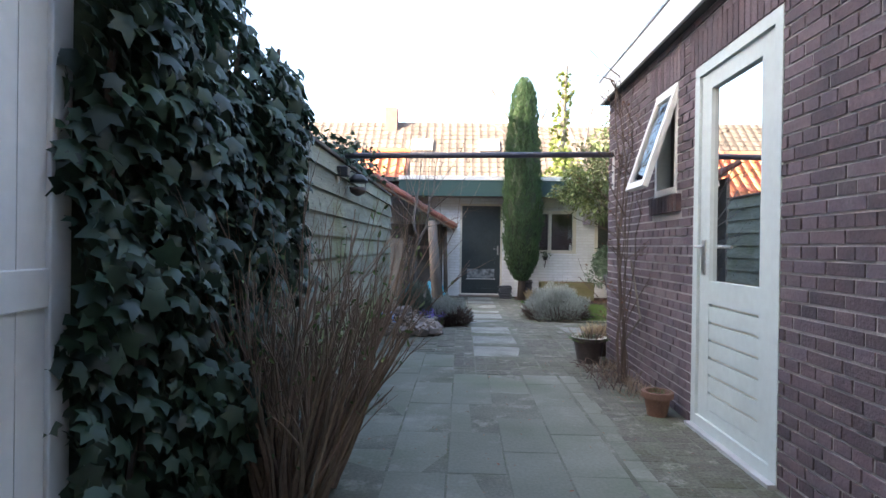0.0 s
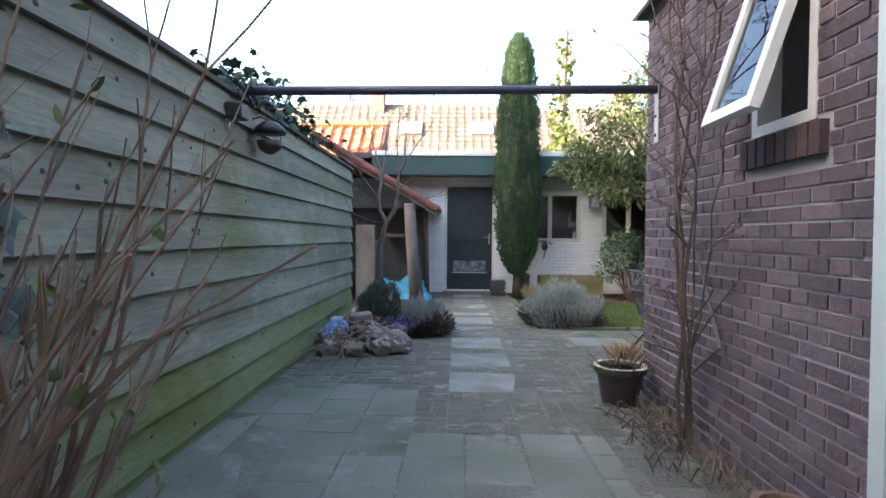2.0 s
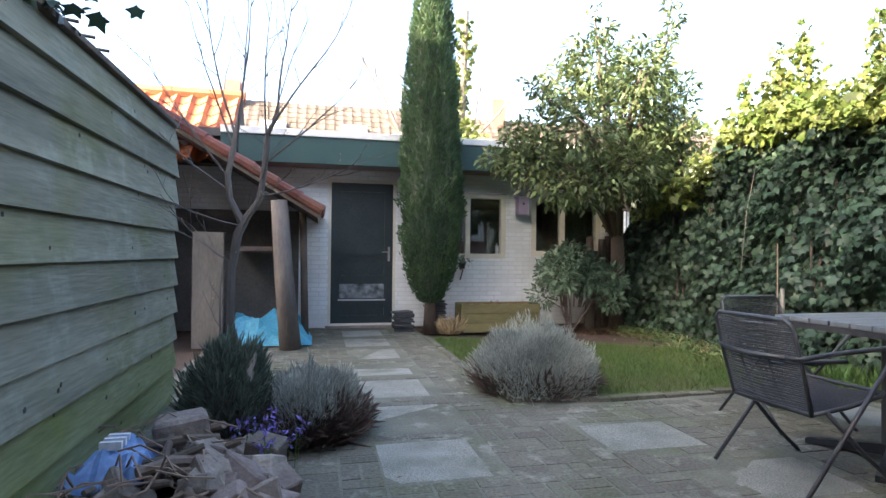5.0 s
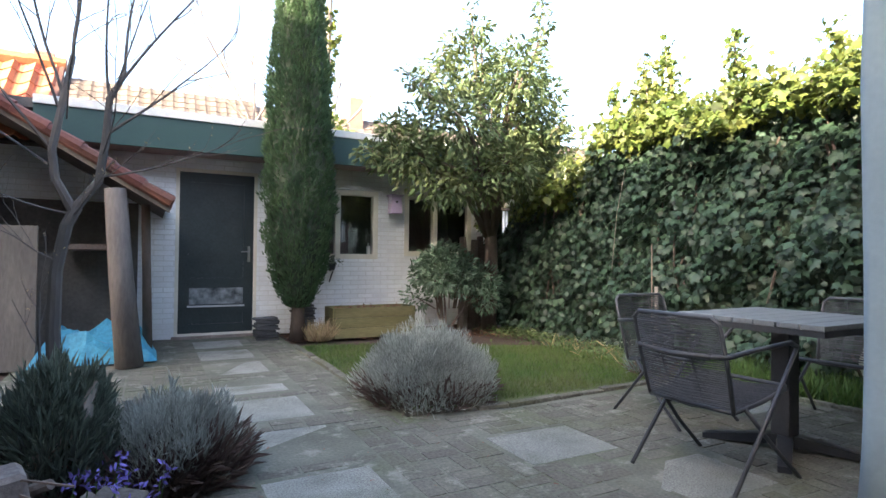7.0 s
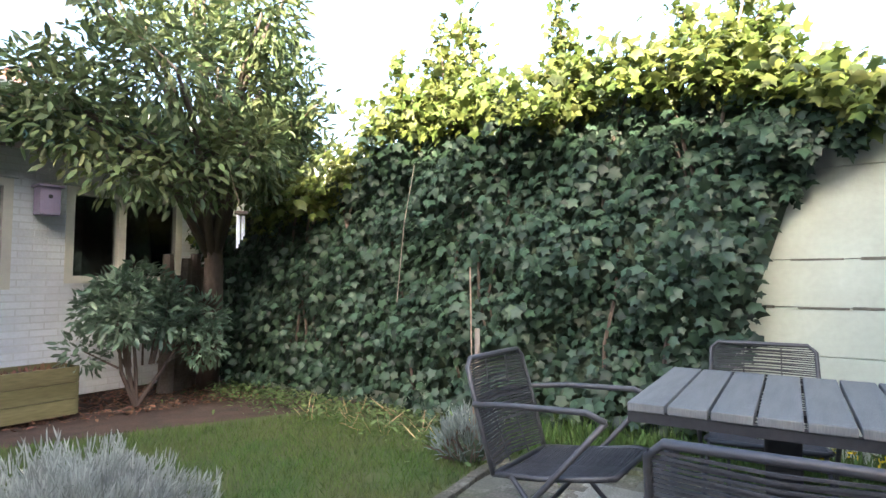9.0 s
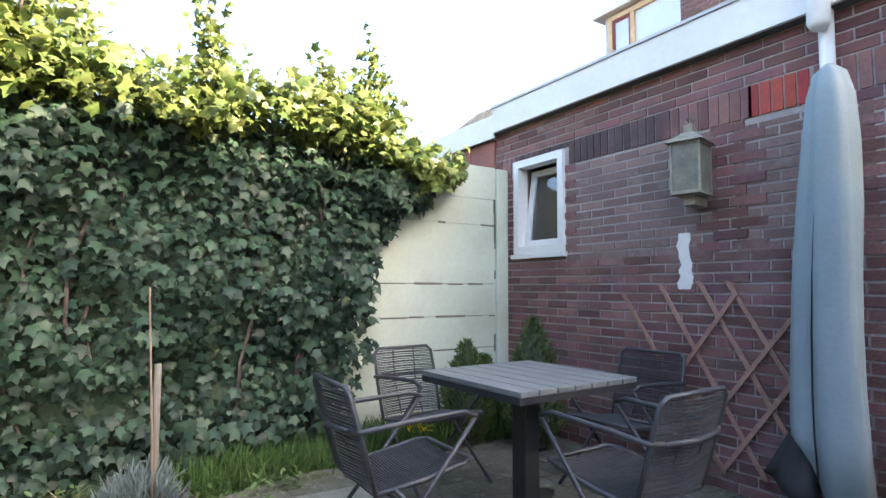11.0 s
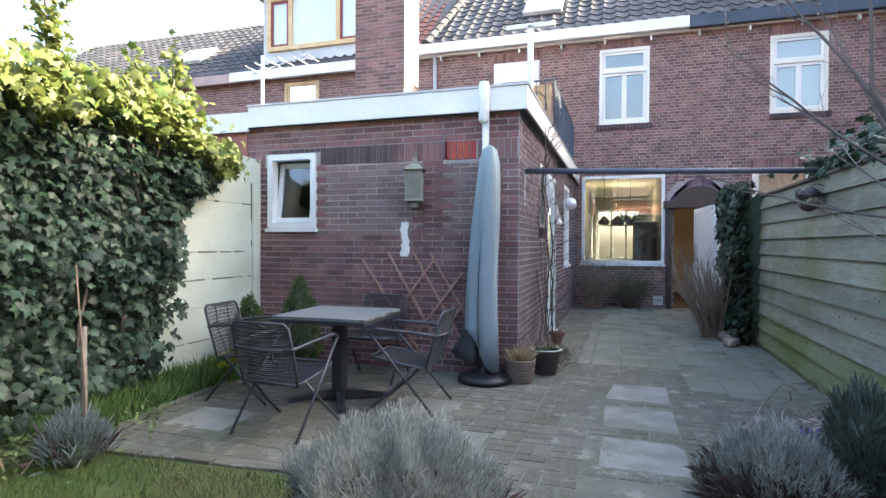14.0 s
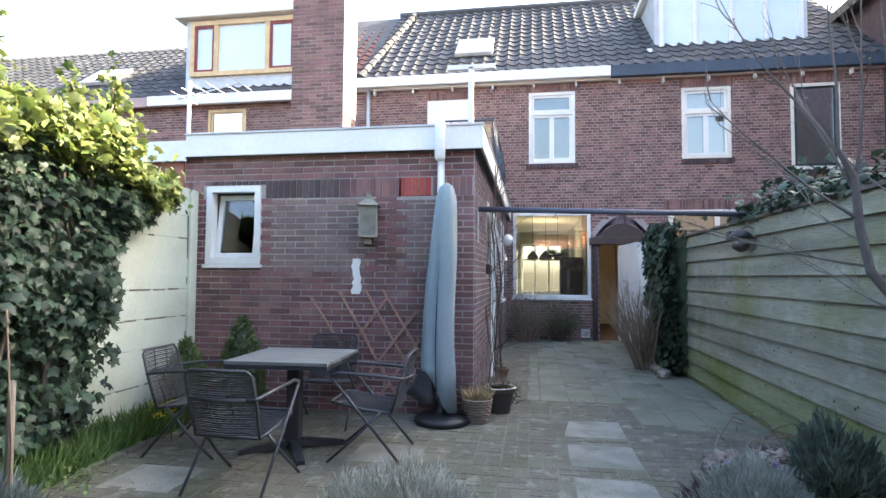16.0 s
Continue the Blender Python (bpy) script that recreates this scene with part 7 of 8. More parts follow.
part("pole", G().tube([(0, 0, 0), (0, 0, 2.2)], 0.035, 8), WHITE, b)
part("boom", G().tube([(-1.1, 0.2, 2.05), (0.35, -0.2, 1.95)], 0.015, 6), ZINC, b)
for i in range(6):
    f = i / 5
    part("element", G().tube([(-1.1 + 1.3 * f, 0.2 - 0.35 * f - 0.4, 2.05 - 0.1 * f), (-1.1 + 1.3 * f, 0.2 - 0.35 * f + 0.4, 2.05 - 0.1 * f)], 0.009, 5), ZINC, b)

# ---- bare shrub by the fence, climber on the wall, bare tree ----
def canes(name, label, cx, cy, n, h, spread, seed, material, buds=None, lean=(0, 0), thick=(0.006, 0.011), wild=0.7):
    t, rr, g, tips = thing(name, label, "shrub"), random.Random(seed), G(), []
    for k in range(n):
        a, r = rr.uniform(0, 6.28), rr.uniform(0, 0.18)
        d = Vector((math.cos(a) * rr.uniform(0.05, spread) + lean[0], math.sin(a) * rr.uniform(0.05, spread) + lean[1], 1))
        branch(g, (cx + math.cos(a) * r, cy + math.sin(a) * r, 0), d, h * rr.uniform(0.45, 1.0), rr.uniform(*thick), 2, rr, wild, 5, 0.42 if wild > 0.5 else 0.26, 0.1, 3, 0.45, tips)
    part("cane_growth", g, material, t, kind="stuff")
    if buds:
        sel = [p for p in tips if p.z > 0.2 and rr.random() < buds[1]]
        P = np.array([tuple(p) for p in sel])
        m = len(P)
        scatter("bud_growth", OVAL_V, OVAL_F, P, dirs_y(RNG.normal(0, 1, (m, 3)) + np.array((0, 0, 0.8)), RNG.uniform(0, 6.28, m)), RNG.uniform(0.015, 0.04, m), buds[0], t)
    return t


canes("bare_shrub", "bare brown many-stemmed shrub with first green buds", -0.28, 3.0, 100, 0.98, 0.5, 5, TWIG, (MOSS, 0.14), (0.17, 0.0), (0.007, 0.013), 0.38)
canes("dry_shrub", "dry brown shrub at the foot of the house wall", 1.5, -0.05, 62, 0.9, 0.6, 6, TWIG, (ROSEMARY, 0.6), (-0.15, 0.08))
canes("green_shrub", "low dull green shrub under the window", 0.75, -0.3, 70, 0.62, 0.8, 7, BARK_D, (MOSS, 1.0))
t, rr, g, tips = thing("climbing_rose", "bare climbing rose trained up the brick wall", "climber"), random.Random(13), G(), []
for k in range(7):
    p = Vector((1.76 + rr.uniform(-0.05, 0.05), 5.12 + rr.uniform(-0.12, 0.14), 0))
    pts, d = [p.copy()], 0
    top = rr.uniform(1.6, 2.75)
    drift = rr.uniform(-0.035, 0.03)
    while p.z < top:
        p = p + Vector((rr.uniform(-0.03, 0.03), rr.uniform(-0.05, 0.05) + drift, 0.17))
        p.x = min(max(p.x, 1.70), 1.86)
        pts.append(p.copy())
    w0 = 0.012 if k < 2 else 0.006
    g.tube(pts, [w0 * (1 - 0.65 * i / len(pts)) for i in range(len(pts))], 6)
    for q in pts[3:]:
        if rr.random() < 0.55:
            branch(g, q, (rr.uniform(-0.8, 0.1), rr.uniform(-1, 1), rr.uniform(0.0, 1)), rr.uniform(0.15, 0.5), 0.005, 1, rr, 0.7, 4, 0.3, 0.1, 2, 0.5, tips)
part("cane_growth", g, BARK_D, t, kind="stuff")
part("support", G().tube([(1.83, 5.5, 0.25), (1.85, 5.05, 0.55), (1.86, 5.35, 1.0)], 0.009, 6), BARK, t, "bent grey cane")
P = np.array([tuple(p) for p in tips if rr.random() < 0.4])
scatter("bud_growth", OVAL_V, OVAL_F, P, dirs_y(RNG.normal(0, 1, (len(P), 3)), RNG.uniform(0, 6, len(P))), RNG.uniform(0.015, 0.035, len(P)), DEADLEAF, t)
g = G()
for k in range(70):
    p = Vector((1.72 + rr.uniform(-0.22, 0.12), rr.uniform(4.75, 5.75), 0.01))
    a, l = rr.uniform(0, 6.28), rr.uniform(0.08, 0.32)
    q = p + Vector((l * math.cos(a) * 0.5, l * math.sin(a), rr.uniform(0.0, 0.12)))
    q.x = min(q.x, 1.88)
    g.tube([p, p.lerp(q, 0.5) + Vector((0, 0, rr.uniform(0.01, 0.06))), q], rr.uniform(0.0025, 0.006), 4)
tagged(part("pruning_heap", g, BARK_D), "dry brown prunings heaped along the brick wall", "twigs", kind="stuff")
# low growth at its foot
t = thing("wall_foot_plants", "dry stalks and weeds along the brick wall foot", "weeds", kind="stuff")
n = 420
y = RNG.uniform(4.6, 5.9, n)
P = np.stack([1.86 - np.abs(RNG.normal(0, 0.1, n)), y, np.zeros(n)], 1)
scatter("stalks", BLADE_V, BLADE_F, P, dirs_y(np.stack([RNG.normal(-0.3, 0.5, n), RNG.normal(0, 0.5, n), np.ones(n)], 1), RNG.uniform(0, 6.28, n)), RNG.uniform(0.04, 0.13, n), TWIG, t)

t, rr, g, tips = thing("bare_tree", "small bare tree with forked grey trunk", "tree"), random.Random(17), G(), []
t.matrix_world = Matrix.Translation((0.031, 1.6895, 0.3193)) @ Matrix.Scale(0.69, 4)
g.tube([(-0.42, 10.55, -0.47), (-0.44, 10.55, 0), (-0.46, 10.55, 0.45), (-0.45, 10.53, 0.88), (-0.39, 10.5, 1.2), (-0.33, 10.5, 1.33)], [0.06, 0.052, 0.046, 0.042, 0.04, 0.038], 9)
stems = [[(-0.35, 10.5, 1.30), (-0.46, 10.5, 1.52), (-0.48, 10.48, 1.72), (-0.42, 10.5, 2.1), (-0.37, 10.5, 2.4)], [(-0.34, 10.5, 1.32), (-0.2, 10.48, 1.52), (-0.16, 10.45, 1.8), (-0.14, 10.45, 2.12), (-0.05, 10.45, 2.3)]]
for st_ in stems:
    g.tube(st_, [0.034, 0.03, 0.028, 0.024, 0.019], 8)


def whip(p, d, length, r):
    """A long bare shoot that bends slowly upwards, with side twigs."""
    p, d = Vector(p), Vector(d).normalized()
    pts = [p.copy()]
    for i in range(7):
        d = (d + Vector((rr.uniform(-0.1, 0.1), rr.uniform(-0.1, 0.1), 0.05))).normalized()
        p = p + d * length / 7
        pts.append(p.copy())
        if i and rr.random() < 0.75:
            branch(g, p, d + Vector((rr.uniform(-0.9, 0.9), rr.uniform(-0.9, 0.9), rr.uniform(-0.3, 0.5))), rr.uniform(0.15, 0.45), r * 0.45, 1, rr, 0.6, 4, 0.3, 0.1, 2, 0.6, tips)
    g.tube(pts, [r * (1 - 0.11 * i) for i in range(8)], 5)
    tips.extend(pts[2:])


for at, d, l, r in (((-0.37, 10.5, 2.38), (0.02, 0, 1), 1.1, 0.013), ((-0.42, 10.5, 2.1), (-0.25, 0.05, 1), 1.3, 0.013), ((-0.38, 10.5, 2.3), (0.18, -0.1, 1), 1.2, 0.011), ((-0.48, 10.48, 1.72), (-0.55, 0, 0.8), 1.3, 0.013),
                    ((-0.47, 10.5, 1.6), (-0.8, -0.1, 0.45), 0.9, 0.011), ((-0.05, 10.45, 2.3), (0.05, 0, 1), 1.2, 0.013), ((-0.05, 10.45, 2.28), (0.45, -0.05, 0.8), 1.3, 0.012), ((-0.14, 10.45, 2.1), (-0.15, 0.1, 1), 1.3, 0.012),
                    ((-0.16, 10.45, 1.85), (0.75, -0.1, 0.55), 1.2, 0.012), ((-0.2, 10.48, 1.55), (0.8, -0.3, 0.12), 1.0, 0.010), ((-0.18, 10.46, 1.7), (0.32, -0.9, 0.4), 1.0, 0.007), ((-0.4, 10.5, 1.95), (0.1, -0.9, 0.45), 1.1, 0.007),
                    ((-0.36, 10.5, 1.28), (-0.75, -0.2, 0.1), 0.6, 0.009), ((-0.36, 10.5, 1.26), (0.3, -0.6, 0.2), 0.6, 0.009), ((-0.45, 10.5, 0.95), (-0.6, -0.3, 0.3), 0.5, 0.008), ((-0.5, 10.4, 0.1), (-0.15, 0, 0.9), 0.9, 0.012),
                    ((-0.15, 10.45, 2.0), (0.25, -0.4, 1.0), 1.2, 0.009), ((-0.44, 10.49, 2.0), (-0.4, -0.3, 1), 1.2, 0.011)):
    whip(at, d, l, r)
part("trunk", g, BARK_T, t, "grey forked trunk and branches")
P = np.array([tuple(p) for p in tips if rr.random() < 0.5])
scatter("bud_growth", OVAL_V, OVAL_F, P, dirs_y(RNG.normal(0, 1, (len(P), 3)), RNG.uniform(0, 6, len(P))), RNG.uniform(0.012, 0.025, len(P)), STRAW, t)

# ---- rubble pile ----
def lump_mesh(rr, s, e=0.25):
    bm = bmesh.new()
    bmesh.ops.create_icosphere(bm, subdivisions=1, radius=1)
    for v in bm.verts:
        k = 1 + rr.uniform(-e, e)
        v.co = Vector((v.co.x * s[0] * k, v.co.y * s[1] * k, v.co.z * s[2] * k))
    return G().bm(bm)


def chunk_mesh(rr, s):
    """A broken block: a box with shifted corners and knocked-off edges."""
    bm = bmesh.new()
    bmesh.ops.create_cube(bm, size=2)
    for v in bm.verts:
        v.co = Vector([c * k * rr.uniform(0.72, 1.12) for c, k in zip(v.co, s)])
    bmesh.ops.bevel(bm, geom=bm.edges[:], offset=min(s) * 0.16, segments=1, affect="EDGES")
    return G().bm(bm)


pile = thing("rubble_pile", "heap of stones, logs and prunings on the paving", "rubble")
rr = random.Random(31)
for k in range(52):
    a, r = rr.uniform(0, 6.28), rr.uniform(0, 1) ** 0.6
    x, y = -0.20 + math.cos(a) * r * 0.42, 7.72 + math.sin(a) * r * 0.52
    z = 0.04 + 0.17 * (1 - r) * rr.uniform(0.5, 1)
    ob = part("stone", chunk_mesh(rr, (rr.uniform(0.05, 0.12), rr.uniform(0.045, 0.09), rr.uniform(0.03, 0.065))), STONE, pile)
    ob.matrix_local = pose(x, y, z, rr.uniform(-35, 35), rr.uniform(-35, 35), rr.uniform(0, 360))
for k in range(14):
    a, r = rr.uniform(0, 6.28), rr.uniform(0.1, 1)
    x, y = -0.28 + math.cos(a) * r * 0.36, 7.85 + math.sin(a) * r * 0.6
    l = rr.uniform(0.10, 0.24)
    e = rr.uniform(0.6, 1.2)
    ob = part("log", G().tube([(-l, 0, 0), (-l * 0.3, 0.015, 0.012), (l * 0.4, -0.01, 0.0), (l, 0.01, 0.01)], [0.02 * e, 0.026 * e, 0.024 * e, 0.017 * e], 8), LOG, pile)
    ob.matrix_local = pose(x, y, 0.09 + 0.14 * (1 - r), 0, rr.uniform(-18, 18), rr.uniform(0, 360))
part("stone_block", chunk_mesh(rr, (0.13, 0.1, 0.1)), STONE, pile, "rough squared stone block").matrix_local = pose(-0.34, 7.98, 0.20, 8, -5, 12)
part("stone_block", G().box(-0.08, -0.07, -0.08, 0.08, 0.07, 0.08, 0.012), STONE, pile, "rough squared stone block").matrix_local = pose(0.03, 7.95, 0.09, 6, 10, -20)
part("forked_root", G().tube([(-0.33, 8.1, 0.14), (-0.2, 8.2, 0.28), (-0.1, 8.3, 0.36), (-0.06, 8.36, 0.50)], [0.03, 0.036, 0.033, 0.008], 7), BARK, pile, "pale broken branch")
g = G()
for k in range(95):
    x, y = -0.42 + rr.gauss(0, 0.2), 7.55 + rr.gauss(0, 0.36)
    a = rr.uniform(0, 6.28)
    l = rr.uniform(0.12, 0.35)
    z = rr.uniform(0.03, 0.25)
    g.tube([(x, y, z), (x + l * math.cos(a) / 2, y + l * math.sin(a) / 2, z + rr.uniform(-0.02, 0.08)), (x + l * math.cos(a), y + l * math.sin(a), max(0.015, z + rr.uniform(-0.12, 0.05)))], 0.0045, 4)
part("pruning_tangle", g, TWIG, pile, "tangle of thin prunings", kind="stuff")
bag = thing("plastic_bag", "crumpled blue plastic bag with white print", "bag", (-0.53, 7.72, 0.19))
vs, fs = [], []
for i in range(13):
    for j in range(13):
        x, y = -0.15 + 0.3 * i / 12, -0.17 + 0.34 * j / 12
        e = min(i, 12 - i, j, 12 - j) / 6
        vs.append((x * (0.9 + 0.15 * noise.noise((y * 9, 1, 3))), y, -0.06 + 0.15 * e ** 0.6 + 0.055 * noise.noise((x * 11, y * 11, 4)) + 0.03 * noise.noise((x * 27, y * 27, 8))))
for i in range(12):
    for j in range(12):
        a = i * 13 + j
        fs.append((a, a + 13, a + 14, a + 1))
part("bag", G().add(vs, fs), BAG, bag).modifiers.new("thickness", "SOLIDIFY").thickness = 0.004
for i in range(3):
    part("print_bar", G().box(-0.04, -0.07 + i * 0.05, 0.06, 0.04, -0.05 + i * 0.05, 0.092), PALE, bag)
t = thing("tarpaulin", "turquoise tarpaulin heaped under the lean-to", "tarpaulin")
vs, fs = [], []
for i in range(15):
    for j in range(11):
        x, y = -0.80 + 1.0 * i / 14, 11.55 + 0.6 * j / 10
        e = min(i, 14 - i, j, 10 - j)
        vs.append((x, y, 0.02 + min(1, e / 2.2) * (0.27 + 0.18 * noise.noise((x * 4, y * 5, 1)) + 0.06 * noise.noise((x * 12, y * 12, 1)))))
for i in range(14):
    for j in range(10):
        a = i * 11 + j
        fs.append((a, a + 11, a + 12, a + 1))
part("sheet", G().add(vs, fs), TARP, t, smooth=False).modifiers.new("thickness", "SOLIDIFY").thickness = 0.004

# ---- by the shed ----
pb = thing("wooden_planter", "long mossy pine planter box by the shed wall", "planter")
for i in range(3):
    z = 0.01 + i * 0.125
    part("board", G().box(2.12, 12.28, z, 3.18, 12.305, z + 0.12, 0.004), PLANTER, pb)
    part("board", G().box(2.12, 12.655, z, 3.18, 12.68, z + 0.12, 0.004), PLANTER, pb)
    part("end_board", G().box(2.10, 12.30, z, 2.119, 12.66, z + 0.12), PLANTER, pb)
    part("end_board", G().box(3.181, 12.30, z, 3.2, 12.66, z + 0.12), PLANTER, pb)
part("soil", G().box(2.121, 12.306, 0.0, 3.179, 12.654, 0.34), SOIL, pb)
n = 120
P = np.stack([RNG.uniform(2.2, 3.1, n), RNG.uniform(12.35, 12.6, n), np.full(n, 0.34)], 1)
scatter("seedlings", OVAL_V, OVAL_F, P, dirs_y(RNG.normal(0, 0.6, (n, 3)) + np.array((0, 0, 1)), RNG.uniform(0, 6, n)), RNG.uniform(0.03, 0.08, n), DEADLEAF, pb)
bb = thing("bird_box", "lilac painted wooden bird box on the shed wall", "bird box", (3.19, YS - 0.1, 1.63))
part("box", G().box(-0.08, -0.07, 0, 0.08, 0.07, 0.24, 0.005), LILAC, bb)
part("roof", G().box(-0.1, -0.1, 0.241, 0.1, 0.08, 0.262, 0.004), LILAC, bb)
part("entrance", G().tube([(0, -0.072, 0.16), (0, -0.069, 0.16)], 0.018, 12), BLACK, bb, "round dark hole")
st = thing("slate_stack", "stacks of dark roof slates leaning under the cypress", "slates")
for x0, y0, k, dz in ((1.38, 12.66, 9, 0.03), (1.82, 12.62, 13, 0.032)):
    for i in range(k):
        ob = part("slate", G().box(-0.13, -0.1, 0, 0.13, 0.1, 0.022, 0.003), SLATES, st)
        ob.matrix_local = pose(x0 + rr.uniform(-0.02, 0.02), y0 + rr.uniform(-0.02, 0.02), 0.005 + i * dz, rr.uniform(-3, 3), rr.uniform(-3, 3), rr.uniform(-9, 9))
wb = thing("wall_bracket", "dark metal wall bracket with a small pot plant", "bracket", (2.28, YS - 0.01, 0.72))
part("bracket", G().tube([(0, 0, 0.1), (0, -0.16, 0.1), (0, 0, -0.05)], 0.01, 6), BLACK, wb)
part("pot", G().lathe([(0.04, 0.11), (0.06, 0.2), (0.001, 0.2)], (0, -0.1, 0), 12), BLACK, wb)
n = 60
scatter("leaves", OVAL_V, OVAL_F, np.stack([RNG.normal(0, 0.05, n), RNG.normal(-0.1, 0.05, n), RNG.uniform(0.18, 0.28, n)], 1), dirs_y(RNG.normal(0, 1, (n, 3)), RNG.uniform(0, 6, n)), RNG.uniform(0.04, 0.08, n), ROSEMARY, wb)
b = thing("soap_bottle", "small white bottle on the shed window sill", "bottle", (2.86, YS + 0.07, 1.05))
part("bottle", G().lathe([(0.03, 0), (0.03, 0.11), (0.012, 0.13), (0.012, 0.16)], seg=12), WHITE, b)
t = thing("dry_grass_clump", "clump of straw-coloured dry grass under the cypress", "grass", (1.95, 12.35, 0))
tuft(t, 420, 0.15, 0.0, (0.10, 0.30), STRAW, 0.35, "dry_grass")
b = thing("wind_chime", "pale wooden wind chime hanging in the tree", "wind chime", (3.65, 10.9, 1.3))
for k in range(4):
    part("tube", G().tube([(0.02 * k - 0.03, 0.01 * (k % 2), 0.0 + 0.03 * k), (0.02 * k - 0.03, 0.01 * (k % 2), 0.24)], 0.008, 6), PALE, b)
part("top", G().lathe([(0.05, 0.25), (0.05, 0.27), (0.001, 0.275)], seg=12), LOG, b)
part("string", G().tube([(0, 0, 0.27), (0.1, 0.35, 0.75)], 0.002, 4), TWIG, b)
b = thing("bark_screen", "rough brown bark panels against the garden wall", "screen")
for k in range(5):
    x, y = 4.05 + 0.12 * k, 12.55 + 0.04 * k
    part("bark_slab", G().tube([(x, y, 0), (x + rr.uniform(-0.04, 0.04), y, 0.6), (x, y, rr.uniform(1.0, 1.4))], [0.075, 0.07, 0.05], 7), LOG, b)
s = thing("garden_stake", "weathered wooden stake standing in the lawn edge", "stake", (3.99, 9.09, 0))
part("stake", G().tube([(0, 0, 0), (0.0, 0.0, 0.78)], [0.02, 0.016], 8), BARK, s, smooth=True)
part("bent_cane", G().tube([(-0.02, 0.0, 0), (-0.03, 0.02, 0.5), (0.0, 0.05, 1.15)], 0.005, 5), TWIG, s)
b = thing("bamboo_cane", "thin grey cane leaning in the ivy", "cane")
part("cane", G().tube([(4.42, 10.05, 0.9), (4.44, 10.0, 1.5), (4.5, 9.95, 1.95)], 0.004, 5), BARK, b)

# ---- grass and ground cover along the wall ----
blades("border_grass", 5200, [(4.38, 6.5), (4.80, 6.5), (4.80, 9.0), (4.2, 9.0), (4.32, 8.3)], (4.1, 6.4, 4.85, 9.1), (0.10, 0.26), GRASS_L, "lush bright grass along the wall foot", "grass", 0.45)
blades("dry_weeds", 110, [(4.05, 9.3), (4.65, 9.3), (4.65, 11.0), (4.1, 10.8)], (4.0, 9.2, 4.7, 11.1), (0.08, 0.24), STRAW, "pale dry grass among weeds below the ivy", "grass", 0.9)
n = 2600
y = RNG.uniform(8.3, 12.2, n)
x = 4.66 - np.abs(RNG.normal(0, 0.25, n)) - 0.1
P = np.stack([x, y, RNG.uniform(0.0, 0.10, n)], 1)
tagged(scatter("ground_cover", OVAL_V, OVAL_F, P, frames_of(np.stack([RNG.normal(0, 0.4, n), RNG.normal(0, 0.4, n), np.ones(n)], 1), RNG.uniform(0, 6.28, n)), RNG.uniform(0.03, 0.07, n), MOSS), "low leafy ground cover below the ivy", "ground cover", kind="stuff")
n = 3600
x, y = RNG.uniform(1.62, 4.7, n), RNG.uniform(11.2, 13.0, n)
ok = y > 12.35 - 0.3 * np.maximum(0, x - 2.2)
x, y = x[ok], y[ok]
n = len(x)
tagged(scatter("dead_leaves", OVAL_V, OVAL_F, np.stack([x, y, np.full(n, -0.01) + RNG.uniform(0, 0.02, n)], 1), frames_of(np.stack([RNG.normal(0, 0.3, n), RNG.normal(0, 0.3, n), np.ones(n)], 1), RNG.uniform(0, 6.28, n)), RNG.uniform(0.03, 0.07, n), DEADLEAF),
       "brown dead leaves and bark on the bed", "leaves", kind="stuff")
n = 500
P = np.stack([RNG.uniform(-0.65, 1.85, n), RNG.uniform(-0.4, 8.8, n), np.full(n, 0.006)], 1)
tagged(scatter("leaf_litter", OVAL_V, OVAL_F, P, frames_of(np.stack([RNG.normal(0, 0.15, n), RNG.normal(0, 0.15, n), np.ones(n)], 1), RNG.uniform(0, 6.28, n)), RNG.uniform(0.01, 0.03, n), DEADLEAF), "bits of leaf litter on the paving", "leaves", kind="stuff")
for nm, lab, cx, cy, k, m_, h in (("daffodil", "clump of small yellow daffodils", 4.25, 7.35, 12, YELLOW, 0.24), ("hyacinth", "blue-violet grape hyacinths by the rubble", 0.02, 8.0, 22, PURPLE, 0.2)):
    t = thing(nm, lab, "flowers")
    g, fl = G(), []
    for i in range(k):
        q = Vector((cx + rr.gauss(0, 0.09), cy + rr.gauss(0, 0.12), 0))
        top = q + Vector((rr.uniform(-0.03, 0.03), rr.uniform(-0.03, 0.03), h * rr.uniform(0.8, 1.15)))
        g.tube([q, top], 0.003, 4)
        fl += [tuple(top + Vector((rr.gauss(0, 0.012), rr.gauss(0, 0.012), rr.gauss(0, 0.015)))) for _ in range(9)]
    part("woody_growth", g, GRASS_L, t, kind="stuff")
    m = len(fl)
    scatter("petals", OVAL_V, OVAL_F, np.array(fl), dirs_y(RNG.normal(0, 1, (m, 3)), RNG.uniform(0, 6, m)), RNG.uniform(0.02, 0.035, m), m_, t)

# stones at the ivy foot
for k in range(6):
    solo("loose_stone", lump_mesh(rr, (0.1, 0.09, 0.07), 0.15).put(G(), Matrix()), STONE, "rough grey stone at the foot of the ivy", "stone", group="loose stones").matrix_world = pose(-0.42 + 0.05 * (k % 2), 3.1 + 0.13 * k, 0.05, 0, 0, k * 50)

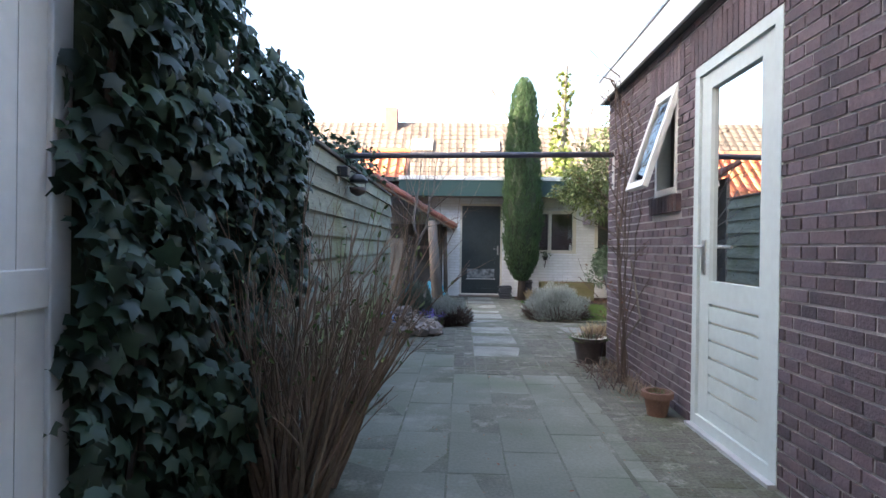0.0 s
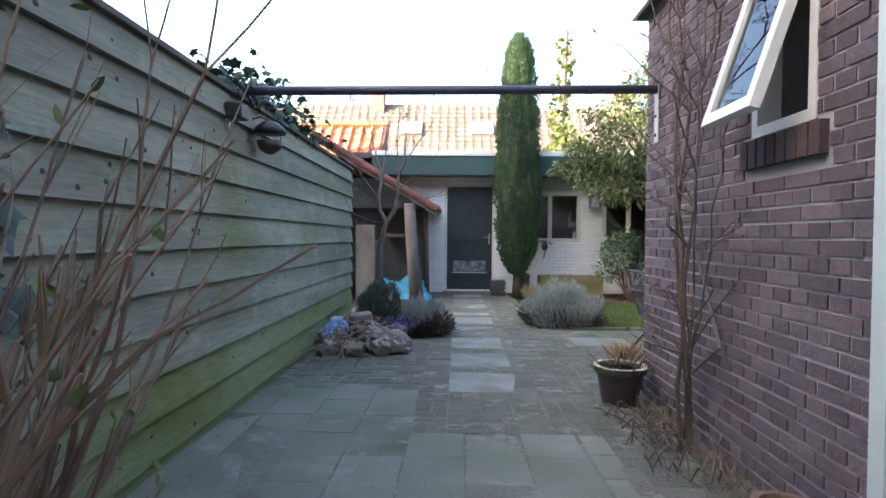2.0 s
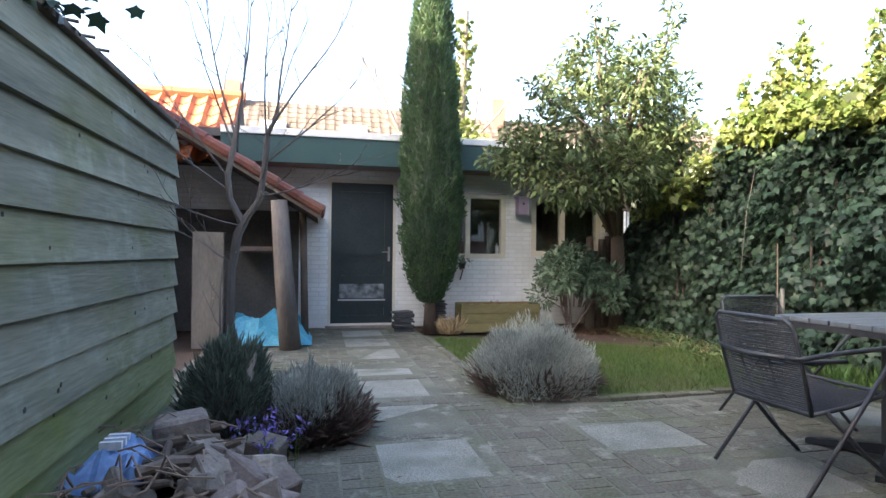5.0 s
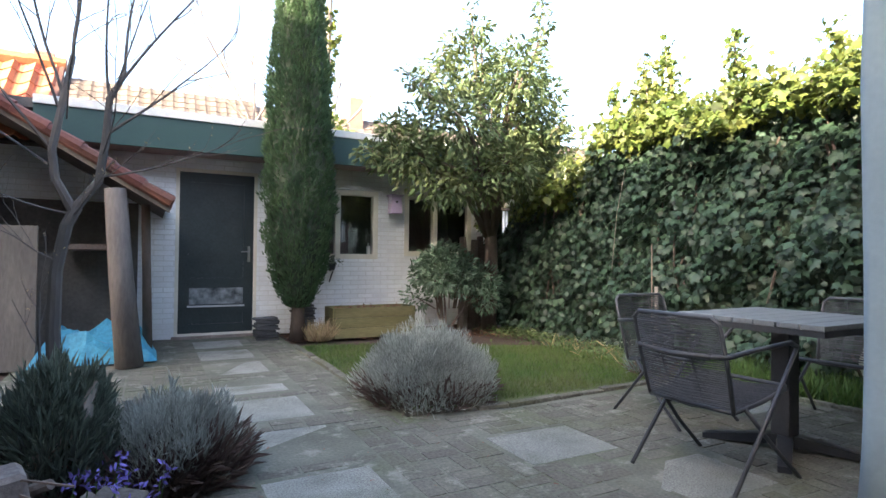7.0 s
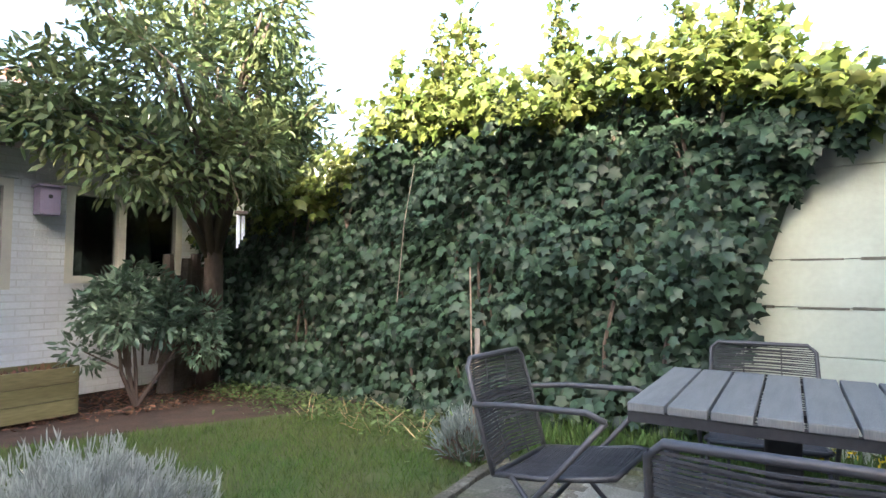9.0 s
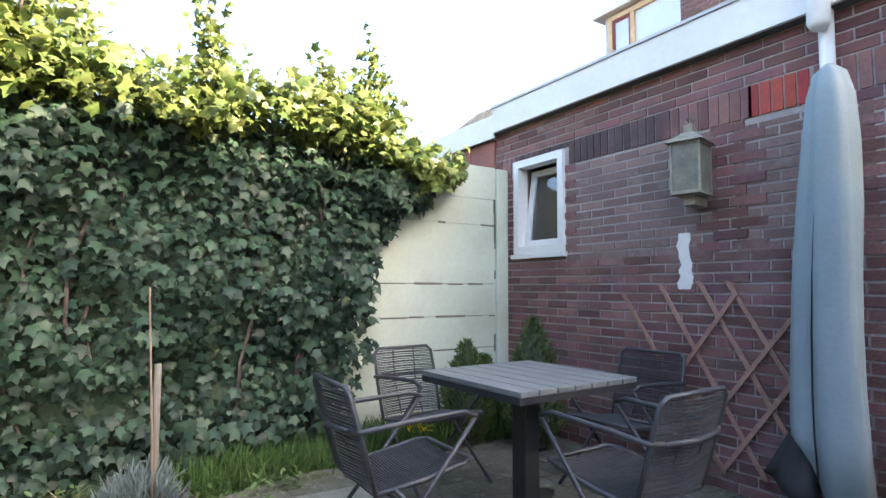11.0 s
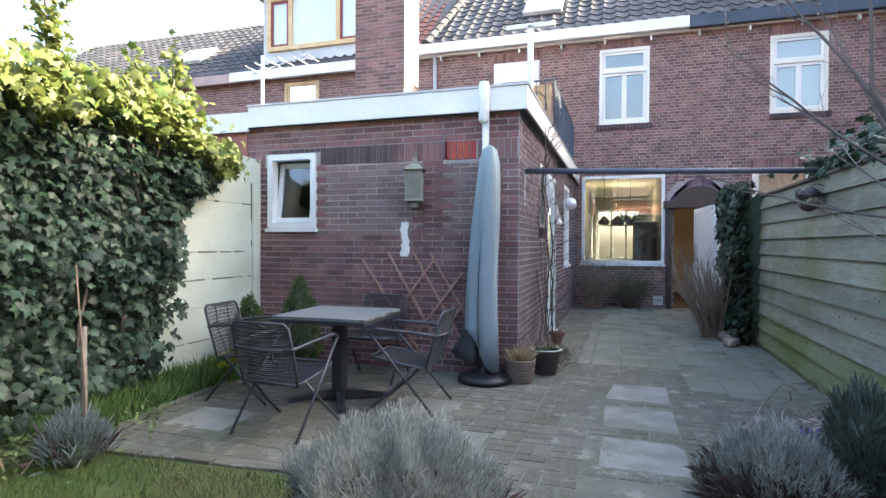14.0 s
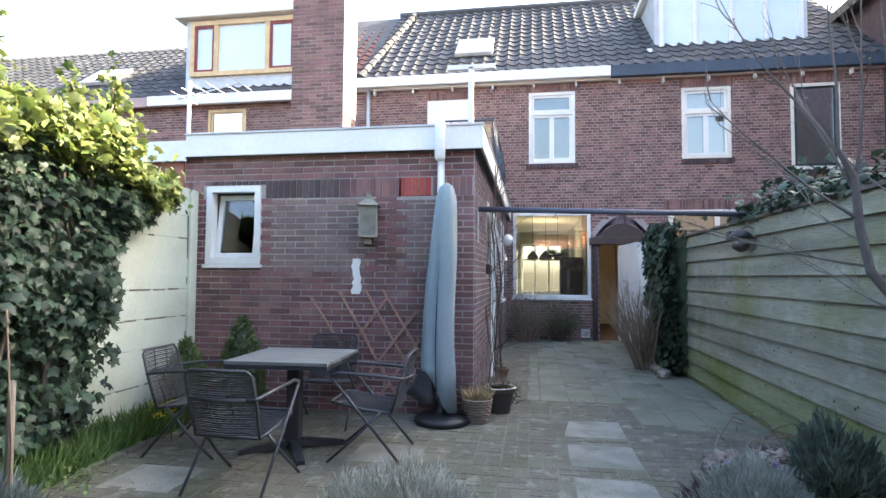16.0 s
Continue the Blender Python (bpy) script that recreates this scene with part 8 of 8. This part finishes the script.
# ---- trees beyond the shed ----
t, rr, g = thing("far_tree", "pale bare tree far behind the shed", "tree"), random.Random(41), G()
g.tube([(5.5, 24, 0), (5.6, 24, 3), (5.4, 24, 5)], [0.16, 0.12, 0.1], 8)
for d in ((-0.5, 0, 1), (0.3, 0.2, 1), (-0.9, 0, 0.6), (0.8, 0, 0.7)):
    branch(g, (5.4, 24, 5), d, 3.0, 0.055, 4, rr, 0.55, 5, 0.25, 0.1, 3, 0.66)
part("trunk", g, FARTREE, t, kind="stuff")
t, rr, g = thing("far_tree", "slender bare tree with thin twigs behind the shed", "tree"), random.Random(52), G()
g.tube([(3.2, 25, 0), (3.25, 25, 3), (3.1, 25, 5.4)], [0.15, 0.12, 0.09], 8)
for d in ((-0.7, 0, 1), (0.1, 0.2, 1), (-1.0, 0, 0.7), (0.6, 0, 0.9), (-0.3, -0.1, 1)):
    branch(g, (3.1, 25, 5.3), d, 3.1, 0.045, 4, rr, 0.6, 5, 0.3, 0.1, 3, 0.66)
part("trunk", g, FARTREE, t, kind="stuff")
t = thing("ivy_clad_tree", "sunlit ivy-clad tree stem behind the shed", "tree")
part("trunk", G().tube([(3.4, 17.5, 0), (3.35, 17.5, 3), (3.5, 17.5, 6.6)], [0.16, 0.13, 0.06], 8), BARK, t)
leaf_cloud("ivy_leaves", [(3.4 + 0.1 * math.sin(k), 17.5, 2.6 + k * 0.4, 0.32 - 0.015 * k) for k in range(10)] + [(3.9, 17.2, 2.9, 0.6), (3.1, 17.2, 3.0, 0.45), (3.5, 17.2, 3.6, 0.4)], 1500, (0.09, 0.16), IVY_V, IVY_F, IVY_SUN, t)
t = thing("far_hedge", "sunlit evergreen hedge beyond the wall", "hedge")
leaf_cloud("leaves", [(7.0 + 0.5 * math.sin(k * 2), 9 + k * 0.8, 2.0 + 0.2 * math.sin(k), 0.8) for k in range(7)], 2500, (0.08, 0.14), IVY_V, IVY_F, IVY_SUN, t)
part("trunk", G().tube([(7, 9, 0), (7, 9, 2)], 0.06, 6).tube([(7.3, 12, 0), (7.3, 12, 2)], 0.06, 6), BARK_D, t)
